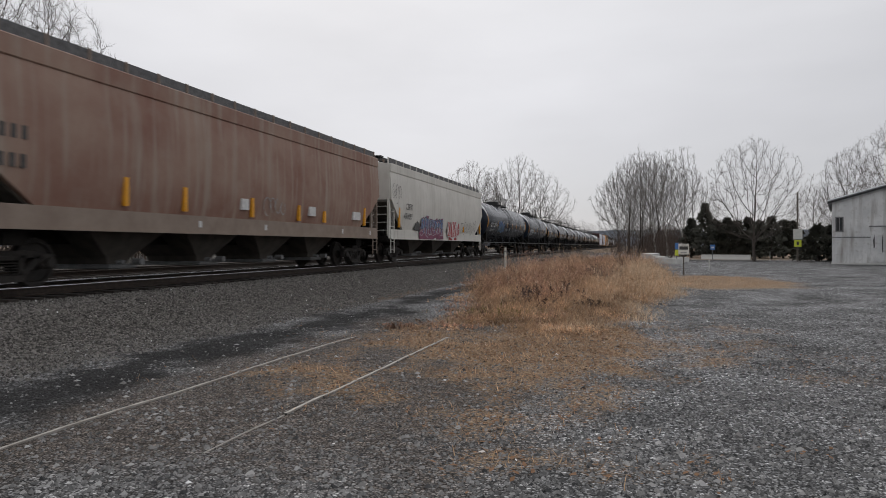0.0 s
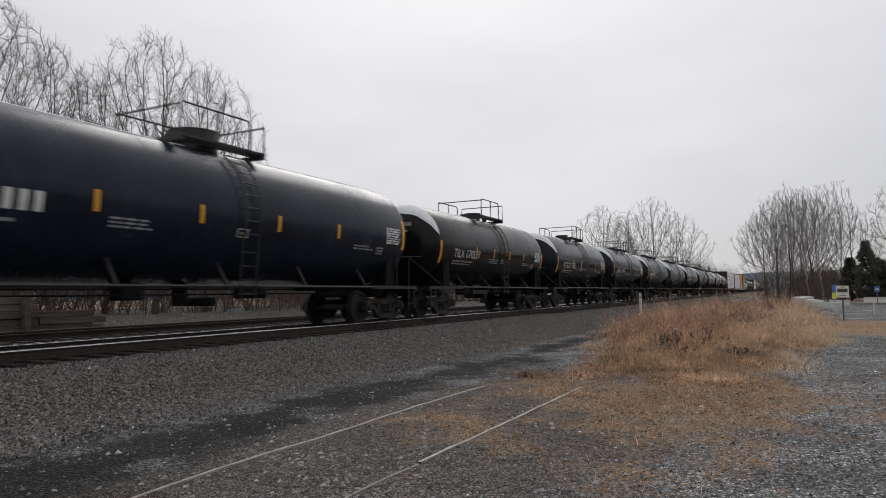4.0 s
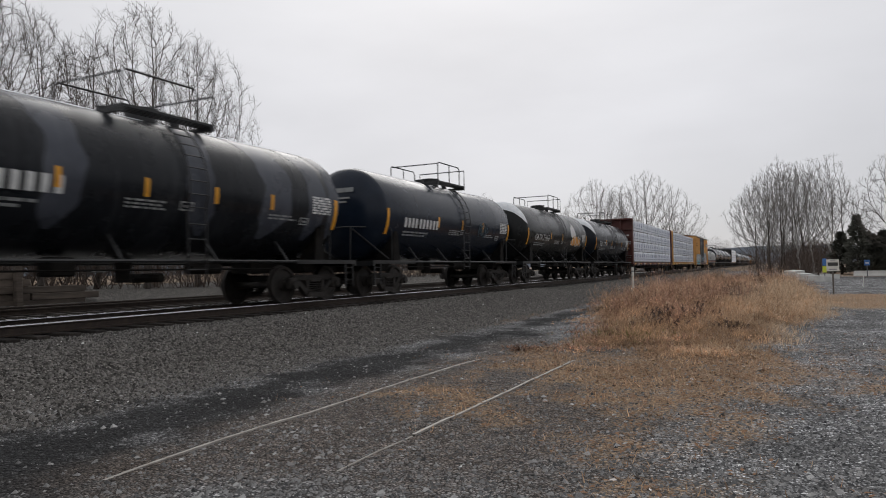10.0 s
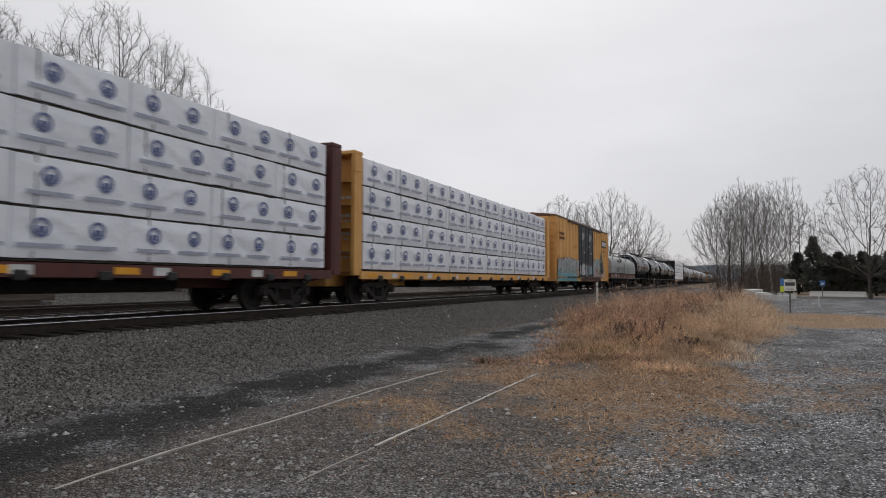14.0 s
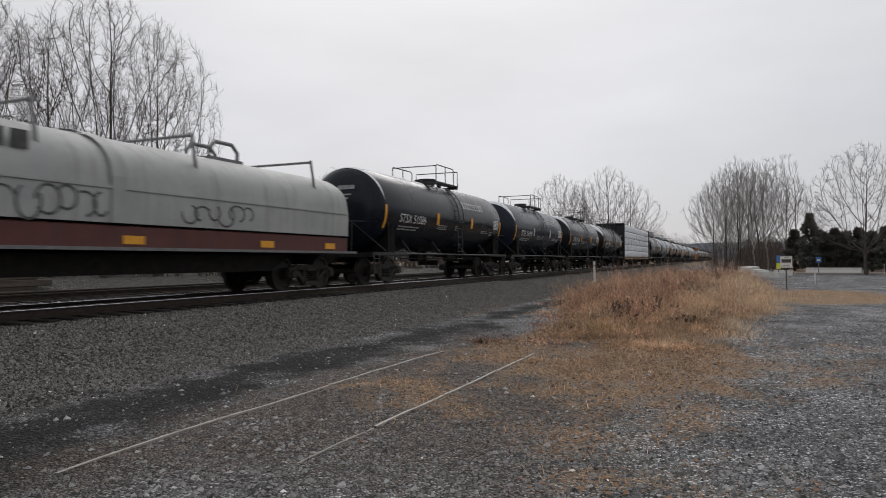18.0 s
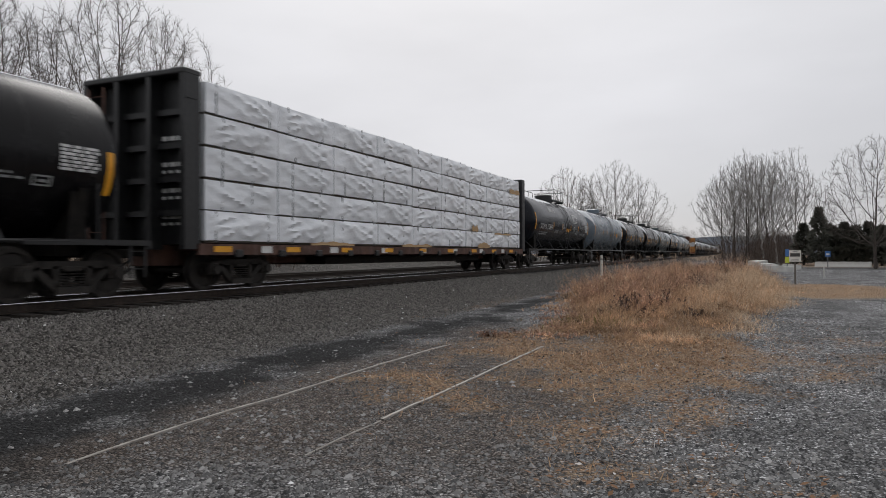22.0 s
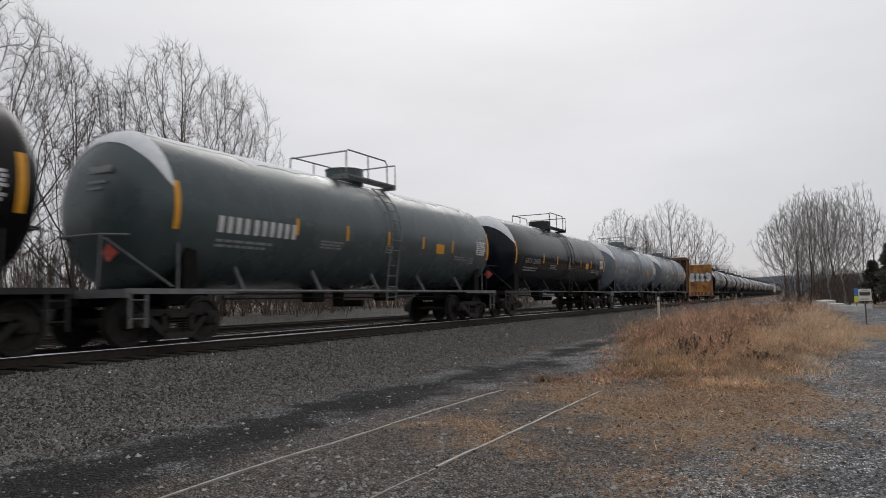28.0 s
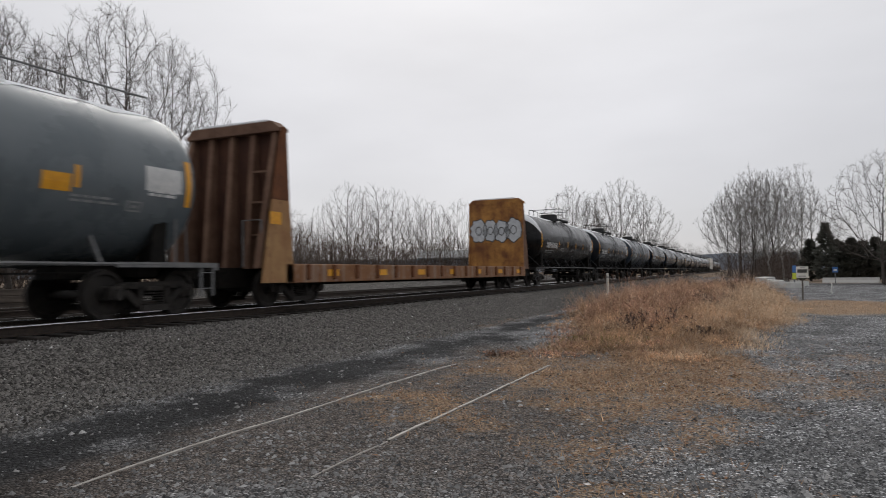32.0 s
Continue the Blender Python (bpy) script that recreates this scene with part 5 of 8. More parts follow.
def bolster_mesh():
    s = Shape()
    s.slab([(-1.0, 0.52), (-0.3, 0.40), (0.3, 0.40), (1.0, 0.52), (1.0, 0.64), (0.3, 0.68), (-0.3, 0.68), (-1.0, 0.64)], "y", -0.17, 0.17)
    s.tube([(0, 0, 0.66), (0, 0, 0.76)], 0.2, 14)
    for q in (-1, 1):
        s.tube([(-0.9, q * 0.42, 0.42), (0.9, q * 0.42, 0.42)], 0.04, 6)
        for x in (-0.68, 0.68):
            s.box(x - 0.06, x + 0.06, q * 0.36, q * 0.46, 0.28, 0.56)
    return s.mesh("truck", UNDER)


WHEELSETS = []


def truck(parent, y):
    bo = part("truck", cached("bolster", bolster_mesh), parent, "rolling truck with cast steel frames", at=pose(0, y, 0))
    for x in (-1.04, 1.04):
        part("side_frame", cached("side_frame", side_frame_mesh), bo, at=pose(x, 0, 0, 0, 0, 0 if x > 0 else 180))
    for q in (-1, 1):
        w = part("wheelset", cached("wheel", wheel_mesh), bo, "steel wheels on an axle", at=pose(0, q * 0.89, 0.457))
        WHEELSETS.append((w, q))
    return bo


def coupler_mesh():
    s = Shape()
    s.box(-0.09, 0.09, -0.55, 0.12, 0.76, 0.98, 0.02)
    s.slab([(-0.09, 0.1), (0.09, 0.1), (0.2, 0.28), (0.17, 0.46), (0.02, 0.36), (-0.16, 0.42), (-0.19, 0.25)], "z", 0.72, 1.0)
    s.tube([(0.3, -0.4, 0.85), (0.34, 0.0, 0.55), (0.2, 0.45, 0.42), (0.1, 0.62, 0.5)], 0.028, 6)
    return s.mesh("coupler", UNDER)


def couplers(parent, L):
    me = cached("coupler", coupler_mesh)
    part("coupler", me, parent, at=pose(0, L / 2 - 0.42, 0))
    part("coupler", me, parent, at=pose(0, -L / 2 + 0.42, 0, 0, 0, 180))


def ladder_mesh(h, w, rungs, mat, key="ladder"):
    def make():
        s = Shape()
        for y in (-w / 2, w / 2):
            s.box(-0.015, 0.015, y - 0.025, y + 0.025, 0, h)
        for i in range(rungs):
            z = h * (i + 0.5) / rungs
            s.tube([(0, -w / 2, z), (0, w / 2, z)], 0.012, 5)
        return s.mesh("ladder", mat)
    return cached((key, round(h, 2), w, rungs, mat.name), make)


# markings that follow a round shell
def patch(sh, R, zc, y0, y1, a0, a1, off=0.006, ny=1):
    na = max(1, int(abs(a1 - a0) / 4))
    rows = []
    for j in range(ny + 1):
        y = y0 + (y1 - y0) * j / ny
        rows.append([((R + off) * math.cos(radians(a0 + (a1 - a0) * i / na)), y, zc + (R + off) * math.sin(radians(a0 + (a1 - a0) * i / na))) for i in range(na + 1)])
    sh.face_grid(rows)


def word_bars(sh, R, zc, y0, a_top, rows, seed, gap=2.6, hgt=1.5, flat_x=None):
    """Lines of small lettering as bars of its size."""
    rd = random.Random(seed)
    for i, width in enumerate(rows):
        y, a1 = y0, a_top - i * gap
        while y < y0 + width - 0.05:
            w = min(rd.uniform(0.08, 0.3), y0 + width - y)
            if flat_x is None:
                patch(sh, R, zc, y, y + w, a1 - hgt, a1)
            else:
                sh.box(flat_x, flat_x + 0.004, y, y + w, a1 - hgt, a1)
            y += w + 0.05


def text_mesh(text, size, mat, R=None, zc=0, y0=0, z0=0, x=0, slant=0.0, name="lettering"):
    cu = bpy.data.curves.new("text", "FONT")
    cu.body, cu.size, cu.shear = text, size, slant
    cu.resolution_u = 3
    ob = new("text", cu)
    me = bpy.data.meshes.new_from_object(ob.evaluated_get(bpy.context.evaluated_depsgraph_get()))
    bpy.data.objects.remove(ob)
    bpy.data.curves.remove(cu)
    for v in me.vertices:
        u, w = v.co.x, v.co.y
        if R:
            a = z0 / R + w / R
            v.co = ((R + 0.006) * math.cos(a), y0 + u, zc + (R + 0.006) * math.sin(a))
        else:
            v.co = (x, y0 + u, z0 + w)
    me.name = name
    me.materials.clear()
    me.materials.append(mat)
    return me


def scrawl(seed, w, h, strokes=9, thick=0.05):
    """Spray-can loops as flat ribbons in (u, v)."""
    rd = random.Random(seed)
    out = []
    for k in range(strokes):
        cx, cy = w * (k + 0.5) / strokes, h * rd.uniform(0.35, 0.65)
        ra, rb = w / strokes * rd.uniform(0.45, 0.75), h * rd.uniform(0.25, 0.48)
        st, sw = rd.uniform(0, 6.28), rd.uniform(3.2, 5.8)
        out.append([(cx + ra * math.cos(st + sw * i / 14), cy + rb * math.sin(st + sw * i / 14)) for i in range(15)])
    res = []
    for line in out:
        strip = []
        for i, (u, v) in enumerate(line):
            a, b = line[max(0, i - 1)], line[min(len(line) - 1, i + 1)]
            d = math.hypot(b[0] - a[0], b[1] - a[1]) or 1
            nx_, ny_ = -(b[1] - a[1]) / d * thick / 2, (b[0] - a[0]) / d * thick / 2
            strip.append(((u - nx_, v - ny_), (u + nx_, v + ny_)))
        res.append(strip)
    return res


def graffiti(parent, mat, seed, y0, z0, w, h, at_x=None, R=None, zc=0, strokes=9, thick=0.05, label="spray-painted scrawl", off=0.007):
    s = Shape()
    for strip in scrawl(seed, w, h, strokes, thick):
        rows = []
        for pr in strip:
            if R:
                rows.append([((R + off) * math.cos((z0 + v) / R), y0 + u, zc + (R + off) * math.sin((z0 + v) / R)) for u, v in pr])
            else:
                rows.append([(at_x + off, y0 + u, z0 + v) for u, v in pr])
        s.face_grid(rows)
    part("graffiti", s.mesh("graffiti", mat), parent, label, kind="stuff")


def letters(parent, fill, line, seed, y0, z0, w, h, count, at_x, label="spray-painted block letters", thick=0.04, accent=None):
    """A row of chunky overlapping letter shapes with outlines and inner strokes."""
    rd = random.Random(seed)
    fa, li, ac = Shape(), Shape(), Shape()

    def ribbon(pts, t, x, sh):
        rows = []
        for i, (u, v) in enumerate(pts):
            a_, b_ = pts[max(0, i - 1)], pts[min(len(pts) - 1, i + 1)]
            d = math.hypot(b_[0] - a_[0], b_[1] - a_[1]) or 1
            nx_, ny_ = -(b_[1] - a_[1]) / d * t / 2, (b_[0] - a_[0]) / d * t / 2
            rows.append([(x, u - nx_, v - ny_), (x, u + nx_, v + ny_)])
        sh.face_grid(rows)

    step = w / count
    for k in range(count):
        cx_, cz_ = y0 + step * (k + 0.5), z0 + h * (0.5 + rd.uniform(-0.06, 0.06))
        hw, hh_ = step * rd.uniform(0.5, 0.66), h * rd.uniform(0.40, 0.52)
        n_ = rd.choice((7, 8, 9, 10))
        pts = []
        for i in range(n_):
            a_ = 2 * math.pi * (i + rd.uniform(-0.25, 0.25)) / n_
            q_ = 1 / max(abs(math.cos(a_)), abs(math.sin(a_))) * rd.uniform(0.72, 1.0)
            pts.append((cx_ + hw * math.cos(a_) * q_ + 0.18 * hh_ * math.sin(a_), cz_ + hh_ * math.sin(a_) * q_))
        x = at_x + 0.0012 * k
        b0 = len(fa.v)
        fa.v += [(x, u, v) for u, v in pts]
        fa.f.append(tuple(range(b0, b0 + n_)))
        ribbon(pts + pts[:2], thick, x + 0.0006, li)
        for _ in range(2):
            a1, a2 = rd.choice(pts), (cx_ + rd.uniform(-0.3, 0.3) * hw, cz_ + rd.uniform(-0.3, 0.3) * hh_)
            ribbon([a1, ((a1[0] + a2[0]) / 2 + rd.uniform(-0.08, 0.08), (a1[1] + a2[1]) / 2), a2], thick * 0.8, x + 0.0006, li)
        if accent:
            ribbon([(cx_ + rd.uniform(-0.5, 0.5) * hw, cz_ - hh_ * 0.7), (cx_ + rd.uniform(-0.5, 0.5) * hw, cz_), (cx_ + rd.uniform(-0.6, 0.6) * hw, cz_ + hh_ * 0.6)], thick * 2.2, x + 0.0004, ac)
    part("graffiti", fa.mesh("graffiti", fill), parent, label, kind="stuff")
    part("graffiti", li.mesh("graffiti", line), parent, "spray-painted letter outlines", kind="stuff")
    if accent:
        part("graffiti", ac.mesh("graffiti", accent), parent, "spray-painted accents", kind="stuff")


def blob(parent, mat, seed, y0, z0, w, h, at_x=None, R=None, zc=0, off=0.005, label="spray-painted patch", ny=18, name="graffiti"):
    """A filled patch of spray paint with an uneven outline."""
    rd = random.Random(seed)
    ph = [rd.uniform(0, 6.28) for _ in range(4)]
    rows = []
    for j in range(ny + 1):
        u = j / ny
        edge = min(1, 6 * u, 6 * (1 - u))
        top = h * (0.78 + 0.13 * math.sin(9 * u + ph[0]) + 0.09 * math.sin(23 * u + ph[1])) * (0.6 + 0.4 * edge)
        bot = h * (0.05 + 0.04 * math.sin(14 * u + ph[2]))
        row = []
        for i in range(5):
            v = bot + (top - bot) * i / 4
            if R:
                row.append(((R + off) * math.cos((z0 + v) / R), y0 + u * w, zc + (R + off) * math.sin((z0 + v) / R)))
            else:
                row.append((at_x + off, y0 + u * w, z0 + v))
        rows.append(row)
    part(name, Shape().face_grid(rows).mesh(name, mat), parent, label)


def shell_profile(R, half, dep):
    pr = [(R * math.sin(radians(90 * i / 9)), -half + dep - dep * math.cos(radians(90 * i / 9))) for i in range(10)]
    body = [(R, (-half + dep) * (1 - 2 * i / 6)) for i in range(1, 6)]
    return [(max(r, 0.001), y) for r, y in pr] + body + [(max(r, 0.001), -y) for r, y in pr[::-1]]


def tank_car(s0, s1, paint, label, R=1.42, zc=2.50, dome="flat", snow=1, snow_top=0.5, stripes=6, mark=None, markmat=None, trim=None,
             marksize=0.36, seed=1, long_rail=False, sill_mat=None, plate=False, group="tank cars"):
    car, L = vehicle("tank_car", label, "tank car", s0, s1, group)
    half, dep = L / 2 - 0.72, R * 0.44
    trim = trim or STEELD
    key = (round(L, 1), R, zc)
    rd = random.Random(seed)
    sh = part("tank", cached(("shell", key, paint.name), lambda: Shape().lathe_y(shell_profile(R, half, dep), 48, 0, zc).mesh("tank", paint, True)), car)
    ring = cached(("weld", R, zc, paint.name), lambda: Shape().lathe_y([(R + 0.0005, -0.016), (R + 0.003, -0.008), (R + 0.003, 0.008), (R + 0.0005, 0.016)], 48, 0, zc).mesh("weld_seam", paint, False))
    for i in (1, 3, 5):
        part("weld_seam", ring, sh, at=pose(0, (-half + dep) * (1 - 2 * i / 6) + 0.2, 0))
    ty = half - 1.15
    truck(car, -ty)
    truck(car, ty)
    couplers(car, L)

    def sill():
        s = Shape()
        s.box(-0.32, 0.32, -L / 2 + 0.55, -ty + 1.5, 0.74, 1.0, 0.02)
        s.slab([(-1.25, 1.0), (1.25, 1.0), (1.38, zc - 0.55), (1.18, zc - 0.75), (0.7, zc - R + 0.05), (-0.7, zc - R + 0.05), (-1.18, zc - 0.75), (-1.38, zc - 0.55)], "y", -ty - 0.09, -ty + 0.09)
        s.box(-0.95, 0.95, -ty - 0.22, -ty + 0.22, 0.78, 1.0)
        return s.mesh("stub_sill", UNDER)
    for rz in (0, 180):
        part("stub_sill", cached(("sill", key), sill), car, at=pose(0, 0, 0, 0, 0, rz))

    def deck():
        s = Shape()
        s.box(-1.42, 1.42, -0.62, 0.62, 0.98, 1.03)
        s.box(-1.42, 1.42, -0.66, -0.58, 0.9, 1.05)
        for x in (-1.4, 1.4):
            s.box(x - 0.03, x + 0.03, -0.62, 1.9, 0.96, 1.06)
        return s.mesh("end_platform", trim)
    for q in (-1, 1):
        dk = part("end_platform", cached(("deck", key, trim.name), deck), car, at=pose(0, q * (L / 2 - 1.1), 0, 0, 0, 0 if q < 0 else 180))

        def rail():
            s = Shape()
            s.tube([(1.38, 0.5, 1.03), (1.38, 0.5, 1.95), (1.33, 0.46, 2.05), (1.2, 0.2, 2.06), (0.6, -0.55, 2.06), (-0.6, -0.55, 2.06), (-1.2, 0.2, 2.06), (-1.33, 0.46, 2.05), (-1.38, 0.5, 1.95), (-1.38, 0.5, 1.03)], 0.022, 6)
            for x in (-0.6, 0.6):
                s.tube([(x, -0.55, 2.06), (x, -0.6, 1.03)], 0.02, 6)
            s.tube([(0.62, -0.5, 2.0), (1.3, 0.45, 1.1)], 0.022, 6)
            return s.mesh("handrail", trim)
        part("handrail", cached(("endrail", trim.name), rail), dk, "tubular end handrail")
        for x in (-1.4, 1.4):
            part("ladder", ladder_mesh(0.66, 0.34, 2, trim), dk, "small sill step", at=pose(x * 0.99, -0.36, 0.36))

    def pipe():
        s = Shape()
        s.tube([(1.40, -half + 1.2, 1.02), (1.40, half - 1.2, 1.02)], 0.035, 6)
        return s.mesh("side_pipe", STEELG if trim is STEELG else trim)
    part("side_pipe", cached(("pipe", key, trim.name), pipe), car, "long side running pipe")
    part("side_pipe", cached(("pipe", key, trim.name), pipe), car, "long side running pipe", at=pose(0, 0, 0, 0, 0, 180))
    br = cached(("brace", R, zc, trim.name), lambda: Shape().slab([(0.72 * R, zc - 0.69 * R), (1.40, 1.04), (1.36, 1.02), (0.68 * R, zc - 0.73 * R)], "y", -0.022, 0.022).mesh("brace", trim))
    nb = max(3, int(L / 3))
    for i in range(nb):
        y = -half + 2.6 + (2 * half - 5.2) * i / (nb - 1)
        part("brace", br, car, at=pose(0, y, 0))
    sb = cached(("saddle", R, zc, paint.name), lambda: Shape().slab([(-0.20, 1.03), (0.20, 1.03), (0.10, zc - 0.62), (-0.10, zc - 0.62)], "x", 1.27, 1.33).mesh("saddle_plate", UNDER))
    for q in (-1, 1):
        part("saddle_plate", sb, car, at=pose(0, q * (ty - 0.1), 0))

    # top fittings, platform and ladders
    py = 0.35
    pl_w = 1.15 if dome == "flat" else 1.25
    if dome == "flat":
        def fit():
            s = Shape()
            s.tube([(0, 0.1, zc + R - 0.05), (0, 0.1, zc + R + 0.22)], 0.33, 18)
            s.tube([(0, -0.75, zc + R - 0.05), (0, -0.75, zc + R + 0.16)], 0.16, 12)
            s.tube([(0.3, 0.7, zc + R - 0.1), (0.3, 0.7, zc + R + 0.2)], 0.1, 10)
            s.tube([(0, 0.1, zc + R + 0.22), (0, 0.1, zc + R + 0.27)], 0.37, 18)
            return s.mesh("manway", trim, True)
    else:
        def fit():
            s = Shape()
            s.tube([(0, 0, zc + R - 0.08), (0, 0, zc + R + 0.40)], 0.55, 24)
            s.tube([(0, 0, zc + R + 0.40), (0, 0, zc + R + 0.46)], 0.58, 24, 0.40)
            s.tube([(0, 0, zc + R + 0.08), (0, 0, zc + R + 0.13)], 0.62, 24)
            return s.mesh("dome_housing", paint if dome == "paint" else STEELD, True)
    part("manway" if dome == "flat" else "dome_housing", cached(("fit", R, zc, dome, paint.name if dome == "paint" else ""), fit), car, at=pose(0, py, 0))

    def platform():
        s = Shape()
        z = zc + R + 0.02
        for x0 in (-0.98, 0.55):
            s.box(x0, x0 + 0.43, -pl_w - 0.03, -pl_w + 0.01, z - 0.05, z + 0.02)
            s.box(x0, x0 + 0.43, pl_w - 0.01, pl_w + 0.03, z - 0.05, z + 0.02)
        for y in (-pl_w + 0.03, pl_w - 0.03):
            s.box(-0.98, 0.98, y - 0.05, y + 0.05, z - 0.12, z - 0.03)
        return s.mesh("top_platform", trim)
    pf = part("top_platform", cached(("plat", R, zc, dome, trim.name), platform), car, "grated top platform", at=pose(0, py, 0))
    slat = cached(("slat", R, zc, dome, trim.name), lambda: Shape().box(0, 0.035, -pl_w, pl_w, zc + R, zc + R + 0.05).mesh("slat", trim))
    for x0 in (-0.98, 0.55):
        for k in range(5):
            part("slat", slat, pf, at=pose(x0 + 0.095 * k, 0, 0))

    z = zc + R + 0.02
    hh = 0.68

    def side_guard():
        g = Shape()
        g.tube([(0, -pl_w, z), (0, -pl_w, z + hh - 0.08), (0, -pl_w + 0.08, z + hh), (0, pl_w - 0.55, z + hh), (0, pl_w - 0.45, z + hh - 0.1), (0, pl_w - 0.45, z)], 0.021, 6)
        g.tube([(0, -0.2, z), (0, -0.2, z + hh)], 0.02, 6)
        return g.mesh("guard_rail", trim)

    def end_guard():
        g = Shape()
        g.tube([(-0.97, 0, z), (-0.97, 0, z + hh - 0.05), (0.97, 0, z + hh - 0.05), (0.97, 0, z)], 0.022, 6)
        return g.mesh("guard_rail", trim)
    for q in (-1, 1):
        part("guard_rail", cached(("sguard", R, zc, dome, trim.name), side_guard), pf, "tubular guard rail", at=pose(q * 0.97, 0, 0))
        part("guard_rail", cached(("eguard", R, zc, dome, trim.name), end_guard), pf, "tubular guard rail", at=pose(0, q * pl_w, 0))
    if long_rail:
        def lr():
            s = Shape()
            for q in (-1, 1):
                s.tube([(q * 0.75, -half + 0.9, zc + R - 0.25), (q * 0.75, -half + 1.0, zc + R + 0.22), (q * 0.75, half - 1.0, zc + R + 0.22), (q * 0.75, half - 0.9, zc + R - 0.25)], 0.02, 6)
                for i in range(1, 8):
                    y = -half + 1 + (2 * half - 2) * i / 8
                    s.tube([(q * 0.75, y, zc + R - 0.2), (q * 0.75, y, zc + R + 0.22)], 0.018, 5)
            return s.mesh("top_handrail", trim)
        part("top_handrail", cached(("longrail", key, trim.name), lr), car, "handrail along the tank top")

    def side_ladder():
        s = Shape()
        for y in (-0.24, 0.24):
            rows = []
            pts = [(1.44, y, 0.75), (1.46, y, 1.2)] + [((R + 0.1) * math.cos(radians(a)), y, zc + (R + 0.1) * math.sin(radians(a))) for a in range(-18, 66, 12)]
            s.tube(pts, 0.02, 5)
        for z in (0.85, 1.15, 1.45, 1.75):
            s.tube([(1.45, -0.24, z), (1.45, 0.24, z)], 0.014, 5)
        for a in range(-16, 64, 10):
            x, z = (R + 0.1) * math.cos(radians(a)), zc + (R + 0.1) * math.sin(radians(a))
            s.tube([(x, -0.24, z), (x, 0.24, z)], 0.014, 5)
        return s.mesh("ladder", trim)
    for rz in (0, 180):
        part("ladder", cached(("sladder", R, zc, trim.name), side_ladder), car, "side ladder up to the platform", at=pose(0, 0.55, 0, 0, 0, rz))

    def belly():
        s = Shape()
        s.tube([(0, 0, zc - R + 0.1), (0, 0, 0.62)], 0.17, 12)
        s.tube([(-0.45, 0.55, 0.7), (0.45, 0.55, 0.7)], 0.1, 10)
        s.tube([(0.5, 1.2, 0.88), (0.5, 2.1, 0.88)], 0.12, 12)
        s.box(0.3, 0.7, -2.0, -1.5, 0.76, 1.1, 0.03)
        s.tube([(0.9, -half + 2.5, 0.86), (0.9, half - 2.5, 0.86)], 0.018, 5)
        return s.mesh("valve_gear", UNDER)
    part("valve_gear", cached(("belly", key), belly), car)

    # markings
    st = cached(("endstripe", R, zc), lambda: _patch_mesh("reflective_strip", YELLOW, R, zc, -0.07, 0.07, -17 if R > 1.45 else -27, 17 if R > 1.45 else 5))
    st2 = cached(("midstripe", R, zc), lambda: _patch_mesh("reflective_strip", YELLOW, R, zc, -0.05, 0.05, -12, 2))
    bod = half - dep
    part("reflective_strip", st, car, at=pose(0, -bod + 0.02, 0))
    part("reflective_strip", st, car, at=pose(0, bod - 0.02, 0))
    for i in range(stripes - 2):
        part("reflective_strip", st2, car, at=pose(0, -bod + 2 * bod * (i + 1.75) / (stripes + 0.2), 0))
    mm = markmat or WHITE
    ym = -bod + 1.05
    if mark:
        part("lettering", text_mesh(mark, marksize * 1.2, mm, R, zc, ym, -0.40, slant=0.1), car, "stencilled car number")
    else:
        s = Shape()
        y = ym
        for w in [0.2] * 4 + [0.0] + [0.2] * rd.choice((5, 6)):
            if w:
                patch(s, R, zc, y, y + w * 0.7, -16, -16 + marksize * 34)
            y += w + 0.04
        part("lettering", s.mesh("lettering", mm), car, "worn stencilled car number", kind="stuff")
    s = Shape()
    word_bars(s, R, zc, ym, -21, (1.7, 1.5), seed, 4.0, 2.2)
    word_bars(s, R, zc, ym + 3.3, -14, (0.9, 0.8, 0.9), seed + 3, 2.8, 1.5)
    word_bars(s, R, zc, bod - 2.6, -16, (0.8, 1.0), seed + 4, 3, 1.6)
    part("lettering", s.mesh("lettering", mm if mm is not WHITE else GREYMARK), car, "small stencilled data lines", kind="stuff")
    s = Shape()
    word_bars(s, R, zc, bod - 1.0, 6, (0.75,) * 7, seed + 5, 2.6, 1.9)
    if plate:
        patch(s, R, zc, bod - 1.08, bod - 0.2, -8, 9, 0.004)
    part("data_panel", s.mesh("data_panel", WHITE), car, "white stencilled data panel", kind="stuff")
    s = Shape()
    for y0, a0 in ((bod - 1.45, -24), (0.2, -20)):
        for q in ((0, 0.34, 0, 1.2), (0, 0.34, 6.3, 7.5), (0, 0.04, 1.2, 6.3), (0.30, 0.34, 1.2, 6.3), (0.1, 0.26, 2.6, 4.6)):
            patch(s, R, zc, y0 + q[0], y0 + q[1], a0 + q[2], a0 + q[3])
    part("stencil_box", s.mesh("stencil_box", GREYMARK), car, kind="stuff")
    # end-head lettering
    s = Shape()
    for j, (w, z) in enumerate(((0.62, 0.62), (0.5, 0.42), (0.4, 0.30))):
        h = 0.13 if j == 0 else 0.05
        rr = math.sqrt((z * 1.0) ** 2 + 0.3 ** 2)
        yy = -half + dep - dep * math.sqrt(max(0.05, 1 - (rr / R) ** 2)) - 0.03
        s.box(-0.05, -0.05 + w, yy, yy + 0.01, zc + z, zc + z + h)
    part("lettering", s.mesh("lettering", GREYMARK), car, "faint lettering on the tank head", kind="stuff")

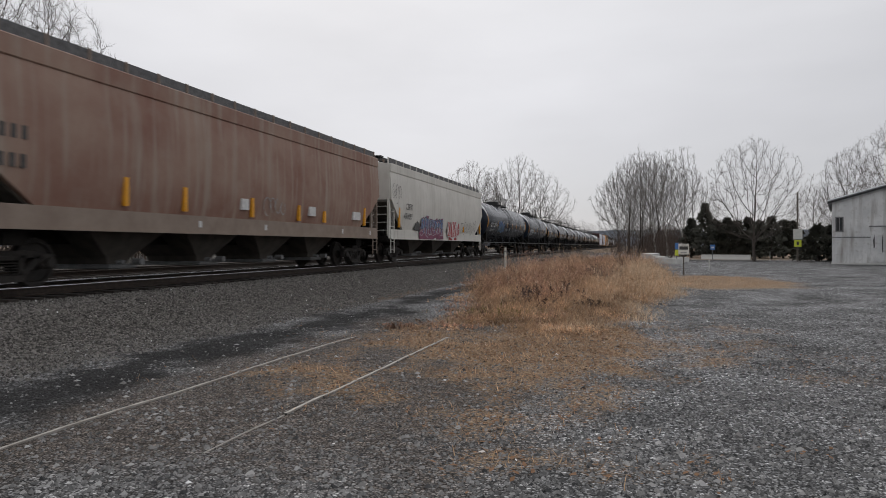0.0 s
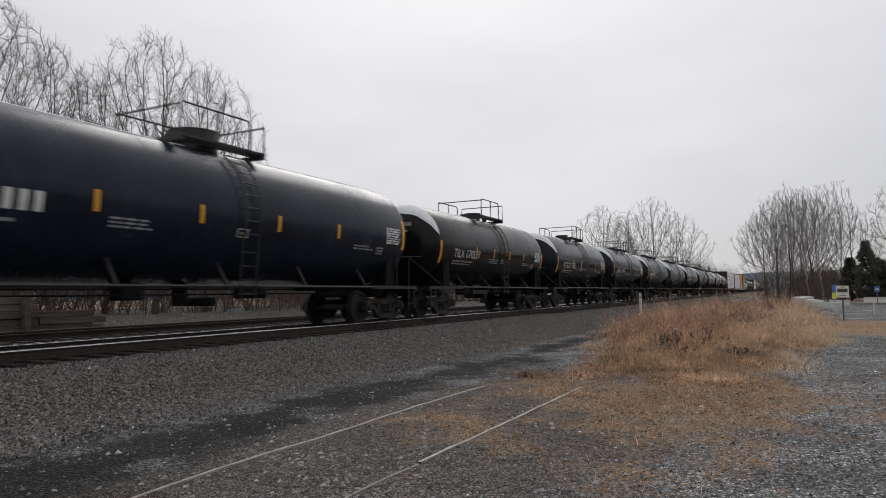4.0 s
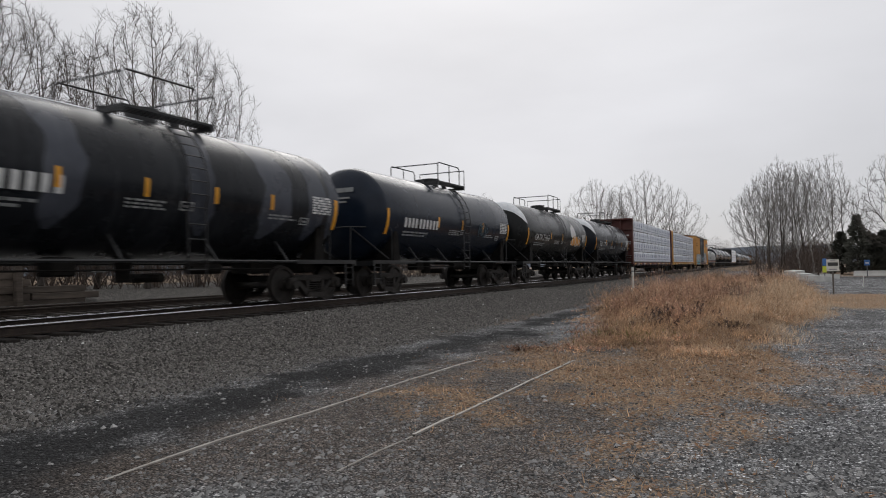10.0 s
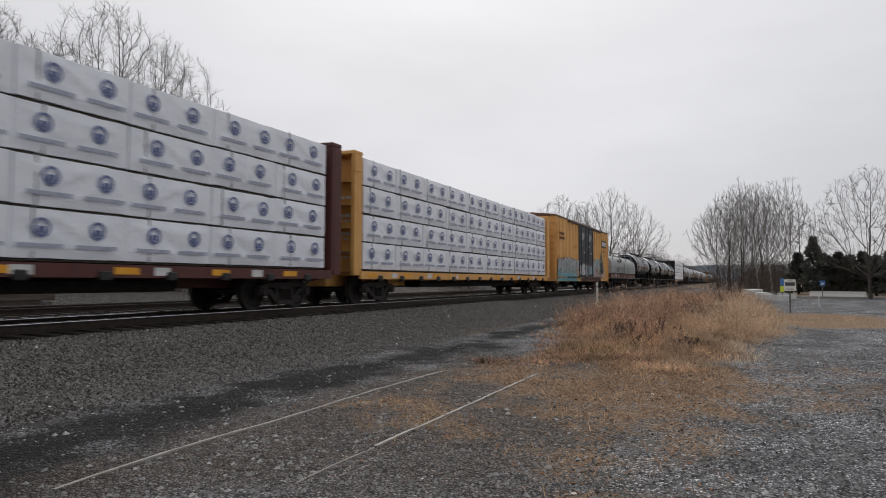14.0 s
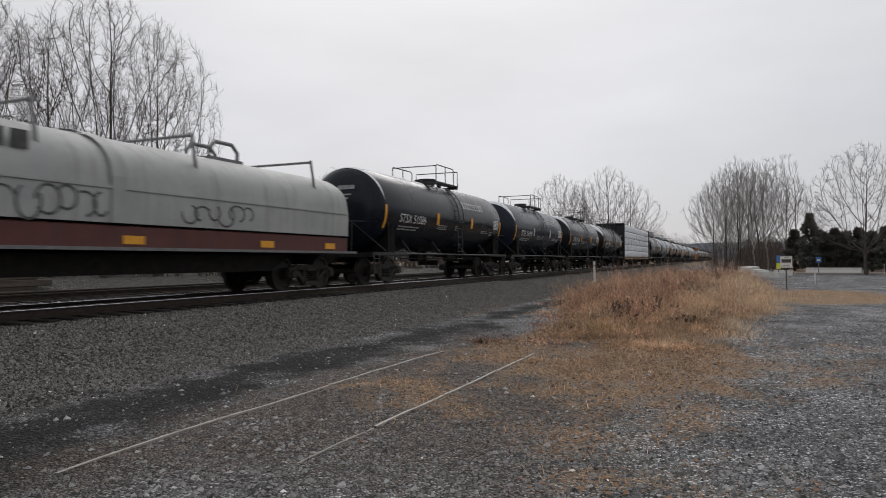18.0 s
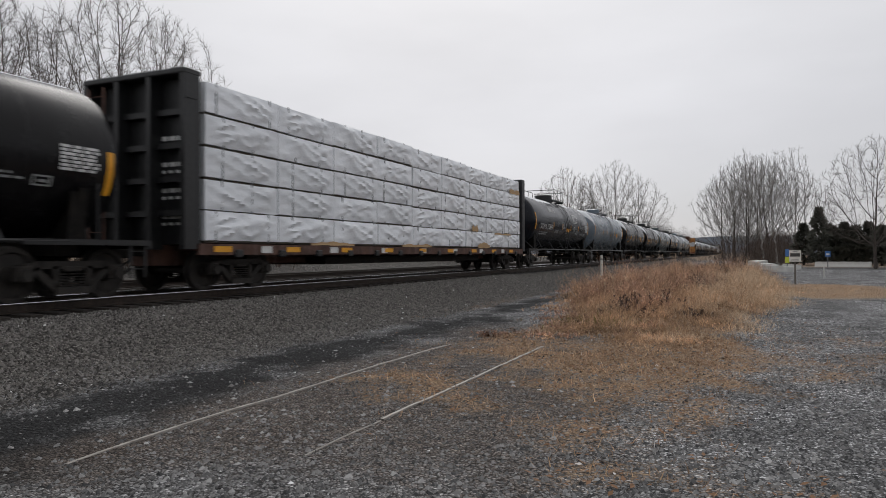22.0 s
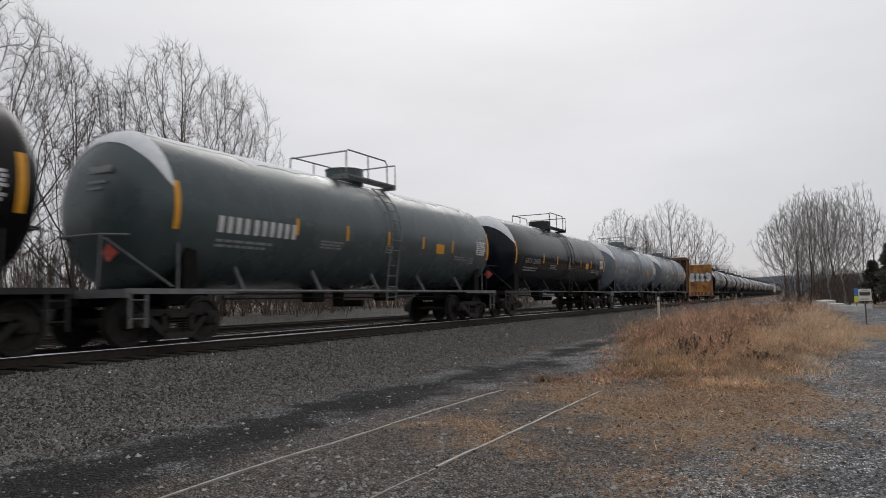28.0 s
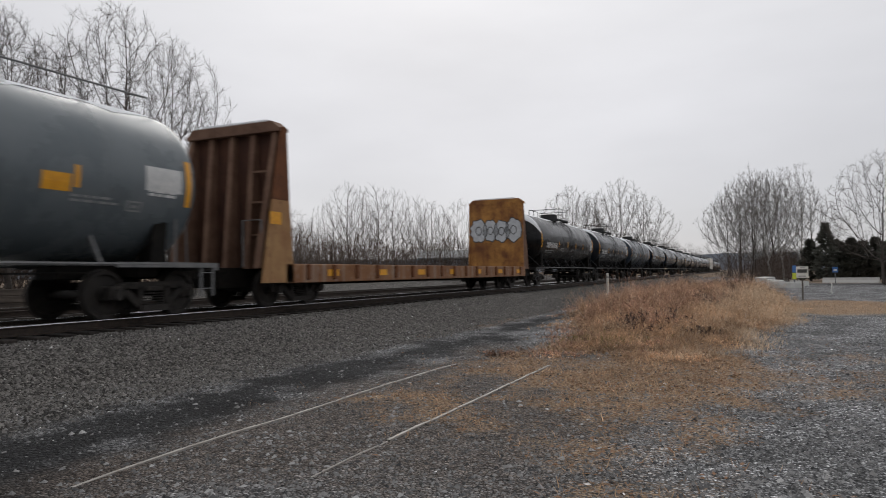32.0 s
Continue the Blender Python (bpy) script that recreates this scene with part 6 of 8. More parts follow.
    # snow lying on the head's shoulder and along the top
    if snow:
        rows = []
        for i in range(41):
            a = 12 + 156 * i / 40
            w = 0.215 * math.sin(math.pi * i / 40) ** 0.9 * snow * (1 + 0.10 * noise.noise(Vector((i * 0.16, seed * 2.7, 1))) + 0.03 * noise.noise(Vector((i * 0.9, seed, 3))))
            row = []
            for j in range(7):
                u = min(0.999, 1.0 - w * (1 - j / 6) + 0.001)
                y = -half + dep - dep * math.sqrt(1 - u * u)
                row.append((u * R * math.cos(radians(a)) * 1.006, y - 0.018 * math.sin(math.pi * j / 6) - 0.004, zc + u * R * math.sin(radians(a)) * 1.006))
            rows.append(row)
        part("snow", Shape().face_grid(rows).mesh("snow", SNOW, True), car, "frozen snow on the tank head")
    if snow_top:
        rows = []
        n = 60
        for i in range(n + 1):
            y = -bod + 2 * bod * i / n
            w0 = 29 * snow_top * (0.55 + 0.6 * noise.noise(Vector((y * 0.5, seed * 3.3, 0))) + 0.35 * noise.noise(Vector((y * 1.9, seed, 5))))
            w0 = max(1.5, w0) * (0.15 if abs(y - py) < 1.5 else 1) * min(1, (n - i) / 4 + 0.1, i / 4 + 0.1)
            ctr = 84 - 9 * snow_top
            rows.append([((R + 0.004 + 0.014 * math.sin(math.pi * j / 6)) * math.cos(radians(ctr - w0 + 2 * w0 * j / 6)), y, zc + (R + 0.004 + 0.014 * math.sin(math.pi * j / 6)) * math.sin(radians(ctr - w0 + 2 * w0 * j / 6))) for j in range(7)])
        part("snow", Shape().face_grid(rows).mesh("snow", SNOW, True), car, "thin snow along the tank top")
    return car, dict(R=R, zc=zc, half=half, bod=bod, L=L)


def _patch_mesh(name, mat, R, zc, y0, y1, a0, a1):
    s = Shape()
    patch(s, R, zc, y0, y1, a0, a1, 0.007)
    return s.mesh(name, mat)


# ---- covered hopper ----
def hopper_car(s0, s1, paint, sillmat, label, number=None, seed=1, bays=4, numat=None):
    car, L = vehicle("hopper_car", label, "hopper car", s0, s1)
    e = L / 2 - 0.75
    prof = [(1.44, 1.48), (1.50, 1.75), (1.55, 2.2), (1.57, 2.8), (1.55, 3.4), (1.51, 3.95), (1.44, 4.22), (1.36, 4.28), (1.36, 4.38), (1.0, 4.45), (0.5, 4.50), (0.0, 4.52)]

    def yend(z):
        return e if z > 2.7 else e - (2.7 - z) * 1.5
    s = Shape()
    n = 16
    rows = []
    full = prof + [(-x, z) for x, z in prof[-2::-1]]
    for j in range(n + 1):
        rows.append([(x, -yend(z) + 2 * yend(z) * j / n, z) for x, z in full])
    s.face_grid(rows)
    m = len(prof)
    for q, base in ((-1, 0), (1, n * len(full))):
        for i in range(m - 2):
            a, b = base + i, base + i + 1
            c, d = base + len(full) - 2 - i, base + len(full) - 1 - i
            s.f.append((a, b, c, d) if q < 0 else (d, c, b, a))
    part("body", s.mesh("body", paint, True), car)
    for q in (-1, 1):
        a, b = sorted((q * 1.44, q * 1.50))
        c, d = sorted((q * 1.44, q * 1.54))
        part("side_sill", Shape().box(a, b, -e + 0.1, e - 0.1, 1.08, 1.5).box(c, d, -e + 0.1, e - 0.1, 1.06, 1.1).mesh("side_sill", sillmat), car)
        a, b = sorted((q * 1.36, q * 1.525))
        part("top_chord", Shape().box(a, b, -e, e, 4.02, 4.40, 0.02).mesh("top_chord", paint), car)
        # sloping end sheet, shade and grime in its colour, over a grimy brake-gear platform
        part("slope_sheet", Shape().slab([(q * (e + 0.01), 2.73), (q * (e - 1.82), 1.48), (q * (e - 1.78), 1.44), (q * (e + 0.05), 2.68)], "x", -1.38, 1.38).mesh("slope_sheet", SHADEGRIME), car, "sloping end sheet with shade and grime painted in")
        part("end_deck", Shape().box(-1.42, 1.42, min(q * (e - 1.9), q * e), max(q * (e - 1.9), q * e), 1.03, 1.075).mesh("end_deck", UNDER), car)
        bg = Shape().tube([(0.75, q * (e - 0.95), 1.34), (0.75, q * (e - 0.35), 1.34)], 0.2, 12)
        bg.box(-0.2, 0.35, q * (e - 0.55) - 0.2, q * (e - 0.55) + 0.2, 1.08, 1.62, 0.02).tube([(1.2, q * (e - 0.2), 1.1), (0.9, q * (e - 0.9), 1.95)], 0.03, 6)
        part("brake_gear", bg.mesh("brake_gear", UNDER), car)
    ty = L / 2 - 2.3
    truck(car, -ty)
    truck(car, ty)
    couplers(car, L)
    cs = Shape().box(-0.3, 0.3, -L / 2 + 0.6, L / 2 - 0.6, 0.8, 1.1, 0.02)
    for q in (-1, 1):
        cs.box(-1.3, 1.3, q * ty - 0.25, q * ty + 0.25, 0.78, 1.1)
        cs.box(-1.42, 1.42, q * (L / 2 - 0.72) - 0.06, q * (L / 2 - 0.72) + 0.06, 0.95, 1.2)
    part("centre_sill", cs.mesh("centre_sill", UNDER), car)
    # hopper bays: frusta down to the gates, coloured for underside shade and grime
    span = 2 * (ty - 1.5)
    wbay = span / bays

    def bay():
        h = Shape()
        h.face_grid([[(-1.15, -wbay * 0.42, 1.2), (1.15, -wbay * 0.42, 1.2), (1.15, wbay * 0.42, 1.2), (-1.15, wbay * 0.42, 1.2)],
                     [(-0.75, -0.35, 0.50), (0.8, -0.35, 0.50), (0.8, 0.35, 0.50), (-0.75, 0.35, 0.50)],
                     [(-0.7, -0.3, 0.36), (0.76, -0.3, 0.36), (0.76, 0.3, 0.36), (-0.7, 0.3, 0.36)]], True)
        h.f.append((8, 9, 10, 11))
        return h.mesh("hopper_bay", SHADEGRIME)
    bm_ = cached(("bay", round(wbay, 2), sillmat.name), bay)
    gate = cached("gate", lambda: Shape().box(-0.9, 0.95, -0.42, 0.42, 0.27, 0.37, 0.02).tube([(1.0, 0.25, 0.42), (1.22, 0.25, 0.42)], 0.075, 10).tube([(1.0, -0.25, 0.42), (1.15, -0.25, 0.42)], 0.05, 8).mesh("outlet_gate", STEELG))
    for i in range(bays):
        y = -span / 2 + wbay * (i + 0.5)
        b = part("hopper_bay", bm_, car, at=pose(0, y, 0))
        part("outlet_gate", gate, b)
    # roof walk on brackets, with hatches under it
    for x0 in (0.42, -1.02):
        w = Shape()
        for k in range(8):
            w.box(x0 + 0.075 * k, x0 + 0.075 * k + 0.03, -e + 0.1, e - 0.1, 4.68, 4.72)
        for i in range(16):
            y = -e + 0.3 + (2 * e - 0.6) * i / 15
            w.box(x0, x0 + 0.6, y - 0.02, y + 0.02, 4.64, 4.68)
        rw = part("running_board", w.mesh("running_board", STEELD), car, "grated roof walk")
        br = cached(("rwb", x0), lambda: Shape().box(x0, x0 + 0.05, -0.05, 0.05, 4.42, 4.65).box(x0 + 0.53, x0 + 0.58, -0.05, 0.05, 4.42, 4.65).mesh("bracket", sillmat))
        for i in range(12):
            part("bracket", br, rw, at=pose(0, -e + 0.6 + (2 * e - 1.2) * i / 11, 0))
    for q in (-1, 1):
        part("cross_walk", Shape().box(-1.05, 1.05, q * (e - 0.22) - 0.2, q * (e - 0.22) + 0.2, 4.722, 4.75).mesh("cross_walk", STEELD), car, "grated cross walk at the roof end")
    post = cached(("walk_post", sillmat.name), lambda: Shape().box(1.345, 1.395, -0.025, 0.025, 4.38, 4.67).mesh("post", sillmat))
    for side in (0, 180):
        sc_ = part("walk_screen", Shape().face_grid([[(1.36, y, 4.39), (1.365, y, 4.39), (1.365, y, 4.66), (1.36, y, 4.66)] for y in (-e + 0.1, e - 0.1)], True).mesh("walk_screen", GRATE), car, "dark mesh screen along the roof edge", at=pose(0, 0, 0, 0, 0, side))
        for i in range(19):
            part("post", post, sc_, at=pose(0, -e + 0.12 + (2 * e - 0.24) * i / 18, 0))
    part("hatch", Shape().box(-0.34, 0.34, -e + 0.8, e - 0.8, 4.5, 4.62, 0.03).mesh("hatch", paint), car, "long roof hatch")
    # end cage: posts, ladders, rungs
    for q in (-1, 1):
        f = Shape()
        for x in (-1.42, 1.42):
            f.box(x - 0.05, x + 0.05, q * (e - 0.02) - 0.06, q * (e - 0.02) + 0.06, 1.1, 4.36)
            f.box(x - 0.03, x + 0.03, q * (e - 0.62) - 0.03, q * (e - 0.62) + 0.03, 1.1, 2.3)
        for z in (1.45, 1.8, 2.15, 2.5):
            f.tube([(-1.4, q * (e + 0.03), z), (1.4, q * (e + 0.03), z)], 0.016, 5)
        for x in (-0.6, 0.6):
            f.box(x - 0.05, x + 0.05, q * (e - 0.05) - 0.04, q * (e - 0.05) + 0.04, 1.1, 2.6)
        part("end_frame", f.mesh("end_frame", sillmat), car)
        for x in (-1.49, 1.49):
            part("ladder", ladder_mesh(2.0, 0.45, 6, sillmat), car, at=pose(x, q * (e - 0.32), 0.45))
        part("ladder", ladder_mesh(3.6, 0.42, 10, sillmat), car, "end ladder up to the roof", at=pose(-1.1, q * (e + 0.05), 0.9, 0, 0, 90))
    return car, dict(L=L, e=e)


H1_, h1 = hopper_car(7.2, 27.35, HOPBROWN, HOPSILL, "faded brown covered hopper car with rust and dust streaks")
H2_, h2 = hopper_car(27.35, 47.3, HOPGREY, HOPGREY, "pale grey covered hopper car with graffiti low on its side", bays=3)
xs = 1.575
for txt, y, z, sz in (("CBFX", -7.3, 2.45, 0.42), ("490097", -7.55, 2.0, 0.42)):
    part("lettering", text_mesh(txt, sz, DARKMARK, x=1.578, y0=y, z0=z), H2_, "black stencilled car number")
s = Shape()
for k, (y, z, w) in enumerate(((-8.75, 2.62, 1.15), (-9.0, 2.12, 1.3))):
    for i in range(int(w / 0.2)):
        s.box(1.572, 1.579, y + i * 0.22, y + i * 0.22 + 0.10, z, z + 0.24)
part("lettering", s.mesh("lettering", DARKMARK), H1_, "worn dark car number", kind="stuff")
for y, z0, z1 in ((-5.4, 1.6, 2.2), (-3.45, 1.58, 2.15), (-0.5, 1.56, 2.1), (2.25, 1.56, 2.05), (4.1, 1.56, 1.95), (7.7, 1.56, 2.25)):
    part("reflective_strip", Shape().box(1.50, 1.578, y, y + 0.12, z0, z1).mesh("reflective_strip", YELLOW), H1_)
s = Shape()
for y in (0.3, 5.7, 8.4, -2.8):
    s.box(1.502, 1.507, y, y + 0.12, 1.22, 1.38)
part("stencil_box", s.mesh("stencil_box", WHITE), H1_)
graffiti(H1_, GREYMARK, 5, 0.2, 1.58, 1.2, 0.6, at_x=1.56, strokes=4, thick=0.03)
for y, w in ((-1.0, 0.35), (3.0, 0.45), (6.6, 0.7)):
    part("label_panel", Shape().box(1.50, 1.572, y, y + w, 1.75, 2.05).mesh("label_panel", WHITE), H1_, "small white stencilled panel")
for y, z0, z1 in ((-8.2, 1.6, 2.5), (8.55, 1.6, 2.35), (3.9, 1.6, 1.95)):
    part("reflective_strip", Shape().box(1.49, 1.578, y, y + 0.11, z0, z1).mesh("reflective_strip", YELLOW), H2_)
PINK = shader("spray_plum", (0.14, 0.02, 0.06), (0.28, 0.06, 0.14), 3, 0.55)
SPRED = shader("spray_red", (0.42, 0.02, 0.02), (0.3, 0.02, 0.03), 3, 0.55)
SPBLUE = shader("spray_blue", (0.05, 0.11, 0.30), (0.13, 0.24, 0.42), 3, 0.55)
SPTEAL = shader("spray_teal", (0.08, 0.3, 0.36), (0.2, 0.46, 0.5), 3, 0.55)
SPSILV = shader("spray_silver", (0.45, 0.47, 0.5), (0.6, 0.62, 0.64), 4, 0.5)
SPGREEN = shader("spray_green", (0.018, 0.045, 0.036), (0.05, 0.11, 0.08), 3, 0.6)
SPPEACH = shader("spray_peach", (0.55, 0.32, 0.25), (0.6, 0.5, 0.42), 3, 0.6)
blob(H2_, PINK, 14, -5.2, 1.10, 4.4, 1.2, at_x=1.56, ny=34)
letters(H2_, PINK, SPSILV, 3, -5.0, 1.2, 4.1, 1.15, 6, 1.570, accent=SPBLUE, thick=0.035)
letters(H2_, SPBLUE, DARKMARK, 13, -4.9, 1.62, 3.9, 0.6, 9, 1.582, accent=PINK, thick=0.045)
graffiti(H2_, SPSILV, 16, -5.0, 1.35, 4.2, 0.95, at_x=1.588, strokes=13, thick=0.03)
letters(H2_, SPRED, WHITE, 4, 0.1, 1.2, 2.7, 1.15, 4, 1.566, thick=0.06, accent=WHITE)
blob(H2_, PINK, 5, -5.1, 1.05, 3.9, 0.5, at_x=1.512)
blob(H2_, SPRED, 15, 0.5, 1.05, 1.8, 0.45, at_x=1.512)
blob(H2_, WHITE, 17, -2.6, 1.06, 0.5, 0.4, at_x=1.516)
blob(H2_, WHITE, 18, 1.3, 1.06, 0.4, 0.4, at_x=1.516)
graffiti(H2_, DARKMARK, 9, 3.1, 1.5, 4.2, 0.85, at_x=1.575, strokes=15, thick=0.028)
graffiti(H2_, DARKMARK, 10, -9.0, 2.7, 1.1, 0.9, at_x=1.56, strokes=5, thick=0.025)
blob(H2_, DARKMARK, 11, -6.0, 1.5, 1.0, 0.5, at_x=1.56)
blob(H2_, YELLOW, 12, -5.0, 1.5, 0.5, 0.35, at_x=1.56)

# ---- the string of tank cars ----
LONG = dict(R=1.56, zc=2.60)
T1, t1 = tank_car(47.3, 67.85, BLUEBLACK, "long blue-black tank car with dark teal spray paint", dome="dome", mark="GATX 202994", snow=0.5, snow_top=0.3, stripes=8, seed=2, **LONG)
blob(T1, SPTEALDK, 21, -4.6, -0.8, 2.2, 1.0, R=1.56, zc=2.60)
graffiti(T1, SPBLUE, 22, -4.7, -0.8, 2.4, 0.9, R=1.56, zc=2.60, strokes=7, thick=0.10)
tank_car(67.85, 85.05, BLUEBLACK, "blue-black tank car with white stencils", dome="dome", snow=0.6, snow_top=0.4, seed=3, R=1.52, zc=2.58)
tank_car(85.05, 98.5, BROWNBLACK, "dirty brown-black tank car with a snowy head", mark="TILX 170527", snow=1.1, seed=4)
tank_car(98.5, 111.55, BLACK, "black tank car with a snowy head", mark="KTGX 17452", snow=1.0, seed=5)
tank_car(111.55, 124.97, BLACK, "glossy black tank car with white stencils", mark="ADMX 17476", snow=0.8, seed=6, stripes=5)
S1, _ = tank_car(124.97, 138.43, STRIPED, "dark tank car with grey vertical weather bands", snow=0.9, seed=7, stripes=6)
graffiti(S1, SPBLUE, 31, 1.9, -0.45, 1.2, 0.6, R=1.42, zc=2.5, strokes=4, thick=0.14)


def weather_bands(car, places, R=1.42, zc=2.5):
    """Broad bands where melt water washed the soot off, running down round the shell."""
    for k, (y, w, lean) in enumerate(places):
        rows = []
        for i in range(25):
            a = 84 - 126 * i / 24
            c = y + lean * math.sin(i / 24 * 2.6) + 0.06 * noise.noise(Vector((i * 0.4, k, 7)))
            hw = w / 2 * (1 + 0.25 * noise.noise(Vector((i * 0.3, k, 2)))) * min(1, (25 - i) / 5)
            rows.append([((R + 0.0035) * math.cos(radians(a)), c + q * hw, zc + (R + 0.0035) * math.sin(radians(a))) for q in (-1, -0.3, 0.3, 1)])
        part("weather_band", Shape().face_grid(rows).mesh("weather_band", WASHED, True), car, "grey washed band down the shell")


weather_bands(S1, ((-4.2, 0.9, 0.5), (-2.3, 0.5, 0.3), (1.2, 0.8, 0.5), (2.6, 1.0, 0.7), (4.3, 0.6, 0.3)))
G1, _ = tank_car(138.43, 151.87, DARKGREY, "dark grey tank car with faded stencils and a snowy head", snow=1.15, seed=8, stripes=5, markmat=GREYMARK)
graffiti(G1, GREYMARK, 33, 2.2, -0.6, 1.6, 0.9, R=1.42, zc=2.5, strokes=5, thick=0.06)
tank_car(151.87, 165.32, BLACK, "black tank car with white stencilled number", mark="ADMX 16023", snow=0.9, seed=9, stripes=6)
S2, _ = tank_car(165.32, 178.81, STRIPED, "dark tank car with broad grey weather bands", snow=0.8, seed=10, stripes=6)
weather_bands(S2, ((-5.0, 1.1, 0.6), (-2.6, 0.7, 0.4), (1.1, 0.7, -0.4), (2.4, 1.0, 0.7), (4.0, 0.7, 0.6), (5.1, 0.4, 0.2)))
M_, _ = tank_car(178.81, 191.75, BLUEBLACK, "black tank car with a small blue graffiti figure", snow=0.0, seed=11, stripes=5)
graffiti(M_, SPTEALDK, 36, 1.9, -0.5, 0.85, 0.5, R=1.42, zc=2.5, strokes=7, thick=0.05)
G73, _ = tank_car(191.75, 205.35, OLIVE, "olive-black tank car with a white and orange graffiti piece", mark="GATX 73643", snow=1.25, seed=12, stripes=5)
blob(G73, WHITE, 41, 2.0, -0.1, 1.0, 0.95, R=1.42, zc=2.5)
blob(G73, ORANGELET, 42, 2.1, -0.55, 1.9, 0.62, R=1.42, zc=2.5, off=0.008)
graffiti(G73, WHITE, 43, 2.0, -0.55, 2.0, 0.6, R=1.42, zc=2.5, strokes=6, thick=0.05, off=0.01)
tank_car(205.35, 218.7, BLACK, "black tank car with a broad snowy head", mark="TILX 170553", snow=1.15, seed=13, stripes=6)


# ---- centre-beam flat cars with wrapped lumber ----
def bulkhead_mesh(mat, L, h=4.5):
    s = Shape()
    s.box(-1.45, 1.45, -0.08, 0.04, 1.0, h, 0.02)
    s.box(-1.45, 1.45, -0.44, 0.06, h, h + 0.12, 0.02)
    s.slab([(-0.42, h - 0.5), (-0.08, h - 0.5), (-0.08, h), (-0.42, h)], "x", 1.40, 1.47)
    return s.mesh("bulkhead", mat)


def centrebeam_car(s0, s1, mat, label, rows, cols, wrapmat, logo, seed, bundle_label, rough_=1.0):
    car, L = vehicle("lumber_car", label, "flat car", s0, s1)
    e = L / 2 - 0.8
    ty = L / 2 - 2.5
    truck(car, -ty)
    truck(car, ty)
    couplers(car, L)
    f = Shape().box(-0.35, 0.35, -L / 2 + 0.6, L / 2 - 0.6, 0.55, 1.0, 0.02)
    for x in (-1.45, 1.37):
        f.box(x, x + 0.08, -e, e, 0.78, 1.02)
    n = 26
    for i in range(n):
        y = -e + 0.5 + (2 * e - 1) * i / (n - 1)
        f.box(-1.4, 1.4, y - 0.06, y + 0.06, 0.88, 1.0)
    part("deck_frame", f.mesh("deck_frame", mat), car)
    part("centre_beam", Shape().box(-0.08, 0.08, -e, e, 1.0, 4.4).mesh("centre_beam", mat), car)
    sill = cached(("lumsill", round(L, 1)), lambda: Shape().box(-1.0, 1.0, -L / 4, L / 4, 0.5, 0.72).mesh("underframe", UNDER))
    part("underframe", sill, car)
    endmat = STEELD if mat is BROWNRUST else mat
    bh = cached(("bulkhead", mat.name), lambda: bulkhead_mesh(endmat, L))
    b1 = part("bulkhead", bh, car, "ribbed steel end bulkhead", at=pose(0, -e, 0))
    b2 = part("bulkhead", bh, car, "ribbed steel end bulkhead", at=pose(0, e, 0, 0, 0, 180))
    post = cached(("bpost", mat.name), lambda: Shape().box(0, 0.12, -0.42, -0.08, 0.9, 4.5).mesh("post", endmat))
    bar = cached(("bbar", mat.name), lambda: Shape().box(-1.33, 1.33, -0.26, -0.08, 0, 0.12).mesh("crossbar", endmat))
    for ob in (b1, b2):
        for x in (-1.45, -0.52, 0.40, 1.33):
            part("post", post, ob, at=pose(x, 0, 0))
        for z in (1.6, 2.3, 3.0, 3.7):
            part("crossbar", bar, ob, at=pose(0, 0, z))
    part("ladder", ladder_mesh(3.3, 0.45, 9, mat), b1, at=pose(-1.0, -0.46, 1.1, 0, 0, 90))
    s = Shape()
    for j in range(4):
        for i in range(3 + j % 2):
            s.box(0.5 + i * 0.22, 0.68 + i * 0.22, -0.1, -0.095, 3.2 - j * 0.55, 3.29 - j * 0.55)
            s.box(0.5 + i * 0.2, 0.62 + i * 0.2, -0.1, -0.095, 3.06 - j * 0.55, 3.12 - j * 0.55)
    part("lettering", s.mesh("lettering", WHITE), b1, "small white stencils", kind="stuff")
    win = cached(("winch", mat.name), lambda: Shape().box(1.38, 1.50, -0.12, 0.12, 0.72, 0.9, 0.02).tube([(1.42, -0.16, 0.8), (1.42, 0.16, 0.8)], 0.05, 8).mesh("winch", STEELD))
    for i in range(14):
        part("winch", win, car, at=pose(0, -e + 1.2 + (2 * e - 2.4) * i / 13, 0))
    yel = cached("sillmark", lambda: Shape().box(1.451, 1.458, -0.28, 0.28, 0.84, 0.97).mesh("reflective_strip", YELLOW))
    for i in range(9):
        part("reflective_strip", yel, car, at=pose(0, -e + 0.7 + (2 * e - 1.4) * i / 8.5, 0))
    lab = cached("sillwhite", lambda: Shape().box(1.451, 1.457, -0.2, 0.2, 0.82, 0.98).mesh("label_panel", WHITE))
    for i in range(7):
        part("label_panel", lab, car, at=pose(0, -e + 2.2 + (2 * e - 4) * i / 6.5, 0))

    # wrapped bundles, each a creased box a little out of line with the next
    z0, z1 = 1.06, 4.5
    hh = (z1 - z0) / rows
    ww = (2 * e - 0.5) / cols
    rd = random.Random(seed)

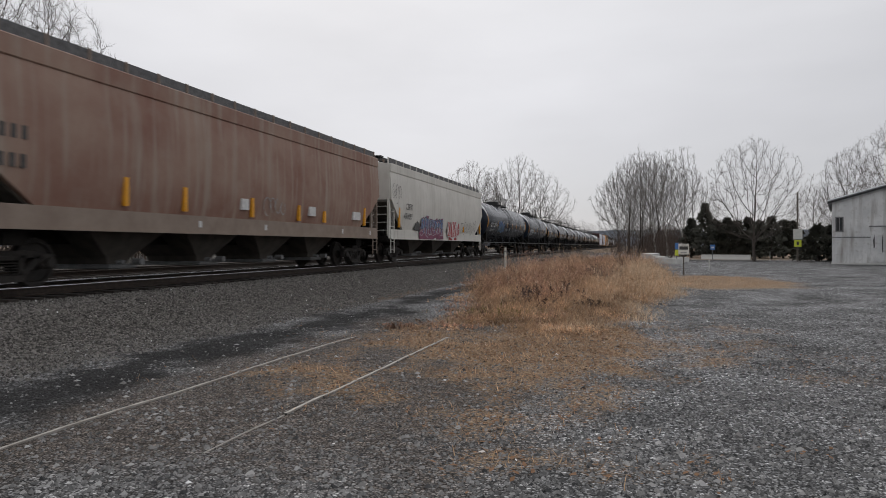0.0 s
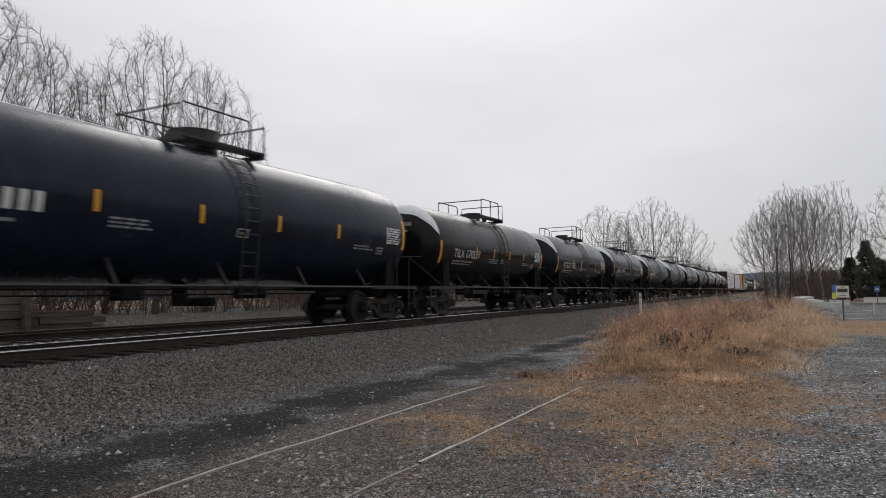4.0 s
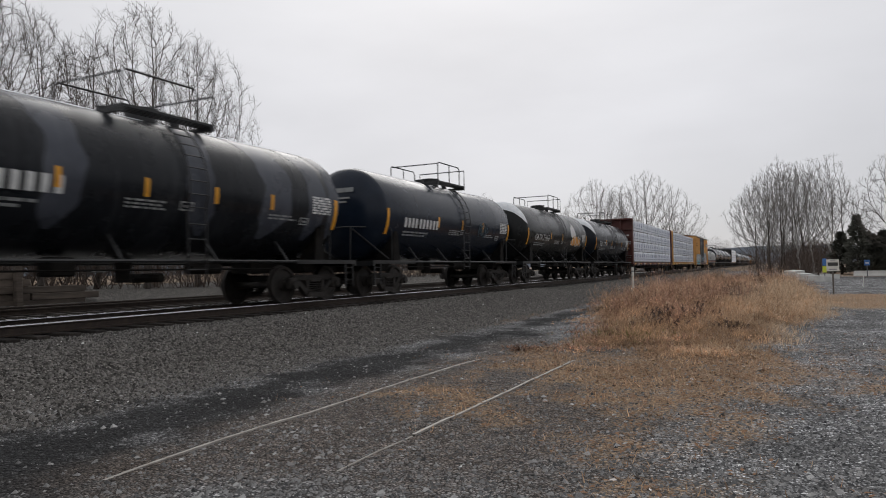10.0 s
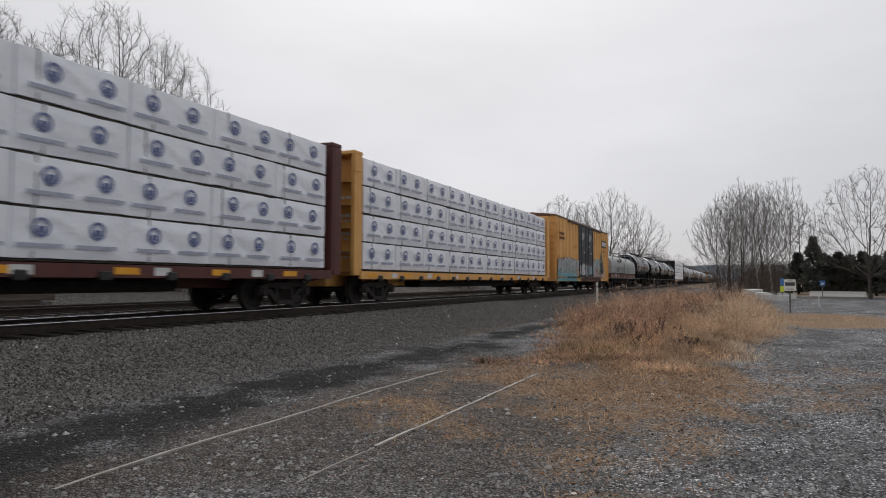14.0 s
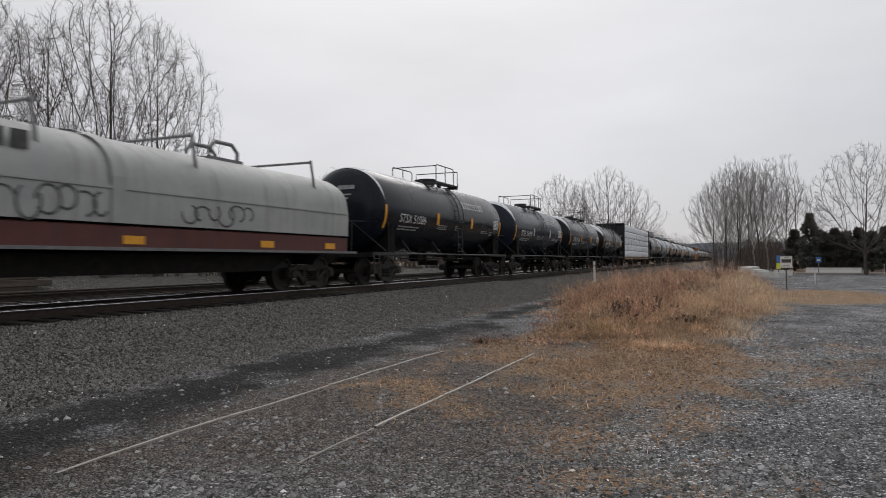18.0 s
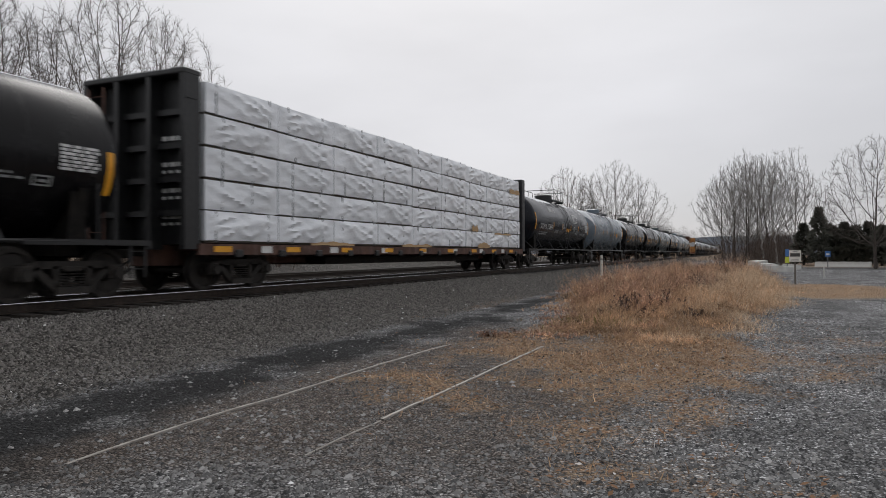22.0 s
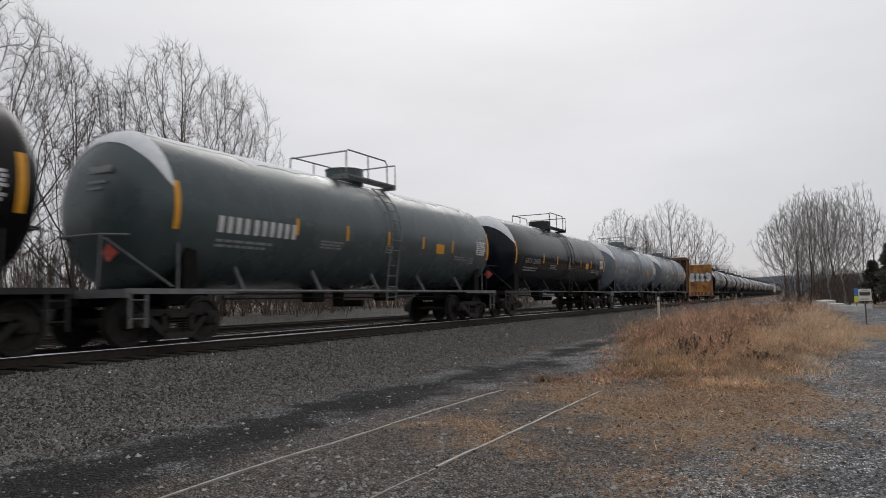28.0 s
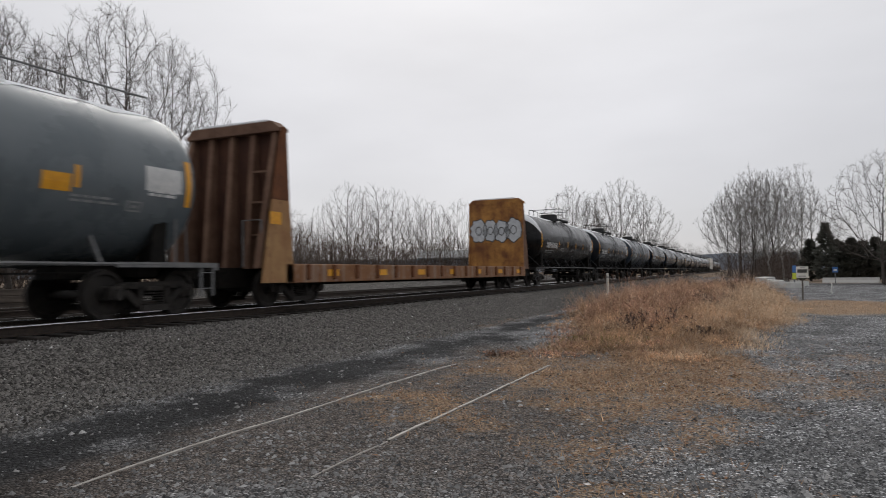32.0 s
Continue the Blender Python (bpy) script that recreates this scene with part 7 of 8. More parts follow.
    def bundle(k, xw):
        s = Shape()
        r2 = random.Random(seed * 31 + k)
        ny, nz2 = 26, 11
        rows_ = []
        for i in range(ny + 1):
            u = i / ny
            ring = []
            for q in range(nz2 + 1):
                v = q / nz2
                edge = min(1, 5 * u, 5 * (1 - u), 5 * v, 5 * (1 - v))
                sg = 1 if k % 2 else -1
                fold = 1 - 2.4 * abs(noise.noise(Vector((u * 1.6 + v * 0.9 + k * 7, (v - sg * u * 1.3) * 2.3, seed))))
                fine_ = 1 - 2.4 * abs(noise.noise(Vector((u * 3.1 - v + k, (v + sg * u * 0.9) * 5.2, k + seed))))
                w = rough_ * (0.052 * max(0, fold) ** 3 + 0.030 * max(0, fine_) ** 3 + 0.035 * noise.noise(Vector((u * 4 + k * 7, v * 3 - u * 2, seed))))
                ring.append((xw + 0.012 * edge + w * edge, ww * 0.004 + u * ww * 0.992, 0.03 + v * (hh - 0.05) + 0.012 * noise.noise(Vector((u * 5, k, v * 2)))))
            ring = [(0.12, ring[0][1], 0.03)] + ring + [(0.12, ring[-1][1], hh - 0.02)]
            rows_.append(ring)
        s.face_grid(rows_)
        m_ = len(rows_[0])
        s.f.append(tuple(range(m_ - 1, -1, -1)))
        s.f.append(tuple(ny * m_ + i for i in range(m_)))
        return s.mesh("wrapped_pack", wrapmat, True)

    meshes = [bundle(k, 1.36) for k in range(5)]
    ring = None
    if logo:
        r_ = Shape()
        for a in range(16):
            p, q = 2 * math.pi * a / 16, 2 * math.pi * (a + 1) / 16
            k = len(r_.v)
            for an, rr in ((p, 0.165), (q, 0.165), (q, 0.115), (p, 0.115)):
                r_.v.append((1.395, rr * math.cos(an), rr * math.sin(an)))
            r_.f.append((k, k + 1, k + 2, k + 3))
        r_.box(1.392, 1.396, -0.07, 0.07, -0.09, 0.02)
        ring = r_.mesh("print", LOGOBLUE)
        lab2 = Shape()
        for i in range(7):
            lab2.box(1.390, 1.394, -0.42 + i * 0.12, -0.32 + i * 0.12, -0.33, -0.26)
        lab2 = lab2.mesh("print", LOGOPALE)
    # thin dark strip under each pack paints the shaded gap between rows
    spacer = cached(("spacer", round(ww, 2)), lambda: Shape().box(0.13, 1.32, 0.02, ww - 0.02, -0.018, 0.028).mesh("spacer", GAPSHADE))
    strap = cached(("strap", round(hh, 2)), lambda: Shape().box(1.36, 1.383, -0.014, 0.014, 0.0, hh).mesh("strap", STRAPM))
    for side in (0, 180):
        for c in range(cols):
            sag = rd.uniform(-0.03, 0.03) if not logo else 0.0
            for r in range(rows):
                y = -e + 0.25 + c * ww
                zz = z0 + r * hh + (sag + rd.uniform(-0.012, 0.012) if r else 0)
                loc = pose(0, y, zz) if not side else pose(0, -y, zz, 0, 0, 180)
                b = part("wrapped_pack", meshes[rd.randrange(5)], car, bundle_label, at=loc @ pose(rd.uniform(-0.02, 0.02), 0, 0))
                if side == 0:
                    part("spacer", spacer, b, "dark strip painting the shade between packs")
                    for u in (rd.uniform(0.12, 0.3), rd.uniform(0.6, 0.9))[:1 if logo else 2]:
                        part("strap", strap, b, "thin steel strap", at=pose(0, ww * u, 0))
                    if logo:
                        for u in ((0.28, 0.76) if (r + c) % 2 else (0.22, 0.70)):
                            part("print", ring, b, "round blue print", at=pose(0.028, ww * u, hh * 0.62))
                            part("print", lab2, b, "pale printed line", at=pose(0.028, ww * u, hh * 0.62))
    return car


WL = "white wrapped bundle of lumber"
centrebeam_car(218.7, 243.1, MAROON, "maroon centre-beam flat car stacked with white wrapped lumber", 4, 10, WRAP, True, 3, WL, 0.5)
centrebeam_car(243.1, 267.0, ORANGEY, "yellow centre-beam flat car stacked with white wrapped lumber", 4, 10, WRAP, True, 4, WL, 0.5)



# ---- boxcar ----
def boxcar(s0, s1):
    car, L = vehicle("boxcar", "yellow boxcar with black double doors and graffiti along the bottom", "boxcar", s0, s1)
    e = L / 2 - 0.95
    ty = L / 2 - 2.7
    truck(car, -ty)
    truck(car, ty)
    couplers(car, L)
    part("body", Shape().box(-1.47, 1.47, -e, e, 0.95, 4.86, 0.02).mesh("body", ORANGEY), car)
    part("roof", Shape().slab([(-1.52, 4.84), (1.52, 4.84), (1.52, 4.93), (0, 5.08), (-1.52, 4.93)], "y", -e - 0.05, e + 0.05).mesh("roof", RIBBR), car)
    part("side_sill", Shape().box(-1.5, 1.5, -e, e, 0.72, 0.96).mesh("side_sill", ORANGEY), car)
    part("underframe", Shape().box(-0.4, 0.4, -L / 2 + 0.6, L / 2 - 0.6, 0.55, 0.8).box(-1.2, 1.2, -3, -2, 0.45, 0.75).tube([(0.9, -5.2, 0.55), (0.9, -4.0, 0.55)], 0.22, 12).mesh("underframe", UNDER), car)
    rib = cached("rib", lambda: Shape().slab([(-0.09, 1.47), (-0.05, 1.53), (0.05, 1.53), (0.09, 1.47)], "z", 0.97, 4.83).mesh("rib", ORANGEY))
    for side in (0, 180):
        for i in range(20):
            y = -e + 0.12 + (2 * e - 0.24) * i / 19
            if abs(y - 0.03) < 2.72:
                continue
            part("rib", rib, car, at=pose(0, 0, 0, 0, 0, side) @ Matrix(((0, 1, 0, 0), (1, 0, 0, y), (0, 0, 1, 0), (0, 0, 0, 1))))
        for k, y0 in enumerate((-2.6, 0.03)):
            d = Shape().box(1.48, 1.545, y0, y0 + 2.62, 1.02, 4.72, 0.015)
            for z in (1.6, 2.25, 2.9, 3.55):
                d.box(1.545, 1.575, y0 + 0.08, y0 + 2.54, z, z + 0.09)
            dr = part("door", d.mesh("door", DOORBK), car, "black plug door with locking bars", at=pose(0, 0, 0, 0, 0, side))
            for yy in (0.45, 2.0):
                part("lock_bar", Shape().tube([(1.6, y0 + yy, 1.1), (1.6, y0 + yy, 4.65)], 0.025, 6).mesh("lock_bar", DOORBK), dr)
            sh = Shape()
            word_bars(sh, 0, 0, y0 + 0.9, 4.25, (0.75, 0.85, 0.85, 0.6), 3 + k, 0.13, 0.08, 1.549)
            sh.box(1.549, 1.553, y0 + 0.9, y0 + 1.05, 3.3, 3.42)
            sh.box(1.549, 1.553, y0 + 1.5, y0 + 1.9, 2.8, 2.95)
            part("lettering", sh.mesh("lettering", WHITE), dr, kind="stuff")
        part("door_rail", Shape().box(1.5, 1.62, -6.2, 6.2, 4.74, 4.8).box(1.5, 1.6, -6.2, 6.2, 0.98, 1.04).mesh("door_rail", STEELD), car, at=pose(0, 0, 0, 0, 0, side))
    for q in (-1, 1):
        part("ladder", ladder_mesh(3.9, 0.45, 10, ORANGEY), car, at=pose(1.53, q * (e - 0.3), 0.6))
        en = Shape()
        for i in range(9):
            z = 1.2 + i * 0.4
            en.box(-1.4, 1.4, q * e - (0.06 if q < 0 else 0), q * e + (0.06 if q > 0 else 0), z, z + 0.14)
        part("end_rib", en.mesh("end_rib", ORANGEY), car)
    # owner's emblem as a plain dark panel with pale blocks
    em = part("emblem", Shape().box(1.533, 1.537, 6.35, 8.4, 3.55, 4.15).mesh("emblem", DARKMARK), car, "dark emblem panel with pale blocks")
    part("emblem_block", Shape().box(1.538, 1.541, 6.5, 6.95, 3.68, 4.02).box(1.538, 1.541, 7.1, 7.55, 3.68, 4.02).box(1.538, 1.541, 7.7, 8.2, 3.68, 4.02).mesh("emblem_block", WHITE), em)
    sh = Shape()
    for words, y, z in (("Railcar Pooling", 6.42, 3.14), ("Experts", 6.95, 2.82)):
        part("lettering", text_mesh(words, 0.3, RUSTDK, x=1.535, y0=y, z0=z, slant=0.1), car, "dark red painted words")
    word_bars(sh, 0, 0, -8.6, 3.9, (1.3, 1.4), 5, 0.3, 0.16, 1.533)
    part("lettering", sh.mesh("lettering", RUSTDK), car, kind="stuff")
    # graffiti band
    blob(car, SPSILV, 51, -9.2, 1.0, 4.3, 1.35, at_x=1.536)
    blob(car, SPTEAL, 52, -9.2, 0.98, 5.8, 0.75, at_x=1.541)
    blob(car, SPSILV, 53, 2.7, 1.0, 3.1, 1.75, at_x=1.536)
    blob(car, SPPEACH, 54, 2.6, 0.98, 3.3, 0.85, at_x=1.541)
    letters(car, SPSILV, DARKMARK, 55, -9.1, 1.25, 6.2, 1.15, 8, 1.545, accent=SPTEAL)
    letters(car, WHITE, SPTEAL, 57, 2.7, 1.35, 3.0, 1.2, 6, 1.545, accent=GREYMARK)
    letters(car, SPPEACH, SPRED, 59, 2.7, 1.0, 3.2, 0.8, 8, 1.556, accent=WHITE)
    letters(car, SPSILV, DARKMARK, 60, -2.5, 1.05, 2.4, 1.0, 4, 1.58, accent=WHITE)
    letters(car, SPTEAL, SPRED, 61, 0.1, 1.05, 2.5, 1.0, 4, 1.58, accent=SPSILV)
    blob(car, SPTEAL, 65, -9.3, 0.72, 6.4, 0.32, at_x=1.502)
    blob(car, MAROON, 66, -2.0, 0.72, 8.2, 0.34, at_x=1.502)
    graffiti(car, DARKMARK, 81, -9.1, 1.05, 6.2, 1.3, at_x=1.558, strokes=24, thick=0.035)
    graffiti(car, WHITE, 82, -9.1, 1.0, 6.3, 1.2, at_x=1.560, strokes=26, thick=0.045)
    graffiti(car, DARKMARK, 83, 2.6, 1.05, 3.3, 1.5, at_x=1.566, strokes=16, thick=0.035)
    graffiti(car, SPSILV, 84, 2.6, 1.6, 3.2, 0.9, at_x=1.567, strokes=14, thick=0.04)
    graffiti(car, WHITE, 85, 2.6, 1.0, 3.3, 0.9, at_x=1.568, strokes=16, thick=0.05)
    graffiti(car, DARKMARK, 86, 5.3, 1.1, 1.6, 1.5, at_x=1.578, strokes=9, thick=0.04)
    blob(car, GREYMARK, 87, 6.6, 1.0, 0.7, 1.1, at_x=1.55)
    blob(car, SPPEACH, 88, 5.9, 1.0, 1.9, 0.5, at_x=1.556)
    graffiti(car, RUSTDK, 63, -4.6, 2.95, 1.3, 0.35, at_x=1.53, strokes=5, thick=0.03)
    graffiti(car, RUSTDK, 64, 3.1, 3.2, 0.6, 0.9, at_x=1.53, strokes=3, thick=0.03)
    # a painted fir tree
    tr = Shape()
    for i in range(6):
        z, w = 1.35 + i * 0.27, 1.05 * (1 - i / 7.5)
        k = len(tr.v)
        xx = 1.57 + 0.001 * i
        tr.v += [(xx, 6.05 - w, z - 0.06), (xx, 6.05 - w * 0.35, z + 0.08), (xx, 6.05 - w * 0.1, z - 0.02), (xx, 6.05 + w * 0.4, z + 0.09), (xx, 6.05 + w, z - 0.1), (xx, 6.05 + 0.06, z + 0.55)]
        tr.f.append(tuple(range(k, k + 6)))
    part("graffiti", tr.mesh("graffiti", SPGREEN), car, "spray-painted green fir tree")
    part("graffiti", Shape().box(1.548, 1.551, 5.9, 6.2, 1.0, 1.5).mesh("graffiti", SPPEACH), car, "spray-painted tree trunk")
    for y in (-7.0, 1.95, 4.75):
        part("reflective_strip", Shape().box(1.538, 1.544, y, y + 0.12, 1.1, 1.7).mesh("reflective_strip", YELLOW), car)


boxcar(267.0, 288.1)


# ---- covered coil car ----
def coil_car(s0, s1):
    car, L = vehicle("coil_car", "grey round-hooded coil car on a dark red frame", "coil car", s0, s1)
    e = L / 2 - 1.1
    ty = L / 2 - 2.5
    truck(car, -ty)
    truck(car, ty)
    couplers(car, L)
    part("frame", Shape().box(-1.42, 1.42, -e, e, 1.02, 1.46, 0.02).mesh("frame", MAROON), car)
    part("walkway", Shape().box(-1.56, 1.56, -e - 0.3, e + 0.3, 1.0, 1.06).mesh("walkway", STEELG), car, "pale side walkway")
    part("underframe", Shape().slab([(-L / 2 + 3.6, 0.95), (-L / 2 + 4.4, 0.55), (L / 2 - 4.4, 0.55), (L / 2 - 3.6, 0.95)], "x", -1.2, 1.2).box(-0.3, 0.3, -L / 2 + 0.6, L / 2 - 0.6, 0.7, 1.0).mesh("underframe", UNDER), car)

    def hood(n_):
        s = Shape()
        hl = e - 0.06
        arc = [(1.46, 1.5), (1.47, 2.0), (1.44, 2.35)] + [(1.44 * math.cos(radians(a)), 2.35 + 0.92 * math.sin(radians(a))) for a in range(12, 180, 12)] + [(-1.44, 2.35), (-1.47, 2.0), (-1.46, 1.5)]
        rows = [[(x, y, z) for x, z in arc] for y in (0.03, hl * 0.25, hl * 0.5, hl * 0.75, hl)]
        s.face_grid(rows)
        m_ = len(arc)
        s.f += [tuple(range(m_)), tuple(range(len(rows) * m_ - 1, (len(rows) - 1) * m_ - 1, -1))]
        s.slab([(1.465, 2.12), (1.49, 2.12), (1.49, 2.16), (1.465, 2.16)], "y", 0.05, hl - 0.02)
        return s.mesh("hood", COILGREY, True)
    me = cached("hood", lambda: hood(0))
    for y0 in (-e + 0.03, 0.03):
        h = part("hood", me, car, "grey rounded steel cover", at=pose(0, y0, 0))
        lp = Shape()
        yc = e / 2
        for x in (-0.35, 0.35):
            lp.tube([(x, yc - 0.5, 3.24), (x, yc - 0.5, 3.5), (x, yc - 0.3, 3.68), (x, yc + 0.3, 3.68), (x, yc + 0.5, 3.5), (x, yc + 0.5, 3.24)], 0.05, 6)
        lp.box(-0.45, 0.45, yc - 0.6, yc + 0.6, 3.22, 3.3)
        part("lifting_bracket", lp.mesh("lifting_bracket", STEELG), h)
        for y in (yc - 1.9, yc + 2.6):
            st = Shape().tube([(1.25, y, 2.75), (1.12, y, 3.55)], 0.04, 6).tube([(1.14, y, 3.5), (-1.14, y, 3.5)], 0.035, 6).tube([(-1.25, y, 2.75), (-1.12, y, 3.55)], 0.04, 6)
            part("guide_arm", st.mesh("guide_arm", STEELG), h)
    part("joint_band", Shape().face_grid([[(1.5 * math.cos(radians(a)), y, 2.35 + 0.97 * math.sin(radians(a))) for a in range(0, 181, 12)] for y in (-0.16, 0.16)]).face_grid([[(x, y, z) for z in (1.5, 2.35)] for x, y in ((1.5, -0.16), (1.5, 0.16))]).mesh("joint_band", COILGREY, True), car)
    sh = Shape()
    for i in range(7):
        sh.box(1.468, 1.473, -5.2 + 0.03 * i, -3.6, 2.05 + i * 0.06 - 0.4, 2.08 + i * 0.06 - 0.4)
    for k in range(7):
        a = 8 + k * 3.2
        x, z = 1.45 * math.cos(radians(a)), 2.36 + 0.93 * math.sin(radians(a))
        sh.box(x, x + 0.006, -4.3 + 0.04 * k, -2.5, z, z + 0.035)
    sh.box(1.40, 1.425, -2.4, -2.1, 2.6, 2.9)
    sh.box(1.40, 1.425, -2.0, -1.7, 2.6, 2.9)
    part("emblem", sh.mesh("emblem", DARKMARK), car, "dark striped emblem", kind="stuff")
    part("lettering", text_mesh("CR 628025", 0.36, WHITE, x=1.426, y0=-6.2, z0=1.14), car, "white stencilled car number")
    graffiti(car, DARKMARK, 71, -4.6, 1.55, 2.6, 0.5, at_x=1.47, strokes=7, thick=0.035)
    graffiti(car, DARKMARK, 72, -1.9, 1.55, 1.7, 0.6, at_x=1.47, strokes=5, thick=0.045)
    graffiti(car, DARKMARK, 73, 1.6, 1.55, 2.2, 0.5, at_x=1.47, strokes=6, thick=0.04)
    for y in (-7.4, -3.6, 0.4, 4.4, 7.2):
        part("reflective_strip", Shape().box(1.424, 1.43, y - 0.25, y + 0.25, 1.12, 1.28).mesh("reflective_strip", YELLOW), car)
    part("ladder", ladder_mesh(0.9, 0.42, 3, STEELD), car, at=pose(1.5, -e + 0.3, 0.2))


coil_car(288.1, 306.6)

TLAB = "black tank car with a white name band high on its side"
for k, (a, b, num) in enumerate(((306.6, 321.2, "STSX 51086"), (321.2, 334.4, "STSX 51098"), (334.4, 348.1, "STSX 61293"))):
    c, d = tank_car(a, b, BLUEBLACK if k % 2 else BLACK, TLAB, snow=0.55 if k else 0.2, snow_top=0.6, seed=20 + k, stripes=2, mark=num)
    s = Shape()
    y = 1.15
    for w in (0.25, 0.22, 0.25, 0.2, 0.14, 0.22, 0.25, 0.25, 0.2):
        patch(s, 1.42, 2.5, y, y + w, 19, 20.5)
        patch(s, 1.42, 2.5, y + w * 0.3, y + w * 0.7, 20.5, 30)
        patch(s, 1.42, 2.5, y, y + w, 30, 31.5)
        y += w + 0.07
    part("lettering", s.mesh("lettering", WHITE), c, "pale name blocks in a row", kind="stuff")
    for y in (-1.75, 1.95):
        s = Shape()
        patch(s, 1.42, 2.5, y, y + 0.24, -14, 4, 0.009)
        part("reflective_strip", s.mesh("reflective_strip", YELLOW if k != 1 else SPSILV), c)
tank_car(348.1, 361.3, BROWNBLACK, "black tank car with a snowy head and worn stencils", mark="GBRX 707888", snow=1.1, seed=24, stripes=6)
RC = centrebeam_car(361.3, 386.0, BROWNRUST, "rust-brown centre-beam flat car with torn pale lumber wraps", 5, 9, WRAPGREY, False, 7, "pale wrapped bundle of lumber with creased sheeting", 1.3)
for k, (y, z, w, h) in enumerate(((4.3, 1.72, 0.75, 0.32), (5.0, 1.02, 1.5, 0.30), (9.5, 3.74, 1.6, 0.28), (-7.5, 1.02, 2.2, 0.12), (-2.2, 1.02, 2.4, 0.12), (7.2, 1.66, 2.4, 0.10))):
    blob(RC, LUMBER, 160 + k, y, z, w, h, at_x=1.43, label="bare lumber showing through torn wrap", name="torn_gap")
X_, _ = tank_car(386.0, 402.8, BLACK, "long glossy black tank car with white data blocks and scrawls", dome="dome", mark="XOMX 130040", snow=0.0, snow_top=1.0, seed=25, stripes=6, **LONG)
s = Shape()
word_bars(s, 1.56, 2.60, -3.6, 34, (1.2, 1.3, 1.1, 1.5), 6, 2.4, 1.5)
word_bars(s, 1.56, 2.60, 2.2, 30, (1.4, 1.5, 1.7, 1.2, 1.5, 1.0, 1.3, 1.1), 7, 3.0, 1.6)
part("lettering", s.mesh("lettering", WHITE), X_, "white stencilled data block")
graffiti(X_, GREYMARK, 74, -0.9, -0.45, 1.0, 0.7, R=1.56, zc=2.60, strokes=4, thick=0.06)
graffiti(X_, GREYMARK, 75, 2.0, -0.55, 1.5, 0.5, R=1.56, zc=2.60, strokes=5, thick=0.05)
graffiti(X_, GREYMARK, 76, 4.4, -0.2, 1.6, 0.4, R=1.56, zc=2.60, strokes=6, thick=0.04)
s = Shape()
patch(s, 1.56, 2.60, 0.3, 1.15, -16, -8)
part("label_panel", s.mesh("label_panel", YELLOW), X_, "orange label")


def long_tank(a, b, paint, label, seed, **kw):
    c, d = tank_car(a, b, paint, label, dome=kw.pop("dome", "dome"), seed=seed, stripes=kw.pop("stripes", 7), R=1.56, zc=2.62, **kw)
    s = Shape()
    patch(s, 1.56, 2.62, 3.1, 3.62, -15, -4)
    part("label_panel", s.mesh("label_panel", YELLOW), c, "yellow label panel")
    for y in (-d["half"] + 0.25,):
        s = Shape()
        s.v += [(0.6, -d["half"] - 0.02, 1.55), (0.78, -d["half"] + 0.06, 1.73), (0.6, -d["half"] - 0.02, 1.91), (0.42, -d["half"] - 0.02, 1.73)]
        s.f.append((0, 1, 2, 3))
        part("placard", s.mesh("placard", RED), c, "red hazard placard")
    return c, d


TG, _ = long_tank(402.8, 419.0, BLUEGREY, "blue-grey tank car with a clean stencilled number and snowy head", 31, mark="TILX 401997", marksize=0.3, snow=1.1, snow_top=0.9, trim=STEELG, dome="paint")
long_tank(419.0, 435.2, BROWNBLACK, "dark brown-black tank car with orange stencils and a snowy head", 32, mark="WTLX 30103", markmat=ORANGELET, marksize=0.3, snow=1.25, snow_top=1.0)
long_tank(435.2, 450.5, BROWNBLACK, "black tank car with orange stencils and pale streaks", 33, markmat=ORANGELET, marksize=0.25, snow=0.9, snow_top=0.8)
long_tank(450.5, 467.4, GREENGREY, "green-grey tank car with white stencils and a placard", 34, snow=0.9, snow_top=1.0, trim=STEELG, dome="paint")
long_tank(467.4, 483.95, BLACK, "black tank car with pale chalky patches and a snowy head", 35, mark="GATX 228070", markmat=GREYMARK, marksize=0.26, snow=1.25, snow_top=1.0)
long_tank(483.95, 499.5, BLUEGREY, "pale blue-grey tank car with a snowy head", 36, mark="DCPX 380180", marksize=0.3, snow=1.3, snow_top=1.0, trim=STEELG, dome="paint", long_rail=True, plate=True)
long_tank(499.5, 514.8, PALEGREY, "grey tank car with a snowy head and a long top rail", 37, mark="DCPX 80210", marksize=0.3, snow=1.25, snow_top=0.9, trim=STEELG, dome="paint", long_rail=True, plate=True)


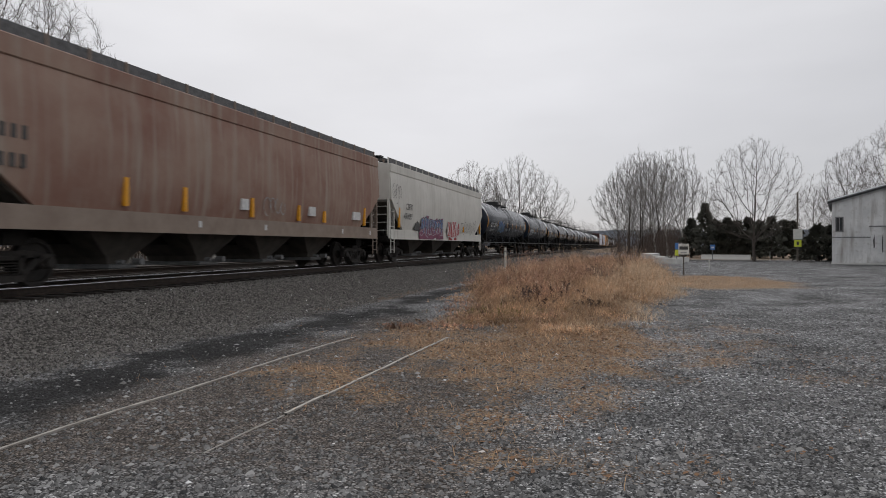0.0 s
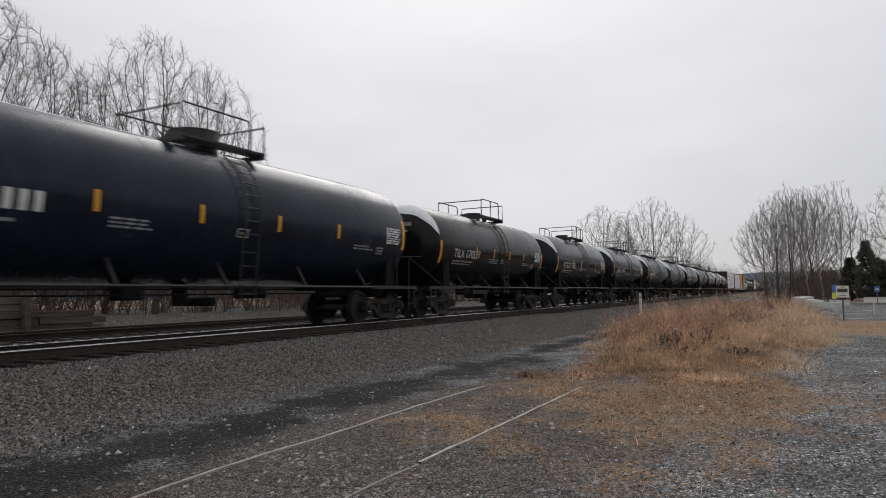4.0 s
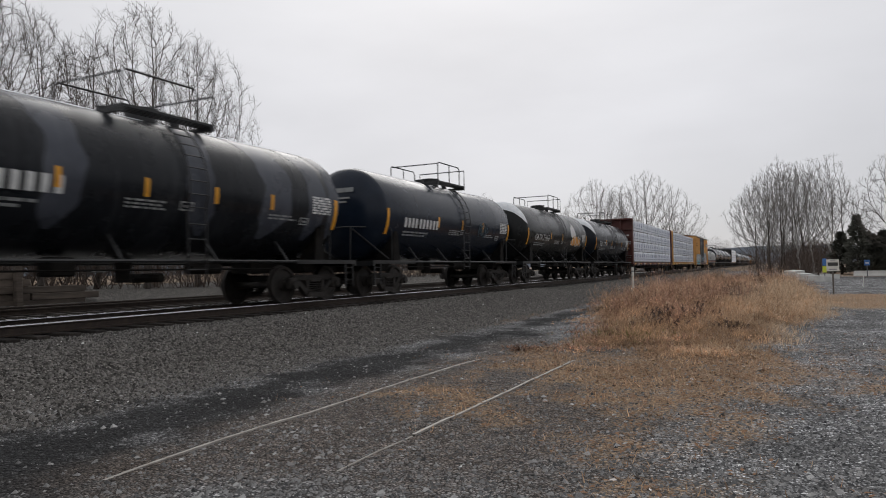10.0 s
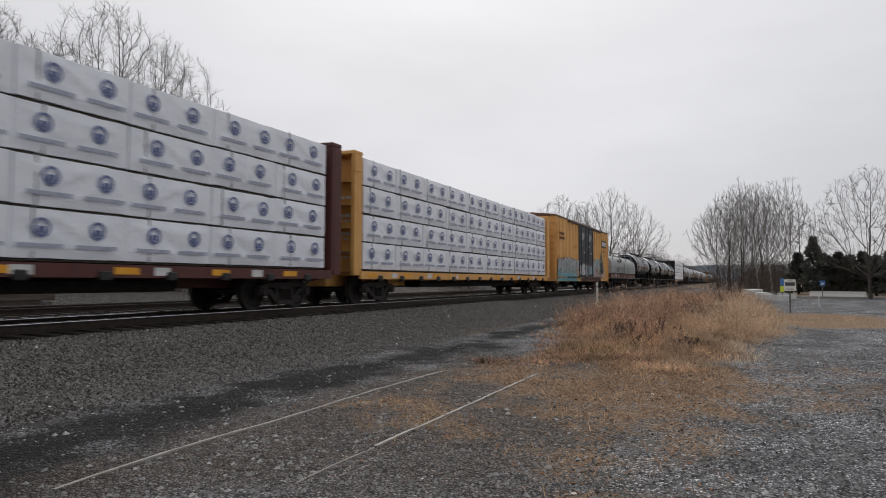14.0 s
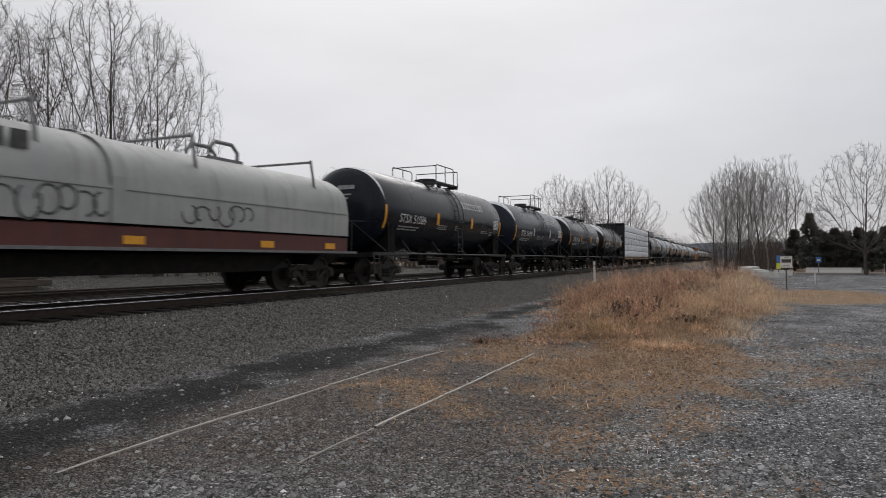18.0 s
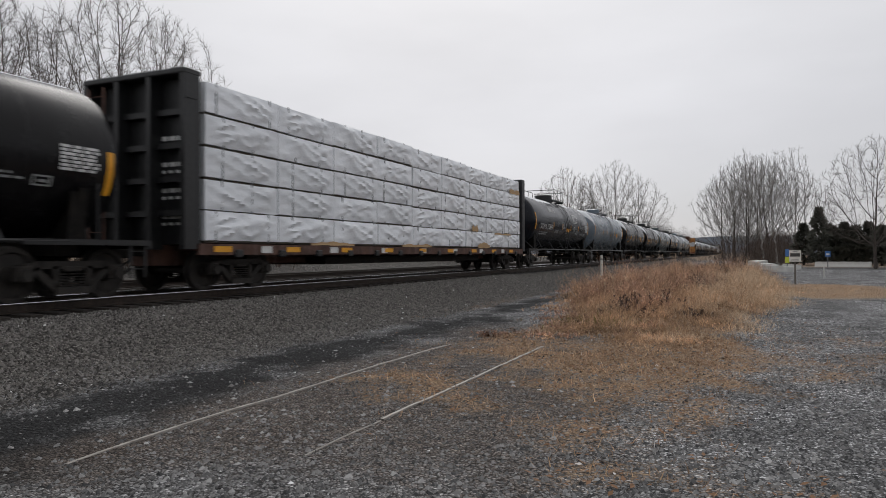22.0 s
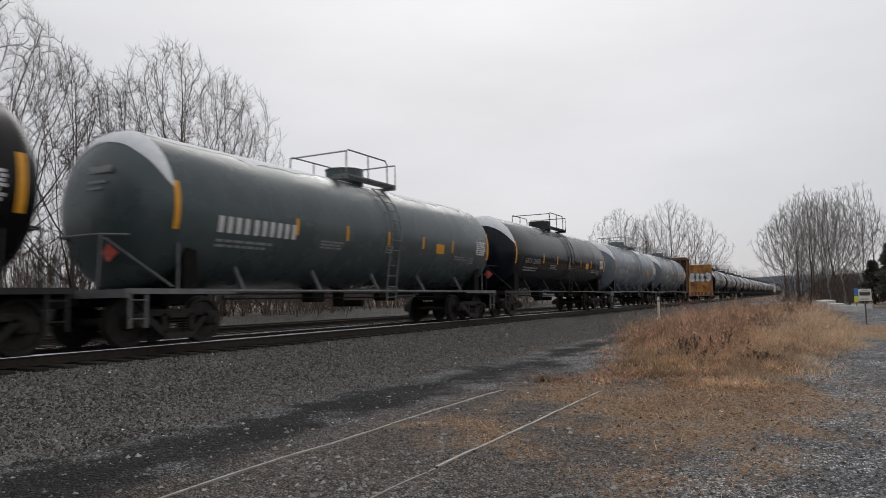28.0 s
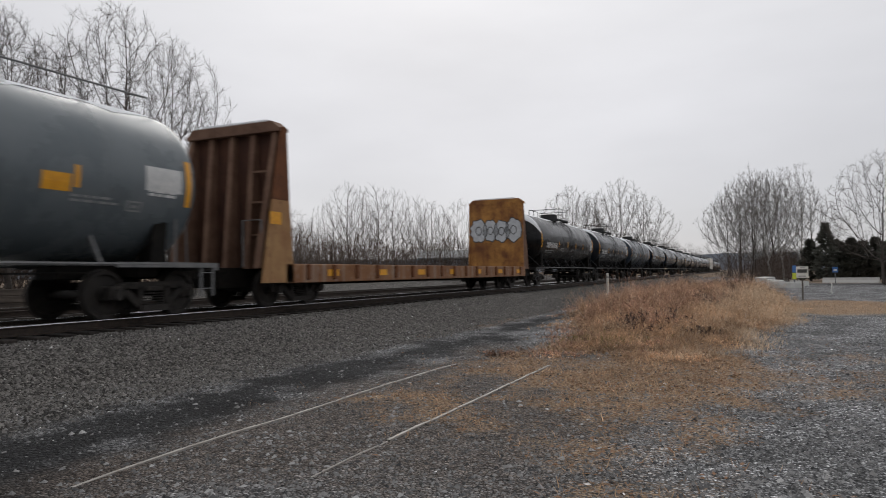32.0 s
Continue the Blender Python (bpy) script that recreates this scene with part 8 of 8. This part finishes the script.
# ---- empty bulkhead flat car ----
def bulkhead_flat(s0, s1):
    car, L = vehicle("bulkhead_flat_car", "empty bulkhead flat car with rusted orange ends", "flat car", s0, s1)
    e = L / 2 - 1.83
    ty = L / 2 - 2.9
    truck(car, -ty)
    truck(car, ty)
    couplers(car, L)
    dk = Shape()
    for i in range(40):
        y = -e + 2 * e * i / 40
        dk.box(-1.4, 1.4, y + 0.01, y + 2 * e / 40 - 0.01, 0.98, 1.04)
    part("deck", dk.mesh("deck", WOODWALL), car, "worn plank deck")
    part("side_sill", Shape().box(1.40, 1.5, -e, e, 0.58, 1.06, 0.015).box(-1.5, -1.40, -e, e, 0.58, 1.06, 0.015).mesh("side_sill", RUSTSILL), car)
    part("underframe", Shape().box(-0.5, 0.5, -L / 2 + 0.6, L / 2 - 0.6, 0.5, 0.97).mesh("underframe", UNDER), car)
    pk = cached("pocket", lambda: Shape().box(1.5, 1.56, -0.07, 0.07, 0.66, 1.05, 0.01).mesh("stake_pocket", RUSTDK))
    for i in range(16):
        part("stake_pocket", pk, car, at=pose(0, -e + 0.9 + (2 * e - 1.8) * i / 15, 0))
    for i in range(7):
        y = -e + 1.6 + (2 * e - 3.2) * i / 6
        part("reflective_strip", Shape().box(1.502, 1.506, y + 0.2, y + 0.75, 0.74, 0.92).mesh("reflective_strip", YELLOW), car)
    for q in (-1, 1):
        b = Shape().box(-1.45, 1.45, -0.06, 0.06, 1.0, 4.42, 0.02)
        bk = part("bulkhead", b.mesh("bulkhead", BULKDK if q < 0 else RUSTY), car, "rusted steel end bulkhead", at=pose(0, q * (e - 0.06), 0, 0, 0, 0 if q < 0 else 180))
        for x in (-1.42, -0.78, -0.12, 0.54, 1.22):
            r = Shape().slab([(-0.95, 0.95), (-0.06, 0.95), (-0.06, 4.4), (-0.2, 4.4)] if abs(x) > 1.1 else [(-0.5, 0.95), (-0.06, 0.95), (-0.06, 4.4), (-0.2, 4.4)], "x", x, x + 0.15)
            part("rib", r.mesh("rib", RIBBR), bk, "deep vertical stiffener")
        for z in (1.75, 2.55, 3.3):
            part("rung", Shape().box(0.69, 1.22, -0.34, -0.28, z, z + 0.05).mesh("rung", RIBBR), bk)
        part("cap", Shape().slab([(-1.47, 4.3), (1.47, 4.3), (1.47, 4.38), (1.25, 4.56), (-1.25, 4.56), (-1.47, 4.38)], "y", -0.3, 0.08).mesh("cap", RIBBR if q < 0 else RUSTY), bk)
        part("snow", Shape().slab([(-1.22, 4.562), (1.22, 4.562), (1.1, 4.61), (-0.9, 4.62)], "y", -0.26, 0.04).mesh("snow", SNOW), bk, "snow on the cap")
        part("handrail", Shape().tube([(0.75, -0.75, 1.0), (0.75, -0.75, 2.1), (1.3, -0.75, 2.1), (1.3, -0.75, 1.0)], 0.025, 6).mesh("handrail", STEELG), bk)
        part("wing", Shape().slab([(-0.95, 0.6), (0.25, 0.6), (0.08, 2.6), (-0.555, 2.6)], "x", 1.44, 1.5).mesh("wing", FADEDYEL if q < 0 else RUSTY), bk, "faded yellow side wing plate")
        part("wing", Shape().slab([(-0.555, 2.604), (0.08, 2.604), (-0.02, 4.4), (-0.2, 4.4)], "x", 1.44, 1.5).mesh("wing", RUSTDK if q < 0 else RUSTY), bk, "rusted upper wing plate")
    part("label_panel", Shape().box(1.506, 1.511, -e - 0.62, -e - 0.2, 2.0, 2.3).mesh("label_panel", YELLOW), car)
    # throw-up lettering on the far bulkhead's inner face, as loops
    g = Shape()
    g2 = Shape()
    yb = e - 0.125
    for k, (cx_, cz, ra, rb) in enumerate(((-0.95, 2.95, 0.47, 0.62), (-0.3, 2.95, 0.40, 0.58), (0.3, 2.9, 0.43, 0.58), (0.95, 2.95, 0.46, 0.62))):
        ring_o = [(cx_ + ra * math.cos(2 * math.pi * i / 20) * (1 + 0.12 * math.sin(3 * i + k)), yb, cz + rb * math.sin(2 * math.pi * i / 20) * (1 + 0.1 * math.sin(2 * i + k))) for i in range(20)]
        b0 = len(g.v)
        g.v += [tuple(p) for p in ring_o]
        g.f.append(tuple(range(b0, b0 + 20)))
        g2.face_grid([[(cx_ + f_ * (p[0] - cx_), yb - 0.004, cz + f_ * (p[2] - cz)) for f_ in (0.93, 1.02)] for p in ring_o + ring_o[:1]])
        g2.face_grid([[(cx_ + f_ * (p[0] - cx_), yb - 0.004, cz + f_ * (p[2] - cz)) for f_ in (0.30, 0.38)] for p in ring_o + ring_o[:1]])
    part("graffiti", g.mesh("graffiti", SPSILV), car, "silver rounded throw-up letters")
    part("graffiti", g2.mesh("graffiti", DARKMARK), car, "dark letter outlines")


bulkhead_flat(514.8, 538.2)
s_at = 538.2
for k in range(12):
    p = (BROWNBLACK, BLACK, DARKGREY, BLACK, BLUEBLACK, STRIPED)[k % 6]
    tank_car(s_at, s_at + 16.3, p, "dark tank car far back in the train", dome="dome", snow=0.5 if k % 3 else 1.0, snow_top=0.8, seed=50 + k, stripes=6, R=1.52, zc=2.58)
    s_at += 16.3
hopper_car(s_at, s_at + 19.9, HOPGREY, HOPGREY, "pale grey covered hopper car far back in the train", bays=3)
s_at += 19.9
for k in range(5):
    tank_car(s_at, s_at + 16.3, (BLACK, DARKGREY)[k % 2], "dark tank car far back in the train", dome="dome", snow=0.6, snow_top=0.6, seed=70 + k, stripes=6, R=1.52, zc=2.58)
    s_at += 16.3

# ---- ties, the nearest as pieces ----
tie_me = Shape().box(-1.3, 1.3, -0.115, 0.115, -0.17, 0.0, 0.012).mesh("tie", TIEM)
rd = random.Random(9)
for k in range(130):
    y = -4 + k * 0.5
    part("tie", tie_me, main_track, at=pose(CX + rd.uniform(-0.03, 0.03), y + rd.uniform(-0.02, 0.02), RT - 0.172, 0, 0, rd.uniform(-0.6, 0.6)))
far_ties = Shape()
for k in range(700):
    y = 61.1 + k * 0.5
    far_ties.box(CX - 1.3, CX + 1.3, y - 0.115, y + 0.115, RT - 0.34, RT - 0.172)
part("ties", far_ties.mesh("ties", TIEM), main_track, kind="stuff")
for k in range(110):
    y = -4 + k * 0.55
    part("tie", tie_me, far_track, at=pose(-18.35, y, RT - 0.224, 0, 0, rd.uniform(-1, 1)))


def motions():
    """The cars roll towards the camera's side and past it."""
    for ob, mid in CARS:
        walk(ob, [(t, pose(CX, mid - d, RT)) for t, d in TRAVEL])
    # all wheels of one end of a truck turn alike
    ts, ds = [t for t, d in TRAVEL], [d for t, d in TRAVEL]
    first = {}
    for w, q in WHEELSETS:
        if q not in first:
            first[q] = w
            walk(w, [(k / FPS, pose(0, q * 0.89, 0.457, math.degrees(float(np.interp(k / FPS, ts, ds)) / 0.457) % 360)) for k in range(32 * FPS + 1)])
        else:
            w.rotation_mode = "QUATERNION"
            keys = w.animation_data_create()
            keys.action = first[q].animation_data.action
            keys.action_slot = first[q].animation_data.action_slot


motions()
